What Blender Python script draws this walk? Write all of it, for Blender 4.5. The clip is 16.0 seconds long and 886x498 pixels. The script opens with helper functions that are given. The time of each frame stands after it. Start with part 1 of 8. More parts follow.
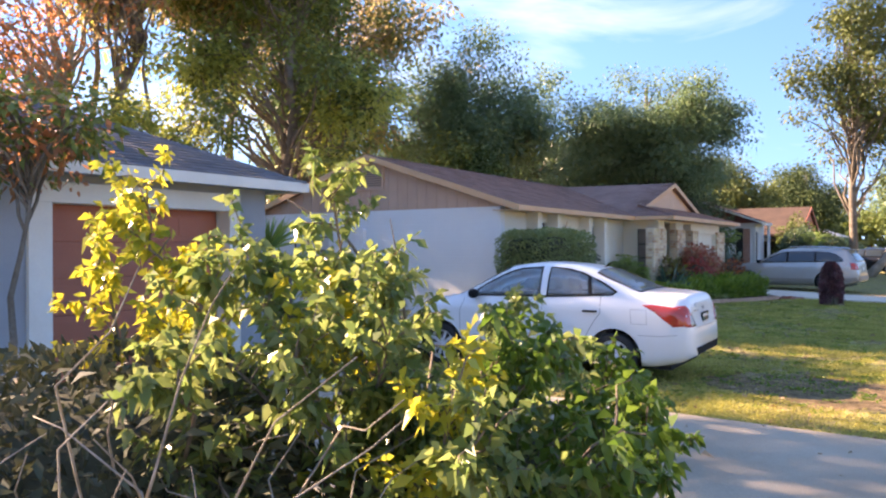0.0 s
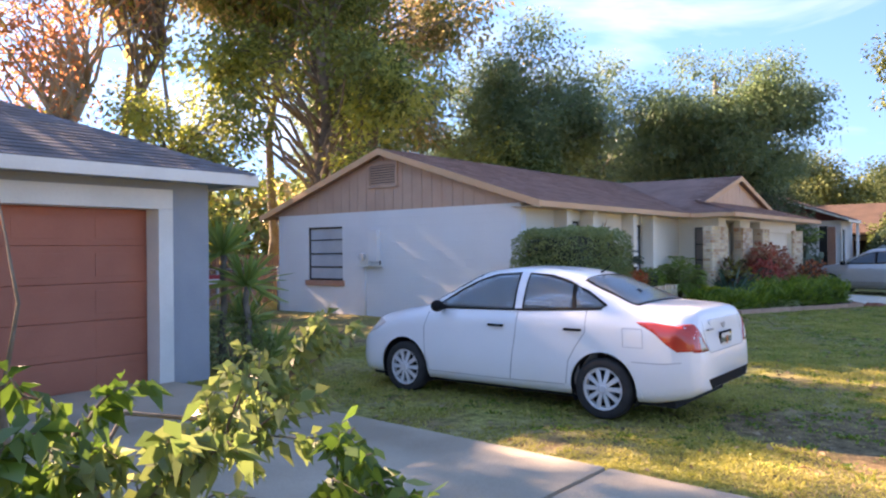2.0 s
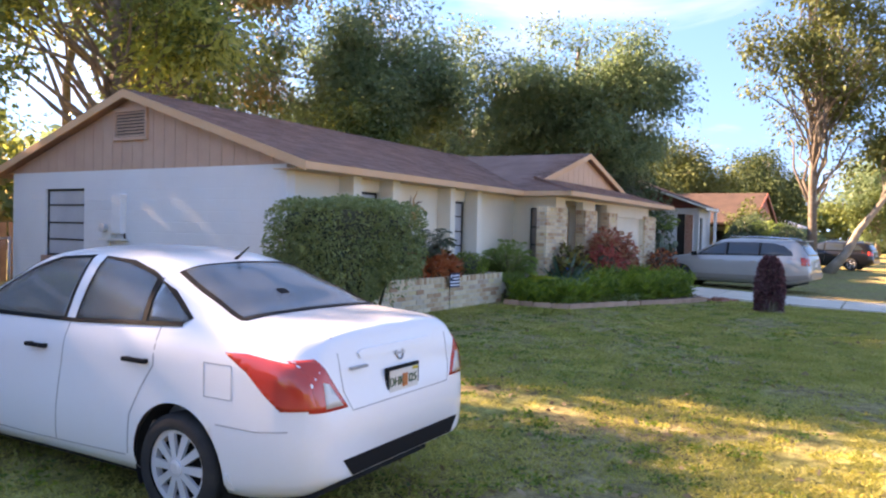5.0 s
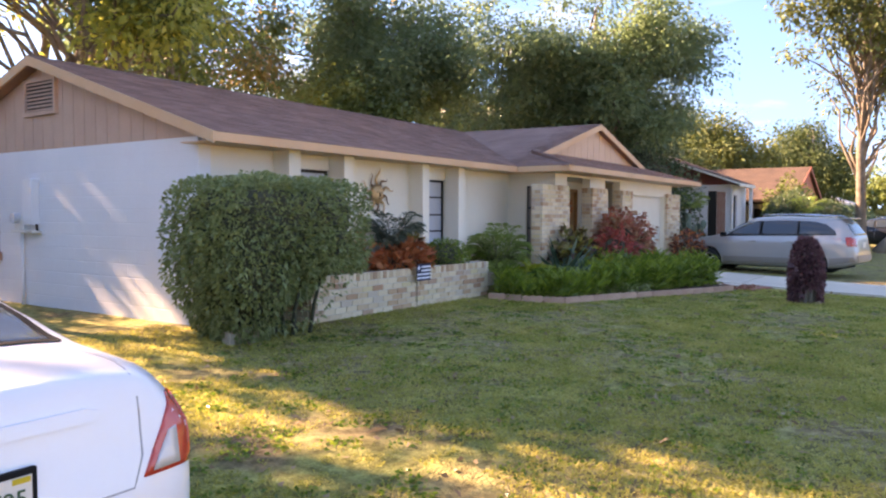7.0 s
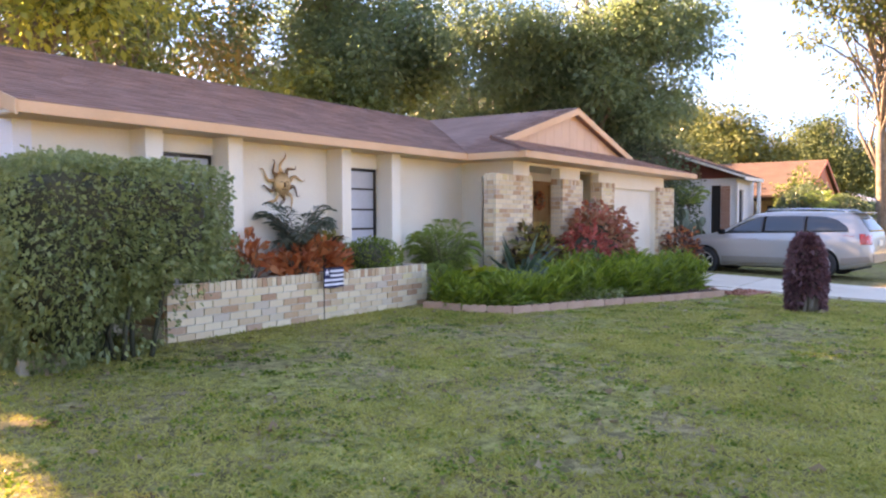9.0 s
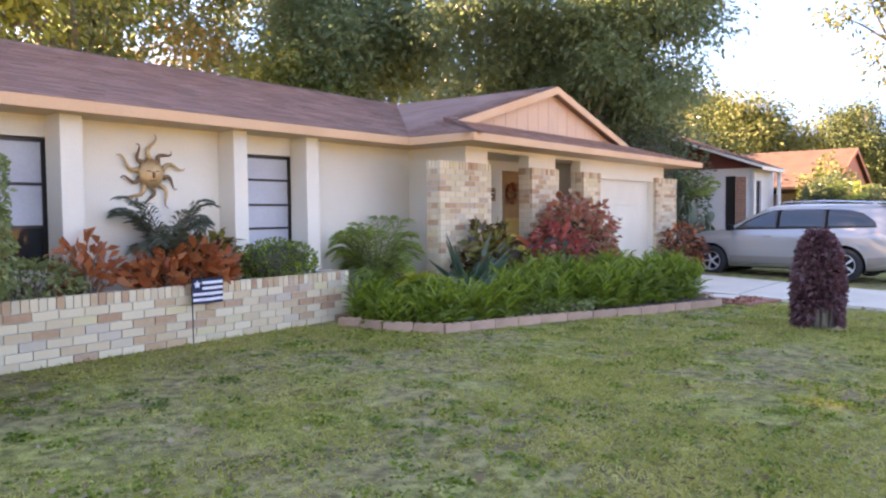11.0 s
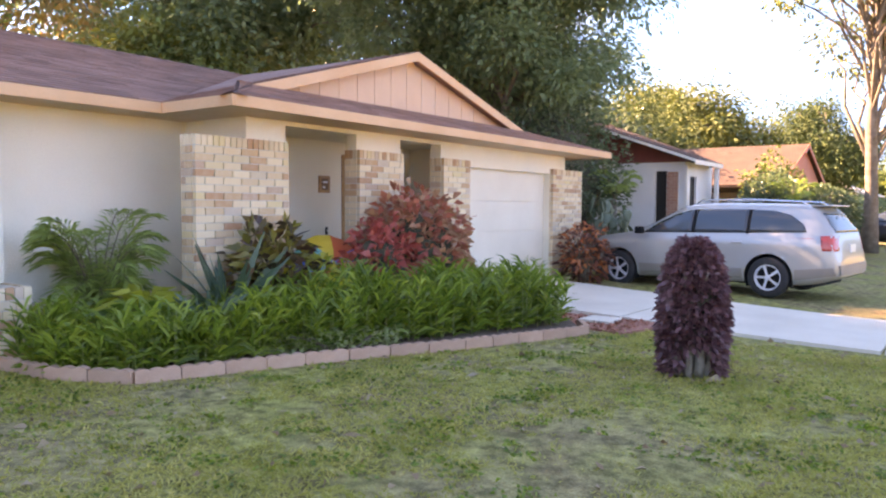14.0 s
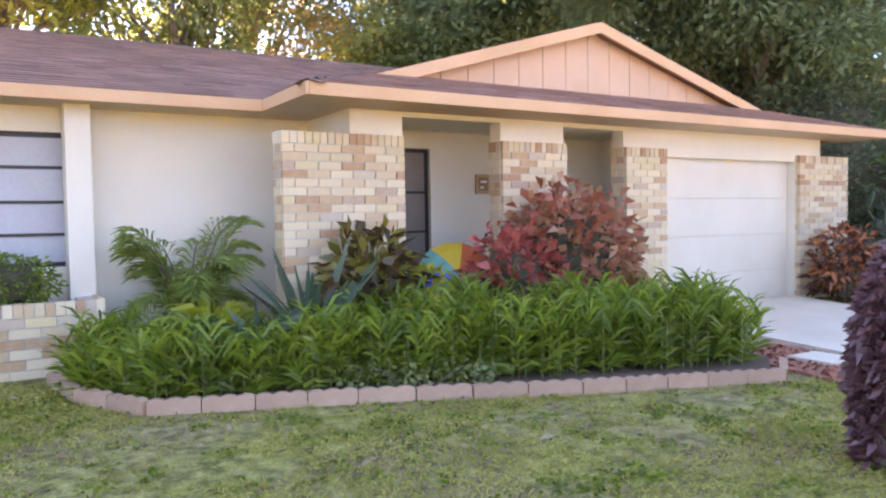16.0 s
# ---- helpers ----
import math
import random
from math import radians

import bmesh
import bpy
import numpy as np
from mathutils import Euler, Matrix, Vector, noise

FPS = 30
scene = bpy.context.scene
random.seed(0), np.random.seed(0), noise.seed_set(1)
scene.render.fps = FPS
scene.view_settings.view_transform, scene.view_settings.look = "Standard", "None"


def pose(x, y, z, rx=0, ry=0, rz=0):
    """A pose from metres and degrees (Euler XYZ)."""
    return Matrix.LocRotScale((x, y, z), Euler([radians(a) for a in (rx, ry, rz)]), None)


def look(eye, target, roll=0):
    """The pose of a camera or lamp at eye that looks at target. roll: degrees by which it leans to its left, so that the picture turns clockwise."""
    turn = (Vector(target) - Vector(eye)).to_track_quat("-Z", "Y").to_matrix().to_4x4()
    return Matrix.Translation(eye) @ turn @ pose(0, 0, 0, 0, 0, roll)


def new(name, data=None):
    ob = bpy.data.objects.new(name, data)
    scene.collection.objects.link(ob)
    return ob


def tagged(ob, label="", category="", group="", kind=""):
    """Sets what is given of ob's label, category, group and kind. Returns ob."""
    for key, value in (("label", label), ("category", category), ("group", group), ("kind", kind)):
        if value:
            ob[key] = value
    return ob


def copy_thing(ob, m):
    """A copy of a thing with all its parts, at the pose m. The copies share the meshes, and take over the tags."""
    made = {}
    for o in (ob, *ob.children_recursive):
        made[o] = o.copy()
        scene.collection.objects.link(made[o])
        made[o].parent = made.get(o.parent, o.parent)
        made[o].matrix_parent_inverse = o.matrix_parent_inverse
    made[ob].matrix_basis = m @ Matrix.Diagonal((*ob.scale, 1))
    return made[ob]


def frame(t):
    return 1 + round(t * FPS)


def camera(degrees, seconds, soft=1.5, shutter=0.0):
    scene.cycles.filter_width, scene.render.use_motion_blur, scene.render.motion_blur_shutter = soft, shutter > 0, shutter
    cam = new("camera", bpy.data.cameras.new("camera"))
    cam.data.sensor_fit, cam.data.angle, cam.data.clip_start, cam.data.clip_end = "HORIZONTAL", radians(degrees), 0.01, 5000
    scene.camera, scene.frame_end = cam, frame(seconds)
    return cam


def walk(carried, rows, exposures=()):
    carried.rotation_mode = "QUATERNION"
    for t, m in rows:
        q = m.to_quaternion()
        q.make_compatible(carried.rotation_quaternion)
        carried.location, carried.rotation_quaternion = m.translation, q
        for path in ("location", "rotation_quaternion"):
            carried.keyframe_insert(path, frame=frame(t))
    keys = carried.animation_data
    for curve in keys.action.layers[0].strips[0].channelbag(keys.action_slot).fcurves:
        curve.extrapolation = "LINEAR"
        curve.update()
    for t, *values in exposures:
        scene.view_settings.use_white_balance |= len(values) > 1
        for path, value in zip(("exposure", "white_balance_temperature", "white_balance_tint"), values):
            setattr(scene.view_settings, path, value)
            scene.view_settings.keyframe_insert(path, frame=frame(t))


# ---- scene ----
cam = camera(61.1, 16.0, soft=2.2)
PATH = [
    (0, (0.503, 0.072, 1.773), (2.18, 1.163, 1.772), -0.2),
    (0.5, (1.09, 0.04, 1.77), (2.722, 1.196, 1.783), -0.3),
    (1, (1.69, -0.001, 1.754), (3.261, 1.236, 1.783), -0.4),
    (1.5, (2.329, 0.02, 1.783), (3.882, 1.281, 1.812), -0.6),
    (2, (2.982, -0.02, 1.756), (4.531, 1.245, 1.764), -0.6),
    (2.5, (3.642, 0.017, 1.746), (5.194, 1.279, 1.717), -0.4),
    (3, (4.335, 0.02, 1.726), (5.89, 1.276, 1.657), -0.0),
    (3.5, (5.048, 0.092, 1.709), (6.667, 1.264, 1.647), 1.1),
    (4, (5.713, 0.11, 1.697), (7.403, 1.178, 1.65), 1.2),
    (4.2, (5.965, 0.108, 1.716), (7.679, 1.138, 1.672), 1.3),
    (6.3, (8.655, 0.114, 1.723), (10.334, 1.197, 1.664), 1.0),
    (6.5, (8.917, 0.115, 1.744), (10.585, 1.216, 1.68), 0.8),
    (7, (9.589, 0.234, 1.717), (11.243, 1.356, 1.629), 0.2),
    (7.5, (10.216, 0.264, 1.691), (11.856, 1.405, 1.606), 0.2),
    (8, (10.89, 0.268, 1.654), (12.522, 1.42, 1.575), 0.1),
    (8.5, (11.572, 0.255, 1.628), (13.201, 1.413, 1.546), -0.1),
    (9, (12.256, 0.245, 1.597), (13.879, 1.411, 1.514), -0.2),
    (9.2, (12.539, 0.261, 1.599), (14.156, 1.435, 1.525), -0.4),
    (11.3, (15.265, 0.434, 1.591), (16.834, 1.671, 1.502), -0.5),
    (11.5, (15.492, 0.435, 1.61), (17.055, 1.681, 1.532), -0.5),
    (12, (16.09, 0.402, 1.609), (17.646, 1.657, 1.543), -0.4),
    (12.5, (16.712, 0.383, 1.59), (18.261, 1.646, 1.519), -0.6),
    (13, (17.387, 0.389, 1.614), (18.941, 1.647, 1.55), -0.6),
    (13.5, (18.041, 0.345, 1.601), (19.606, 1.588, 1.518), -0.3),
    (14, (18.726, 0.366, 1.59), (20.343, 1.538, 1.484), 0.3),
    (14.5, (19.392, 0.327, 1.584), (21.067, 1.417, 1.494), 0.7),
    (15, (20.067, 0.393, 1.598), (21.718, 1.522, 1.583), 0.5),
    (15.5, (20.67, 0.402, 1.58), (22.097, 1.803, 1.555), -0.4),
    (16, (21.273, 0.319, 1.536), (22.316, 2.023, 1.45), -0.9),
]
walk(cam, [(t, look(eye, target, roll)) for t, eye, target, roll in PATH], exposures=[(0.0, 2.9, 8700, 31), (3.5, 3.08, 9100, 34), (6.5, 3.18, 10100, 36), (9.0, 3.78, 11400, 42), (13.0, 3.92, 11500, 43), (15.0, 3.94, 11500, 43), (16.0, 4.18, 11600, 43)])

# world and sun
SUN_FROM = Vector((-0.11, 1.0, 0.62)).normalized()
world = bpy.data.worlds.new("world")
scene.world = world
world.use_nodes = True


def build_sky():
    nt = world.node_tree
    nt.nodes.clear()
    out = nt.nodes.new("ShaderNodeOutputWorld")
    bg = nt.nodes.new("ShaderNodeBackground")
    sky = nt.nodes.new("ShaderNodeTexSky")
    sky.sky_type = "NISHITA"
    sky.sun_disc = False
    sky.sun_elevation = math.asin(SUN_FROM.z)
    sky.sun_rotation = math.atan2(SUN_FROM.x, SUN_FROM.y)
    sky.air_density, sky.dust_density, sky.ozone_density = 1.0, 0.0, 4.0
    tc = nt.nodes.new("ShaderNodeTexCoord")
    # clear air: the haze at the horizon is held back
    lift = nt.nodes.new("ShaderNodeVectorMath")
    lift.operation = "MULTIPLY_ADD"
    lift.inputs[1].default_value, lift.inputs[2].default_value = (1.0, 1.0, 0.82), (0.0, 0.0, 0.22)
    norm = nt.nodes.new("ShaderNodeVectorMath")
    norm.operation = "NORMALIZE"
    nt.links.new(tc.outputs["Generated"], lift.inputs[0])
    nt.links.new(lift.outputs[0], norm.inputs[0])
    nt.links.new(norm.outputs[0], sky.inputs["Vector"])
    mp = nt.nodes.new("ShaderNodeMapping")
    mp.inputs["Scale"].default_value = (1.6, 2.4, 7.0)
    mp.inputs["Rotation"].default_value = (0.0, 0.12, 0.5)
    nz = nt.nodes.new("ShaderNodeTexNoise")
    nz.inputs["Scale"].default_value = 1.5
    nz.inputs["Detail"].default_value = 7.0
    nz.inputs["Roughness"].default_value = 0.55
    nz.inputs["Distortion"].default_value = 0.6
    rp = nt.nodes.new("ShaderNodeValToRGB")
    rp.color_ramp.elements[0].position, rp.color_ramp.elements[1].position = 0.49, 0.88
    mx = nt.nodes.new("ShaderNodeMix")
    mx.data_type = "RGBA"
    mx.inputs["B"].default_value = (2.2, 2.5, 3.0, 1)
    deep = nt.nodes.new("ShaderNodeHueSaturation")
    deep.inputs["Saturation"].default_value, deep.inputs["Value"].default_value = 1.19, 0.44
    k = nt.nodes.new("ShaderNodeMath")
    k.operation = "MULTIPLY"
    k.inputs[1].default_value = 0.45
    nt.links.new(tc.outputs["Generated"], mp.inputs["Vector"])
    nt.links.new(mp.outputs["Vector"], nz.inputs["Vector"])
    nt.links.new(nz.outputs["Fac"], rp.inputs["Fac"])
    nt.links.new(rp.outputs["Color"], k.inputs[0])
    nt.links.new(k.outputs[0], mx.inputs["Factor"])
    nt.links.new(sky.outputs["Color"], deep.inputs["Color"])
    nt.links.new(deep.outputs["Color"], mx.inputs["A"])
    nt.links.new(mx.outputs["Result"], bg.inputs["Color"])
    bg.inputs["Strength"].default_value = 0.15
    nt.links.new(bg.outputs[0], out.inputs["Surface"])


build_sky()
sun_data = bpy.data.lights.new("sun", "SUN")
sun_data.energy, sun_data.angle, sun_data.color = 3.4, radians(0.53), (1.0, 0.90, 0.74)
sun = new("sun", sun_data)
sun.matrix_world = look(SUN_FROM * 60, (0, 0, 0))


# materials
def node_mat(name):
    m = bpy.data.materials.new(name)
    m.use_nodes = True
    return m, m.node_tree, m.node_tree.nodes["Principled BSDF"]


def surface(name, c1, c2, scale=6.0, rough=0.7, bump=0.2, fine=60.0, metal=0.0, random_tint=0.0, island=0.0, stain=0.12, coat=0.0, spec=0.5, bump_dist=0.01):
    """A two-scale mottled surface: a broad mix of two colours, a fine grain and a bump."""
    m, nt, p = node_mat(name)
    tc = nt.nodes.new("ShaderNodeTexCoord")
    n1 = nt.nodes.new("ShaderNodeTexNoise")
    n1.inputs["Scale"].default_value, n1.inputs["Detail"].default_value = scale, 6.0
    n2 = nt.nodes.new("ShaderNodeTexNoise")
    n2.inputs["Scale"].default_value, n2.inputs["Detail"].default_value = fine, 3.0
    src = tc.outputs["Object"]
    nt.links.new(src, n1.inputs["Vector"])
    nt.links.new(src, n2.inputs["Vector"])
    ramp = nt.nodes.new("ShaderNodeValToRGB")
    ramp.color_ramp.elements[0].color, ramp.color_ramp.elements[1].color = (*c1, 1), (*c2, 1)
    ramp.color_ramp.elements[0].position, ramp.color_ramp.elements[1].position = 0.32, 0.68
    nt.links.new(n1.outputs["Fac"], ramp.inputs["Fac"])
    col = ramp.outputs["Color"]
    hsv = nt.nodes.new("ShaderNodeHueSaturation")
    rng = nt.nodes.new("ShaderNodeMapRange")
    rng.inputs["To Min"].default_value, rng.inputs["To Max"].default_value = 1.0 - stain, 1.0 + stain
    nt.links.new(n2.outputs["Fac"], rng.inputs["Value"])
    val = rng.outputs["Result"]
    for amount, node, socket in ((random_tint, "ShaderNodeObjectInfo", "Random"), (island, "ShaderNodeNewGeometry", "Random Per Island")):
        if amount:
            oi = nt.nodes.new(node)
            r2 = nt.nodes.new("ShaderNodeMapRange")
            r2.inputs["To Min"].default_value, r2.inputs["To Max"].default_value = 1.0 - amount, 1.0 + amount
            nt.links.new(oi.outputs[socket], r2.inputs["Value"])
            mu = nt.nodes.new("ShaderNodeMath")
            mu.operation = "MULTIPLY"
            nt.links.new(val, mu.inputs[0])
            nt.links.new(r2.outputs["Result"], mu.inputs[1])
            val = mu.outputs[0]
    nt.links.new(col, hsv.inputs["Color"])
    nt.links.new(val, hsv.inputs["Value"])
    nt.links.new(hsv.outputs["Color"], p.inputs["Base Color"])
    p.inputs["Roughness"].default_value, p.inputs["Metallic"].default_value = rough, metal
    p.inputs["Coat Weight"].default_value = coat
    p.inputs["Coat Roughness"].default_value = 0.05
    p.inputs["Specular IOR Level"].default_value = spec
    if bump:
        b = nt.nodes.new("ShaderNodeBump")
        b.inputs["Strength"].default_value, b.inputs["Distance"].default_value = bump, bump_dist
        nt.links.new(n2.outputs["Fac"], b.inputs["Height"])
        nt.links.new(b.outputs["Normal"], p.inputs["Normal"])
    return m


def foliage(name, colors, rough=0.45, through_light=0.35, broad=0.55, scale=0.9):
    """Leaves: a colour for each leaf from the ramp, with some light passing through."""
    m, nt, p = node_mat(name)
    geo = nt.nodes.new("ShaderNodeNewGeometry")
    ramp = nt.nodes.new("ShaderNodeValToRGB")
    while len(ramp.color_ramp.elements) < len(colors):
        ramp.color_ramp.elements.new(0.5)
    for i, c in enumerate(colors):
        e = ramp.color_ramp.elements[i]
        e.position, e.color = i / max(1, len(colors) - 1), (*c, 1)
    tc = nt.nodes.new("ShaderNodeTexCoord")
    nz = nt.nodes.new("ShaderNodeTexNoise")
    nz.inputs["Scale"].default_value = scale
    nt.links.new(tc.outputs["Object"], nz.inputs["Vector"])
    mixv = nt.nodes.new("ShaderNodeMix")
    mixv.inputs["Factor"].default_value = broad
    nt.links.new(geo.outputs["Random Per Island"], mixv.inputs["A"])
    nt.links.new(nz.outputs["Fac"], mixv.inputs["B"])
    nt.links.new(mixv.outputs["Result"], ramp.inputs["Fac"])
    nt.links.new(ramp.outputs["Color"], p.inputs["Base Color"])
    p.inputs["Roughness"].default_value = rough
    tr = nt.nodes.new("ShaderNodeBsdfTranslucent")
    glow = nt.nodes.new("ShaderNodeHueSaturation")
    glow.inputs["Value"].default_value = 1.6
    nt.links.new(ramp.outputs["Color"], glow.inputs["Color"])
    nt.links.new(glow.outputs["Color"], tr.inputs["Color"])
    mix = nt.nodes.new("ShaderNodeMixShader")
    mix.inputs["Fac"].default_value = through_light
    out = nt.nodes["Material Output"]
    nt.links.new(p.outputs[0], mix.inputs[1])
    nt.links.new(tr.outputs[0], mix.inputs[2])
    nt.links.new(mix.outputs[0], out.inputs["Surface"])
    return m


def plain(name, c, rough=0.5, metal=0.0, coat=0.0, transmission=0.0, emit=None):
    m, nt, p = node_mat(name)
    p.inputs["Base Color"].default_value = (*c, 1)
    p.inputs["Roughness"].default_value, p.inputs["Metallic"].default_value = rough, metal
    p.inputs["Coat Weight"].default_value = coat
    p.inputs["Transmission Weight"].default_value = transmission
    return m


M_WHITE = surface("white_paint", (0.74, 0.75, 0.76), (0.80, 0.80, 0.80), 1.2, 0.75, 0.35, 45, stain=0.05)


def block_paint():
    """White paint over concrete blocks, their joints just showing."""
    m = surface("painted_block", (0.73, 0.74, 0.75), (0.80, 0.80, 0.80), 0.8, 0.75, 0.0, 45, stain=0.05)
    nt = m.node_tree
    p = nt.nodes["Principled BSDF"]
    tc = nt.nodes.new("ShaderNodeTexCoord")
    br = nt.nodes.new("ShaderNodeTexBrick")
    br.inputs["Scale"].default_value = 1.0
    br.inputs["Brick Width"].default_value, br.inputs["Row Height"].default_value = 0.4, 0.2
    br.inputs["Mortar Size"].default_value, br.inputs["Mortar Smooth"].default_value = 0.012, 0.8
    sw = nt.nodes.new("ShaderNodeSeparateXYZ")
    cb = nt.nodes.new("ShaderNodeCombineXYZ")
    nt.links.new(tc.outputs["Object"], sw.inputs[0])
    nt.links.new(sw.outputs[1], cb.inputs[0])
    nt.links.new(sw.outputs[2], cb.inputs[1])
    nt.links.new(cb.outputs[0], br.inputs["Vector"])
    b = nt.nodes.new("ShaderNodeBump")
    b.invert = True
    b.inputs["Strength"].default_value, b.inputs["Distance"].default_value = 0.5, 0.006
    nt.links.new(br.outputs["Fac"], b.inputs["Height"])
    nt.links.new(b.outputs["Normal"], p.inputs["Normal"])
    return m


M_BLOCK = block_paint()
M_CREAM = surface("cream_stucco", (0.77, 0.71, 0.59), (0.83, 0.77, 0.65), 1.0, 0.85, 0.5, 70, stain=0.06)
M_TRIM = surface("peach_trim", (0.68, 0.375, 0.205), (0.74, 0.435, 0.255), 1.4, 0.6, 0.15, 30, stain=0.06)
M_SIDING = surface("tan_siding", (0.56, 0.35, 0.26), (0.62, 0.40, 0.30), 2.0, 0.75, 0.3, 40, stain=0.08)
M_SIDING_B = surface("peach_siding", (0.66, 0.42, 0.29), (0.72, 0.47, 0.33), 2.0, 0.75, 0.3, 40, stain=0.08)
M_ROOF = surface("brown_shingle", (0.24, 0.128, 0.100), (0.33, 0.182, 0.145), 1.6, 0.9, 0.6, 90, island=0.20, stain=0.25)
M_ROOF_GREY = surface("grey_shingle", (0.11, 0.105, 0.11), (0.17, 0.16, 0.165), 1.6, 0.9, 0.6, 90, island=0.20, stain=0.25)
M_ROOF_TAN = surface("tan_shingle", (0.055, 0.030, 0.022), (0.085, 0.048, 0.035), 1.6, 0.9, 0.6, 90, stain=0.2)
M_GREY_WALL = surface("grey_stucco", (0.27, 0.30, 0.33), (0.33, 0.36, 0.39), 1.2, 0.85, 0.5, 60, stain=0.08)
M_OFFWHITE = surface("offwhite_trim", (0.68, 0.66, 0.60), (0.76, 0.74, 0.68), 2.0, 0.6, 0.15, 40, stain=0.06)
M_REDDOOR = surface("coral_door", (0.40, 0.115, 0.065), (0.47, 0.14, 0.08), 1.5, 0.55, 0.1, 50, stain=0.08)
M_GARAGE = surface("white_door", (0.69, 0.62, 0.50), (0.75, 0.68, 0.56), 1.5, 0.5, 0.1, 50, stain=0.05)
M_CONCRETE = surface("concrete", (0.60, 0.525, 0.42), (0.71, 0.635, 0.52), 0.9, 0.9, 0.5, 70, stain=0.16)
M_OLDCONC = surface("stained_concrete", (0.31, 0.25, 0.18), (0.49, 0.41, 0.31), 0.7, 0.9, 0.5, 60, stain=0.18)
M_MORTAR = surface("mortar", (0.50, 0.46, 0.40), (0.60, 0.56, 0.49), 5.0, 0.9, 0.4, 90)
M_WOOD = surface("door_wood", (0.34, 0.16, 0.06), (0.46, 0.24, 0.10), 3.0, 0.45, 0.2, 30)
M_FENCE = surface("fence_wood", (0.10, 0.065, 0.048), (0.15, 0.10, 0.075), 3.0, 0.85, 0.4, 40, random_tint=0.25)
M_SOIL = surface("soil", (0.10, 0.06, 0.04), (0.17, 0.11, 0.075), 3.0, 0.95, 0.8, 40, stain=0.25)
M_GLASS = plain("window_glass", (0.02, 0.022, 0.025), 0.06)
M_DARK = plain("dark_frame", (0.025, 0.02, 0.018), 0.45)
# pale blind and sky reflection in the panes, both put into one colour
M_PALEGLASS = surface("pale_glass", (0.44, 0.47, 0.51), (0.52, 0.55, 0.58), 2.0, 0.5, 0.0, 30)
# porch glass with its grey-brown reflection put into the colour
M_BROWNGLASS = surface("brown_glass", (0.20, 0.16, 0.14), (0.26, 0.21, 0.19), 3.0, 0.35, 0.0, 30)
M_BARK = surface("bark", (0.13, 0.10, 0.075), (0.24, 0.20, 0.16), 4.0, 0.95, 0.9, 25, stain=0.3, bump_dist=0.03)
M_PALEBARK = surface("pale_bark", (0.24, 0.20, 0.155), (0.38, 0.33, 0.27), 3.0, 0.9, 0.9, 20, stain=0.25, bump_dist=0.03)
M_TWIG = surface("twig", (0.14, 0.10, 0.07), (0.24, 0.19, 0.14), 9.0, 0.9, 0.4, 60)


# mesh helpers
def part(name, bm, material, parent=None, label=""):
    """Links a bmesh as one mesh object under a thing or a part."""
    me = bpy.data.meshes.new(name)
    bm.normal_update()
    bm.to_mesh(me)
    bm.free()
    return link(name, me, material, parent, label)


def link(name, me, material, parent=None, label=""):
    ob = new(name, me)
    if material and not me.materials:
        me.materials.append(material)
    if parent:
        ob.parent = parent
    if label:
        ob["label"] = label
    return ob


def thing(name, label, category, m=None, group="", kind=""):
    ob = new(name)
    ob.empty_display_size = 0.2
    if m is not None:
        ob.matrix_basis = m
    return tagged(ob, label, category, group, kind)


def box(bm, x0, x1, y0, y1, z0, z1, m=None):
    vs = [bm.verts.new((x, y, z)) for z in (z0, z1) for x, y in ((x0, y0), (x1, y0), (x1, y1), (x0, y1))]
    for f in ((3, 2, 1, 0), (4, 5, 6, 7), (0, 1, 5, 4), (1, 2, 6, 5), (2, 3, 7, 6), (3, 0, 4, 7)):
        bm.faces.new([vs[i] for i in f])
    if m is not None:
        bmesh.ops.transform(bm, matrix=m, verts=vs)
    return vs


def boxes(*args, bevel=0.0):
    bm = bmesh.new()
    for a in args:
        box(bm, *a)
    if bevel:
        bmesh.ops.bevel(bm, geom=bm.edges[:], offset=bevel, segments=2, affect="EDGES", profile=0.6)
    return bm


def slab(bm, pts, down):
    """A flat polygon with thickness: pts seen from outside counter-clockwise, shifted by the vector down for its back."""
    a = [bm.verts.new(p) for p in pts]
    b = [bm.verts.new(Vector(p) + Vector(down)) for p in pts]
    n = len(pts)
    bm.faces.new(a)
    bm.faces.new(b[::-1])
    for i in range(n):
        bm.faces.new((a[i], b[i], b[(i + 1) % n], a[(i + 1) % n]))


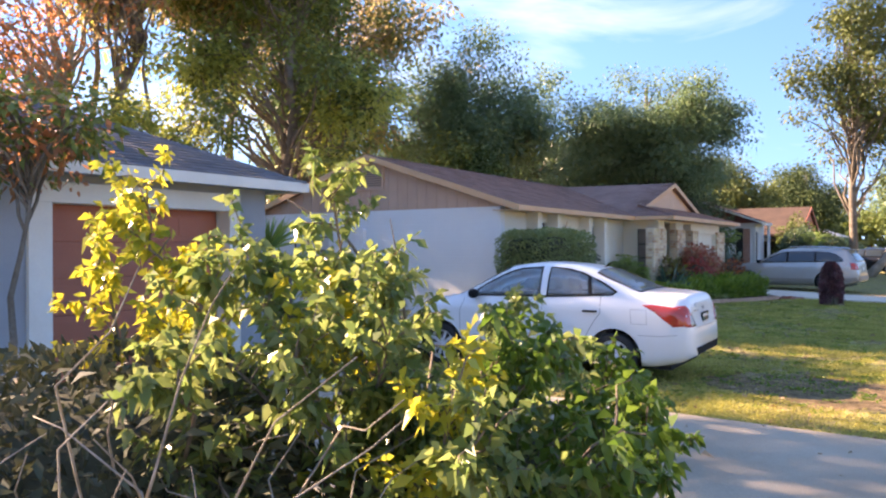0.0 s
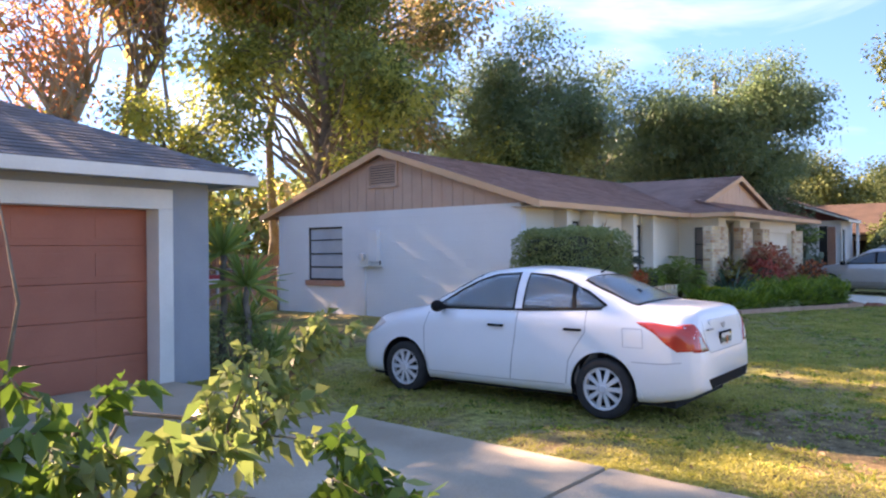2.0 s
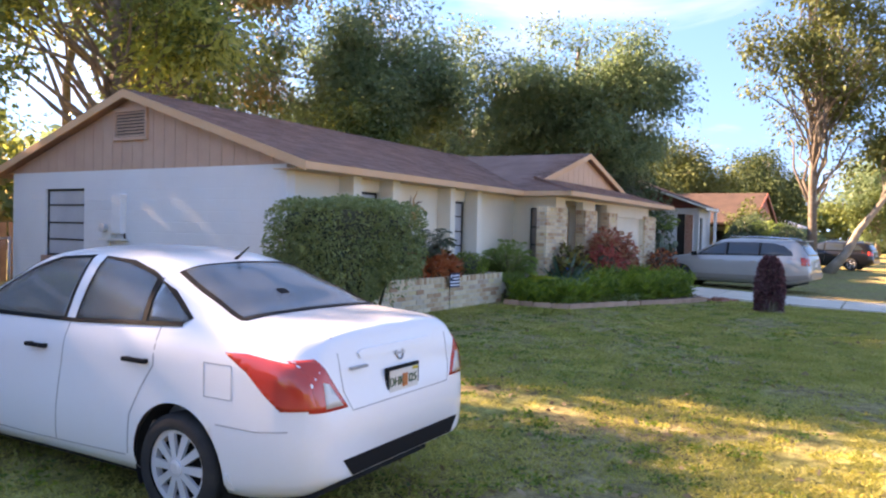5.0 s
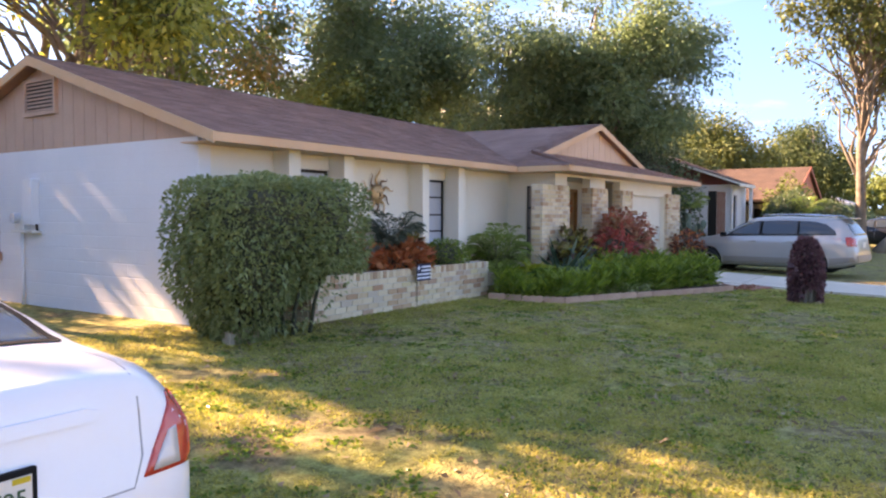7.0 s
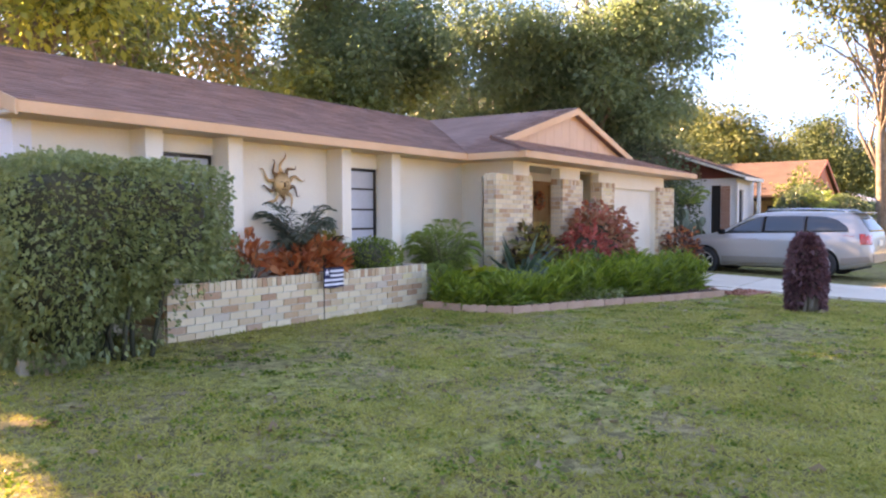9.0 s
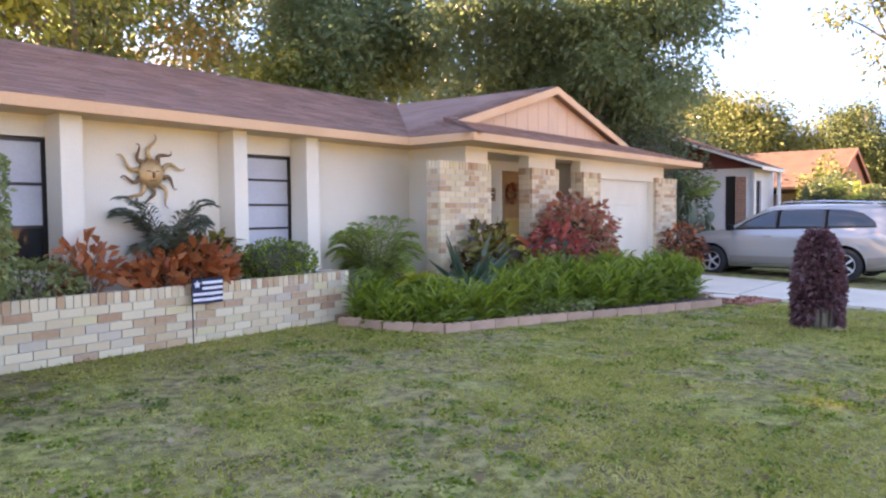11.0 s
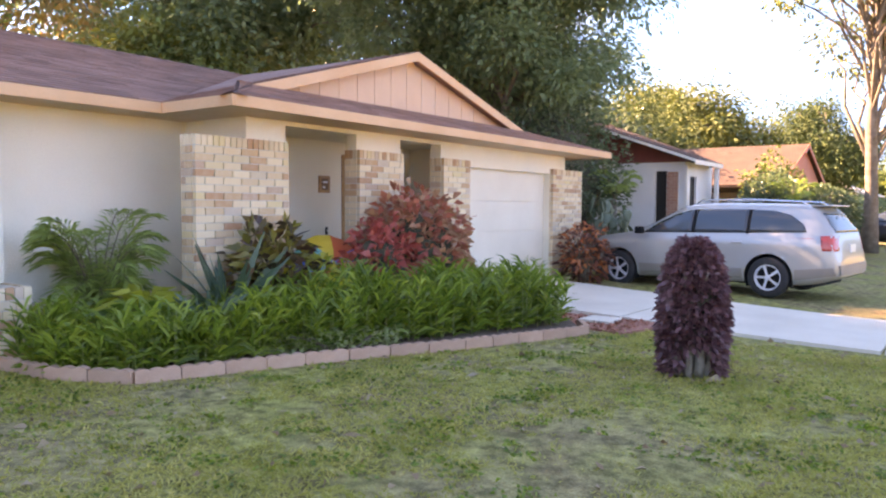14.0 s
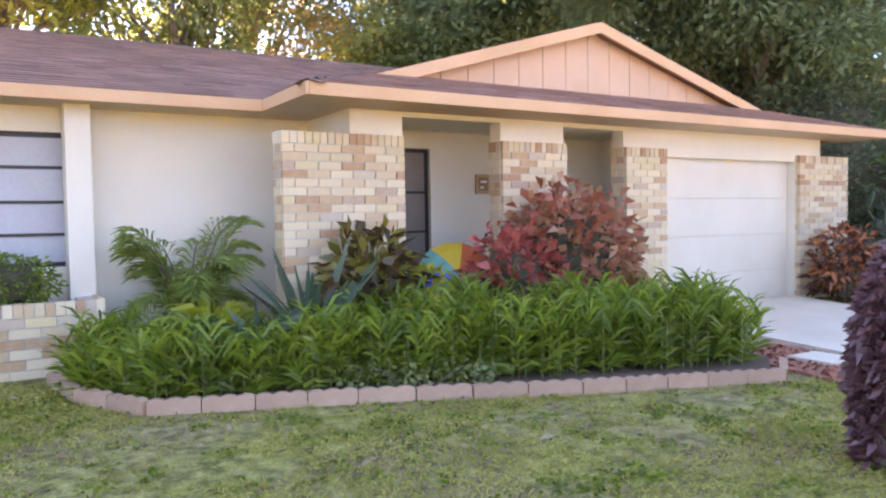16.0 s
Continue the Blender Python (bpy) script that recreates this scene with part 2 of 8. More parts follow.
def holed_wall(axis, near, far, a0, a1, z0, z1, holes):
    """A wall with rectangular openings right through it. axis 'y': the wall runs along x between y=near and y=far."""
    bm = bmesh.new()
    us = sorted({a0, a1, *[h[0] for h in holes], *[h[1] for h in holes]})
    zs = sorted({z0, z1, *[h[2] for h in holes], *[h[3] for h in holes]})
    us, zs = [u for u in us if a0 <= u <= a1], [z for z in zs if z0 <= z <= z1]

    def solid(i, j):
        if i < 0 or j < 0 or i >= len(us) - 1 or j >= len(zs) - 1:
            return False
        u, z = (us[i] + us[i + 1]) / 2, (zs[j] + zs[j + 1]) / 2
        return not any(h[0] < u < h[1] and h[2] < z < h[3] for h in holes)

    def v(u, d, z):
        return bm.verts.new((u, d, z) if axis == "y" else (d, u, z))

    for i in range(len(us) - 1):
        for j in range(len(zs) - 1):
            if not solid(i, j):
                continue
            l, r, b, t = us[i], us[i + 1], zs[j], zs[j + 1]
            for d in (near, far):
                bm.faces.new((v(l, d, b), v(r, d, b), v(r, d, t), v(l, d, t)))
            for ok, q in ((solid(i - 1, j), ((l, b), (l, t))), (solid(i + 1, j), ((r, b), (r, t))), (solid(i, j - 1), ((l, b), (r, b))), (solid(i, j + 1), ((l, t), (r, t)))):
                if not ok:
                    (u1, z1_), (u2, z2_) = q
                    bm.faces.new((v(u1, near, z1_), v(u2, near, z2_), v(u2, far, z2_), v(u1, far, z1_)))
    bmesh.ops.remove_doubles(bm, verts=bm.verts, dist=0.0005)
    bmesh.ops.recalc_face_normals(bm, faces=bm.faces)
    return bm


def shingles(name, poly, up, material, parent, rise=0.145, tab=0.31, seed=1):
    """Courses of overlapping tabs on a convex roof polygon; up: the direction up the slope."""
    rng = random.Random(seed)
    P = [Vector(p) for p in poly]
    n = (P[1] - P[0]).cross(P[2] - P[0]).normalized()
    if n.z < 0:
        n = -n
    u = (Vector(up) - n * Vector(up).dot(n)).normalized()
    w = u.cross(n)
    o = P[0]
    uv = [((p - o).dot(u), (p - o).dot(w)) for p in P]
    lo, hi = min(a for a, b in uv), max(a for a, b in uv)
    verts, faces = [], []
    k, a = 0, lo
    while a < hi - 0.02:
        b = min(a + rise, hi)
        mid = (a + b) / 2
        cuts = []
        for (p, q) in zip(uv, uv[1:] + uv[:1]):
            if (p[0] - mid) * (q[0] - mid) < 0:
                s = (mid - p[0]) / (q[0] - p[0])
                cuts.append(p[1] + s * (q[1] - p[1]))
        if len(cuts) >= 2:
            c0, c1 = min(cuts), max(cuts)
            c = c0 - rng.random() * tab
            while c < c1:
                l, r = max(c0, c) + 0.002, min(c1, c + tab) - 0.002
                c += tab
                if r - l < 0.02:
                    continue
                th, dz = 0.012 + rng.random() * 0.005, rng.uniform(-0.006, 0.006)
                base = len(verts)
                for aa, hgt in ((a + dz, th), (b + 0.01, 0.003)):
                    for ww in (l, r):
                        verts.append(o + u * aa + w * ww + n * hgt)
                for ww in (l, r):
                    verts.append(o + u * (a + dz) + w * ww - n * 0.001)
                faces.append((base, base + 1, base + 3, base + 2))
                faces.append((base + 4, base + 5, base + 1, base))
        a += rise
        k += 1
    me = bpy.data.meshes.new(name)
    me.from_pydata([tuple(v) for v in verts], [], faces)
    ob = link(name, me, material, parent)
    ob["kind"] = "stuff"
    return ob


def smooth01(t):
    t = min(1.0, max(0.0, t))
    return t * t * (3 - 2 * t)


def gz(x, y):
    """Height of the ground."""
    return 0.03 + 0.06 * smooth01(y / 6) + 0.12 * smooth01((x - 9) / 6) * smooth01((y - 5) / 4) - 0.05 * smooth01((x - 21) / 8) * smooth01((6 - y) / 4)


# ground
def lawn_material():
    m, nt, p = node_mat("lawn")
    tc = nt.nodes.new("ShaderNodeTexCoord")

    def noise_node(scale, detail=5.0):
        n = nt.nodes.new("ShaderNodeTexNoise")
        n.inputs["Scale"].default_value, n.inputs["Detail"].default_value = scale, detail
        nt.links.new(tc.outputs["Object"], n.inputs["Vector"])
        return n.outputs["Fac"]

    def ramp(fac, stops):
        r = nt.nodes.new("ShaderNodeValToRGB")
        while len(r.color_ramp.elements) < len(stops):
            r.color_ramp.elements.new(0.5)
        for e, (pos, c) in zip(r.color_ramp.elements, stops):
            e.position, e.color = pos, (*c, 1)
        nt.links.new(fac, r.inputs["Fac"])
        return r.outputs["Color"]

    def mix(f, a, b):
        x = nt.nodes.new("ShaderNodeMix")
        x.data_type = "RGBA"
        nt.links.new(f, x.inputs["Factor"])
        nt.links.new(a, x.inputs["A"])
        nt.links.new(b, x.inputs["B"])
        return x.outputs["Result"]

    green = ramp(noise_node(55, 4), [(0.3, (0.20, 0.195, 0.052)), (0.55, (0.34, 0.32, 0.10)), (0.75, (0.46, 0.405, 0.165))])
    straw = ramp(noise_node(70, 4), [(0.3, (0.23, 0.175, 0.08)), (0.7, (0.42, 0.335, 0.17))])
    dirt = ramp(noise_node(40, 5), [(0.3, (0.17, 0.105, 0.058)), (0.7, (0.32, 0.22, 0.125))])
    f1 = ramp(noise_node(0.75, 7), [(0.40, (0, 0, 0)), (0.58, (0.85, 0.85, 0.85))])
    f2 = ramp(noise_node(1.1, 6), [(0.56, (0, 0, 0)), (0.68, (0.8, 0.8, 0.8))])
    # the bare track behind the parked sedan
    sep = nt.nodes.new("ShaderNodeSeparateXYZ")
    nt.links.new(tc.outputs["Object"], sep.inputs[0])

    def math_node(op, a, b):
        n = nt.nodes.new("ShaderNodeMath")
        n.operation = op
        for i, v in enumerate((a, b)):
            if isinstance(v, (int, float)):
                n.inputs[i].default_value = v
            else:
                nt.links.new(v, n.inputs[i])
        return n.outputs[0]

    dx = math_node("DIVIDE", math_node("SUBTRACT", sep.outputs[0], 10.6), 1.15)
    dy = math_node("DIVIDE", math_node("SUBTRACT", sep.outputs[1], 0.9), 2.5)
    r2 = math_node("ADD", math_node("MULTIPLY", dx, dx), math_node("MULTIPLY", dy, dy))
    wob = math_node("ADD", r2, math_node("MULTIPLY", math_node("SUBTRACT", noise_node(1.6, 6), 0.5), 2.4))
    track = ramp(wob, [(0.35, (0.9, 0.9, 0.9)), (0.95, (0, 0, 0))])
    col = mix(f2, mix(f1, green, straw), dirt)
    col = mix(track, col, dirt)
    clump = nt.nodes.new("ShaderNodeHueSaturation")
    tuft = nt.nodes.new("ShaderNodeMapRange")
    tuft.inputs["From Min"].default_value, tuft.inputs["From Max"].default_value = 0.34, 0.66
    tuft.inputs["To Min"].default_value, tuft.inputs["To Max"].default_value = 0.5, 1.3
    nt.links.new(noise_node(9.0, 6), tuft.inputs["Value"])
    nt.links.new(tuft.outputs["Result"], clump.inputs["Value"])
    nt.links.new(col, clump.inputs["Color"])
    col = clump.outputs["Color"]
    nt.links.new(col, p.inputs["Base Color"])
    p.inputs["Roughness"].default_value = 0.95
    p.inputs["Specular IOR Level"].default_value = 0.15
    b = nt.nodes.new("ShaderNodeBump")
    b.inputs["Strength"].default_value, b.inputs["Distance"].default_value = 0.9, 0.04
    nt.links.new(noise_node(45, 4), b.inputs["Height"])
    nt.links.new(b.outputs["Normal"], p.inputs["Normal"])
    return m


M_LAWN = lawn_material()


def build_ground():
    xs = [-900, -300, -100, -40] + [i * 0.5 for i in range(-30, 141)] + [90, 140, 300, 900]
    ys = [-900, -300, -100, -40] + [i * 0.5 for i in range(-20, 81)] + [60, 100, 300, 900]
    verts = [(x, y, gz(x, y) + (0.018 * noise.noise((x * 0.7, y * 0.7, 0)) if -15 < x < 70 and -10 < y < 40 else 0)) for y in ys for x in xs]
    w = len(xs)
    faces = [(j * w + i, j * w + i + 1, (j + 1) * w + i + 1, (j + 1) * w + i) for j in range(len(ys) - 1) for i in range(w - 1)]
    me = bpy.data.meshes.new("ground")
    me.from_pydata(verts, [], faces)
    for pl in me.polygons:
        pl.use_smooth = True
    tagged(link("ground", me, M_LAWN), "patchy green and straw-coloured front lawn with bare soil", "lawn", kind="structure")


build_ground()


def drive(name, label, pts_left, pts_right, joints, material):
    """A concrete drive as slabs between two edge lines, split at the given shares of its length."""
    root = thing(name, label, "driveway", kind="structure")
    for s0, s1 in zip(joints, joints[1:]):
        bm = bmesh.new()
        n = 6
        rows = []
        for i in range(n + 1):
            s = s0 + 0.002 + (s1 - s0 - 0.004) * i / n
            l = Vector(pts_left[0]).lerp(Vector(pts_left[1]), s)
            r = Vector(pts_right[0]).lerp(Vector(pts_right[1]), s)
            rows.append([l.lerp(r, k / 4) for k in range(5)])
        top = [[bm.verts.new((p.x, p.y, gz(p.x, p.y) + p.z)) for p in row] for row in rows]
        bot = [[bm.verts.new((p.x, p.y, gz(p.x, p.y) - 0.15)) for p in row] for row in rows]
        for i in range(n):
            for k in range(4):
                bm.faces.new((top[i][k], top[i][k + 1], top[i + 1][k + 1], top[i + 1][k]))
            bm.faces.new((top[i][0], top[i + 1][0], bot[i + 1][0], bot[i][0]))
            bm.faces.new((top[i][4], bot[i][4], bot[i + 1][4], top[i + 1][4]))
        bm.faces.new(top[0] + bot[0][::-1])
        bm.faces.new(top[n][::-1] + bot[n])
        bmesh.ops.recalc_face_normals(bm, faces=bm.faces)
        part("slab", bm, material, root)
    return root


drive("driveway_1", "stained grey concrete driveway before the grey garage", ((4.4, 8.95, 0.06), (4.2, -2.5, 0.025)), ((8.2, 8.95, 0.06), (8.22, -2.5, 0.025)), (0, 0.28, 0.55, 0.8, 1.0), M_OLDCONC)
drive("driveway_2", "pale concrete driveway before the white garage door", ((28.75, 7.4, 0.07), (28.1, -2.5, 0.02)), ((31.95, 7.4, 0.07), (30.6, -2.5, 0.02)), (0, 0.3, 0.62, 1.0), M_CONCRETE)


# main house
house = thing("house", "single-storey cream stucco house with brown shingle roof and brick piers", "house", kind="structure")
FL = 0.1
GX, FY, BY, WY = 16.07, 8.59, 16.46, 7.42
WIN = [(17.86, 18.66, 1.05, 2.44), (21.14, 22.02, 1.10, 2.42)]


def pane_window(parent, axis, at, a0, a1, z0, z1, inward, bars=(), verticals=(), pale_share=0.0, sill=None, frame_w=0.045, shade=None):
    """A window in an opening: frame, glass and rails. at: the plane of the frame; inward: +1 or -1 along the axis."""
    def bx(u0, u1, d0, d1, b, t):
        d0, d1 = sorted((at + inward * d0, at + inward * d1))
        return (u0, u1, d0, d1, b, t) if axis == "y" else (d0, d1, u0, u1, b, t)
    f = frame_w
    root = part("window", boxes(bx(a0, a1, 0, 0.05, z0, z0 + f), bx(a0, a1, 0, 0.05, z1 - f, z1), bx(a0, a0 + f, 0, 0.05, z0 + f, z1 - f), bx(a1 - f, a1, 0, 0.05, z0 + f, z1 - f)), M_DARK, parent, "dark bronze window frame")
    for b in bars:
        part("rail", boxes(bx(a0 + f, a1 - f, 0.004, 0.045, b - 0.016, b + 0.016)), M_DARK, root)
    levels = [z0 + f, *bars, z1 - f]
    for i, (b, t) in enumerate(zip(levels, levels[1:])):
        # upper panes take the colour with the reflection painted in
        part("pane", boxes(bx(a0 + f, a1 - f, 0.018, 0.026, b + 0.002, t - 0.002)), (shade or M_PALEGLASS) if pale_share and t > z1 - pale_share * (z1 - z0) else M_GLASS, root)
    part("backing", boxes(bx(a0 + f * 0.5, a1 - f * 0.5, 0.12, 0.14, z0 + 0.01, z1 - 0.01)), M_DARK, root)
    if sill:
        part("sill", boxes(bx(a0 - 0.07, a1 + 0.07, -0.10, 0.04, z0 - 0.14, z0), bevel=0.008), sill, root, "coral painted sill")
    return root


part("wall", holed_wall("y", FY, FY + 0.2, GX + 0.2, 24.518, FL - 0.2, 2.70, WIN), M_CREAM, house, "smooth cream stucco front wall")
part("wall", holed_wall("x", GX, GX + 0.2, FY - 0.015, BY, FL - 0.2, 2.77, [(13.95, 15.27, 1.06, 2.43)]), M_BLOCK, house, "white painted block gable wall")
part("wall", boxes((GX + 0.2, 33.0, BY - 0.2, BY, FL - 0.2, 2.70)), M_CREAM, house)
part("wall", boxes((32.75, 32.95, 7.62, BY - 0.2, FL - 0.2, 2.70)), M_CREAM, house)
for x0, x1 in ((17.42, 17.66), (18.62, 18.86), (20.76, 20.97), (21.96, 22.19)):
    part("pilaster", boxes((x0, x1, FY - 0.33, FY + 0.003, FL - 0.2, 2.685), bevel=0.012), M_CREAM, house, "cream stucco pilaster")
pane_window(house, "y", FY + 0.08, *WIN[0], 1, bars=(1.5, 1.95), pale_share=0.4)
pane_window(house, "y", FY + 0.08, *WIN[1], 1, bars=(1.42, 1.74, 2.08), pale_share=0.8)
pane_window(house, "x", GX + 0.05, 13.95, 15.27, 1.06, 2.43, 1, bars=(1.40, 1.74, 2.10), pale_share=0.8, sill=surface("coral_sill", (0.46, 0.22, 0.15), (0.52, 0.26, 0.18), 4))

# garage wing
part("wall", holed_wall("y", WY, 7.62, 24.52, 32.7, FL - 0.2, 2.70, [(25.13, 26.42, -0.2, 2.61), (27.37, 28.38, -0.2, 2.61), (29.12, 32.04, -0.2, 2.30)]), M_CREAM, house, "cream stucco wall over the porch openings")
part("wall", holed_wall("x", 24.52, 24.70, 7.62, 8.80, FL - 0.2, 2.70, [(7.66, 8.12, 0.45, 2.39)]), M_CREAM, house)
pane_window(house, "x", 24.56, 7.66, 8.12, 0.45, 2.39, 1, bars=(0.95, 1.45, 1.9), pale_share=1.1, shade=M_BROWNGLASS, frame_w=0.02)
part("wall", holed_wall("y", 8.6, 8.8, 24.70, 29.1, FL - 0.2, 2.70, [(25.35, 26.17, 0.4, 2.40), (27.36, 28.34, 0.1, 2.44)]), M_CREAM, house, "cream porch back wall")
pane_window(house, "y", 8.66, 25.35, 26.17, 0.4, 2.40, 1, bars=(0.9, 1.35, 1.85), pale_share=1.1, shade=M_BROWNGLASS)
part("wall", boxes((29.1, 29.22, 7.62, 12.0, FL - 0.2, 2.70)), M_CREAM, house)
part("porch_floor", boxes((24.70, 29.1, 7.3, 8.6, -0.1, 0.16), bevel=0.01), M_CONCRETE, house)
part("porch_ceiling", boxes((24.70, 29.1, 7.62, 8.6, 2.62, 2.66)), M_CREAM, house)

door = part("door", boxes((27.42, 28.28, 8.66, 8.70, 0.17, 2.36)), M_WOOD, house, "stained wooden front door")
part("door_frame", boxes((27.362, 27.42, 8.585, 8.72, 0.165, 2.435), (28.28, 28.338, 8.585, 8.72, 0.165, 2.435), (27.42, 28.28, 8.585, 8.72, 2.36, 2.435)), M_WOOD, door)
M_PANEL = surface("ochre_panel", (0.52, 0.30, 0.08), (0.60, 0.38, 0.13), 3, 0.4, 0.1, 30)
for b, t in ((0.3, 0.95), (1.05, 1.5)):
    part("panel", boxes((27.54, 28.16, 8.645, 8.66, b, t), bevel=0.005), M_PANEL, door, "ochre lower panel")
part("handle", boxes((27.47, 27.50, 8.60, 8.66, 1.05, 1.2), bevel=0.006), M_DARK, door)

gdoor = part("garage_door", boxes((29.12, 32.04, 7.56, 7.60, 0.1, 2.30)), M_GARAGE, house, "closed white sectional garage door")
for i in range(4):
    z = 0.12 + i * 0.54
    part("panel", boxes((29.13, 32.03, 7.545, 7.56, z, z + 0.53), bevel=0.004), M_GARAGE, gdoor)

# roof
EZ, EV = 2.78, 7.98
RZ, RY = 4.232, 12.45
SL = (RZ - EZ) / (RY - EV)
WX0, WX1, RX, EY, GE_X = 23.80, 33.42, 28.58, 6.75, 15.84
SW = (4.16 - EZ) / (RX - WX0)
GYF = 8.04
hip = 0.295
gz0 = EZ + hip * (GYF - EY)
xl, xr = WX0 + (gz0 - EZ) / SW, WX1 - (gz0 - EZ) / SW
roof = part("roof", boxes((20, 20.2, 12.3, 12.5, 3.9, 4.0)), M_ROOF, house, "brown asphalt shingle roof")
MAIN = [(GE_X, EV, EZ), (WX0, EV, EZ), (RX, RY, RZ), (GE_X, RY, RZ)]
LEFT = [(WX0, EY, EZ), (xl, GYF, gz0), (RX, GYF, 4.16), (RX, RY, 4.16 + 0.07), (WX0, EV, EZ)]
APRON = [(WX0, EY, EZ), (WX1, EY, EZ), (xr, GYF + 0.28, gz0 + 0.084), (xl, GYF + 0.28, gz0 + 0.084)]
RIGHT = [(WX1, EY, EZ), (WX1, 17.1, EZ), (RX, 17.1, 4.16), (RX, GYF, 4.16), (xr, GYF, gz0)]
BACK = [(WX0, 17.0, EZ), (GE_X, 17.0, EZ), (GE_X, RY, RZ), (RX, RY, RZ), (RX, 17.0, RZ - 0.6)]
bm = bmesh.new()
for poly in (MAIN, LEFT, APRON, RIGHT, BACK):
    slab(bm, poly, (0, 0, -0.09))
part("deck", bm, M_ROOF, roof)
shingles("shingle_courses", MAIN, (0, 1, SL), M_ROOF, roof, seed=3)
shingles("shingle_courses", [LEFT[0], LEFT[1], LEFT[2], LEFT[3], LEFT[4]], (1, 0, SW), M_ROOF, roof, seed=4)
shingles("shingle_courses", APRON, (0, 1, hip), M_ROOF, roof, seed=5)
# ridge and hip caps
def cap_line(p, q, parent, mat, wdt=0.15, step=0.22):
    p, q = Vector(p), Vector(q)
    d = (q - p)
    n = max(1, int(d.length / step))
    d.normalize()
    s = Vector((d.y, -d.x, 0)).normalized()
    bm = bmesh.new()
    for i in range(n):
        a, b = p + d * step * i, p + d * (step * (i + 1) + 0.03)
        up = Vector((0, 0, 0.022)), Vector((0, 0, 0.012))
        r = [(a - s * wdt + up[0] - Vector((0, 0, 0.05))), (a + up[0]), (a + s * wdt + up[0] - Vector((0, 0, 0.05)))]
        t = [(b - s * wdt + up[1] - Vector((0, 0, 0.05))), (b + up[1]), (b + s * wdt + up[1] - Vector((0, 0, 0.05)))]
        va, vb = [bm.verts.new(x) for x in r], [bm.verts.new(x) for x in t]
        bm.faces.new((va[0], va[1], vb[1], vb[0]))
        bm.faces.new((va[1], va[2], vb[2], vb[1]))
    return part("ridge_cap", bm, mat, parent)


cap_line((GE_X, RY, RZ), (RX, RY, RZ), roof, M_ROOF)
cap_line((RX, GYF, 4.16), (RX, RY, 4.2), roof, M_ROOF)
cap_line((WX0, EY, EZ), (xl, GYF, gz0), roof, M_ROOF)

# fascia, soffit, rakes
M_SOFFIT = surface("soffit", (0.60, 0.42, 0.29), (0.66, 0.47, 0.33), 2, 0.7, 0.1, 30)
part("fascia", boxes((GE_X, WX0 - 0.003, EV - 0.02, EV + 0.015, EZ - 0.125, EZ - 0.005), bevel=0.004), M_TRIM, house, "peach painted fascia board")
part("fascia", boxes((WX0 - 0.02, WX0 + 0.015, EY - 0.02, EV - 0.02, EZ - 0.125, EZ - 0.006), bevel=0.004), M_TRIM, house)
part("fascia", boxes((WX0 + 0.018, WX1, EY - 0.02, EY + 0.015, EZ - 0.125, EZ - 0.005), bevel=0.004), M_TRIM, house)
part("fascia", boxes((WX1 + 0.001, WX1 + 0.03, EY - 0.02, 17.0, EZ - 0.125, EZ - 0.005)), M_TRIM, house)
part("soffit", boxes((GE_X + 0.04, WX0, EV + 0.016, FY + 0.1, EZ - 0.115, EZ - 0.10)), M_SOFFIT, house)
part("soffit", boxes((WX0 + 0.016, WX1, EY + 0.016, WY + 0.1, EZ - 0.115, EZ - 0.10), (WX0 + 0.016, 24.6, WY + 0.1, FY, EZ - 0.115, EZ - 0.10)), M_SOFFIT, house)


def rake(p, q, drop, depth, parent, material, label=""):
    """A sloping board under a roof's edge from p to q."""
    bm = bmesh.new()
    p, q = Vector(p), Vector(q)
    z = Vector((0, 0, -drop))
    slab(bm, [p, q, q + z, p + z], depth)
    bmesh.ops.recalc_face_normals(bm, faces=bm.faces)
    return part("rake_board", bm, material, parent, label)


rake((GE_X - 0.02, EV - 0.02, EZ), (GE_X - 0.02, RY, RZ + 0.006), 0.15, (0.03, 0, 0), house, M_TRIM, "peach painted rake board")
rake((GE_X - 0.02, RY, RZ + 0.006), (GE_X - 0.02, 17.0, EZ), 0.15, (0.03, 0, 0), house, M_TRIM)
rake((xl - 0.25, GYF - 0.02, gz0 - 0.07), (RX, GYF - 0.02, 4.165), 0.15, (0, 0.035, 0), house, M_TRIM, "peach painted rake board")
rake((RX, GYF - 0.02, 4.165), (xr + 0.25, GYF - 0.02, gz0 - 0.07), 0.15, (0, 0.035, 0), house, M_TRIM)

# gable boards: each board of its own with a groove between
def board_gable(parent, material, axis, at, lo, hi, peak, base, top_at, pitch, gap=0.012):
    """Vertical boards filling a gable triangle; top_at(u) gives the height under the roof."""
    u, i = lo, 0
    while u < hi - 0.02:
        v = min(u + pitch, hi)
        for a, b in ([(u + gap / 2, v - gap / 2)] if not (u < peak < v) else [(u + gap / 2, peak), (peak, v - gap / 2)]):
            if b - a < 0.01:
                continue
            bm = bmesh.new()
            ring = [(a, base), (b, base), (b, max(base + 0.002, top_at(b))), (a, max(base + 0.002, top_at(a)))]
            pts = [((x, at, z) if axis == "y" else (at, x, z)) for x, z in ring]
            slab(bm, pts, (0, 0.03, 0) if axis == "y" else (0.03, 0, 0))
            bmesh.ops.recalc_face_normals(bm, faces=bm.faces)
            part("board", bm, material, parent)
        u = v


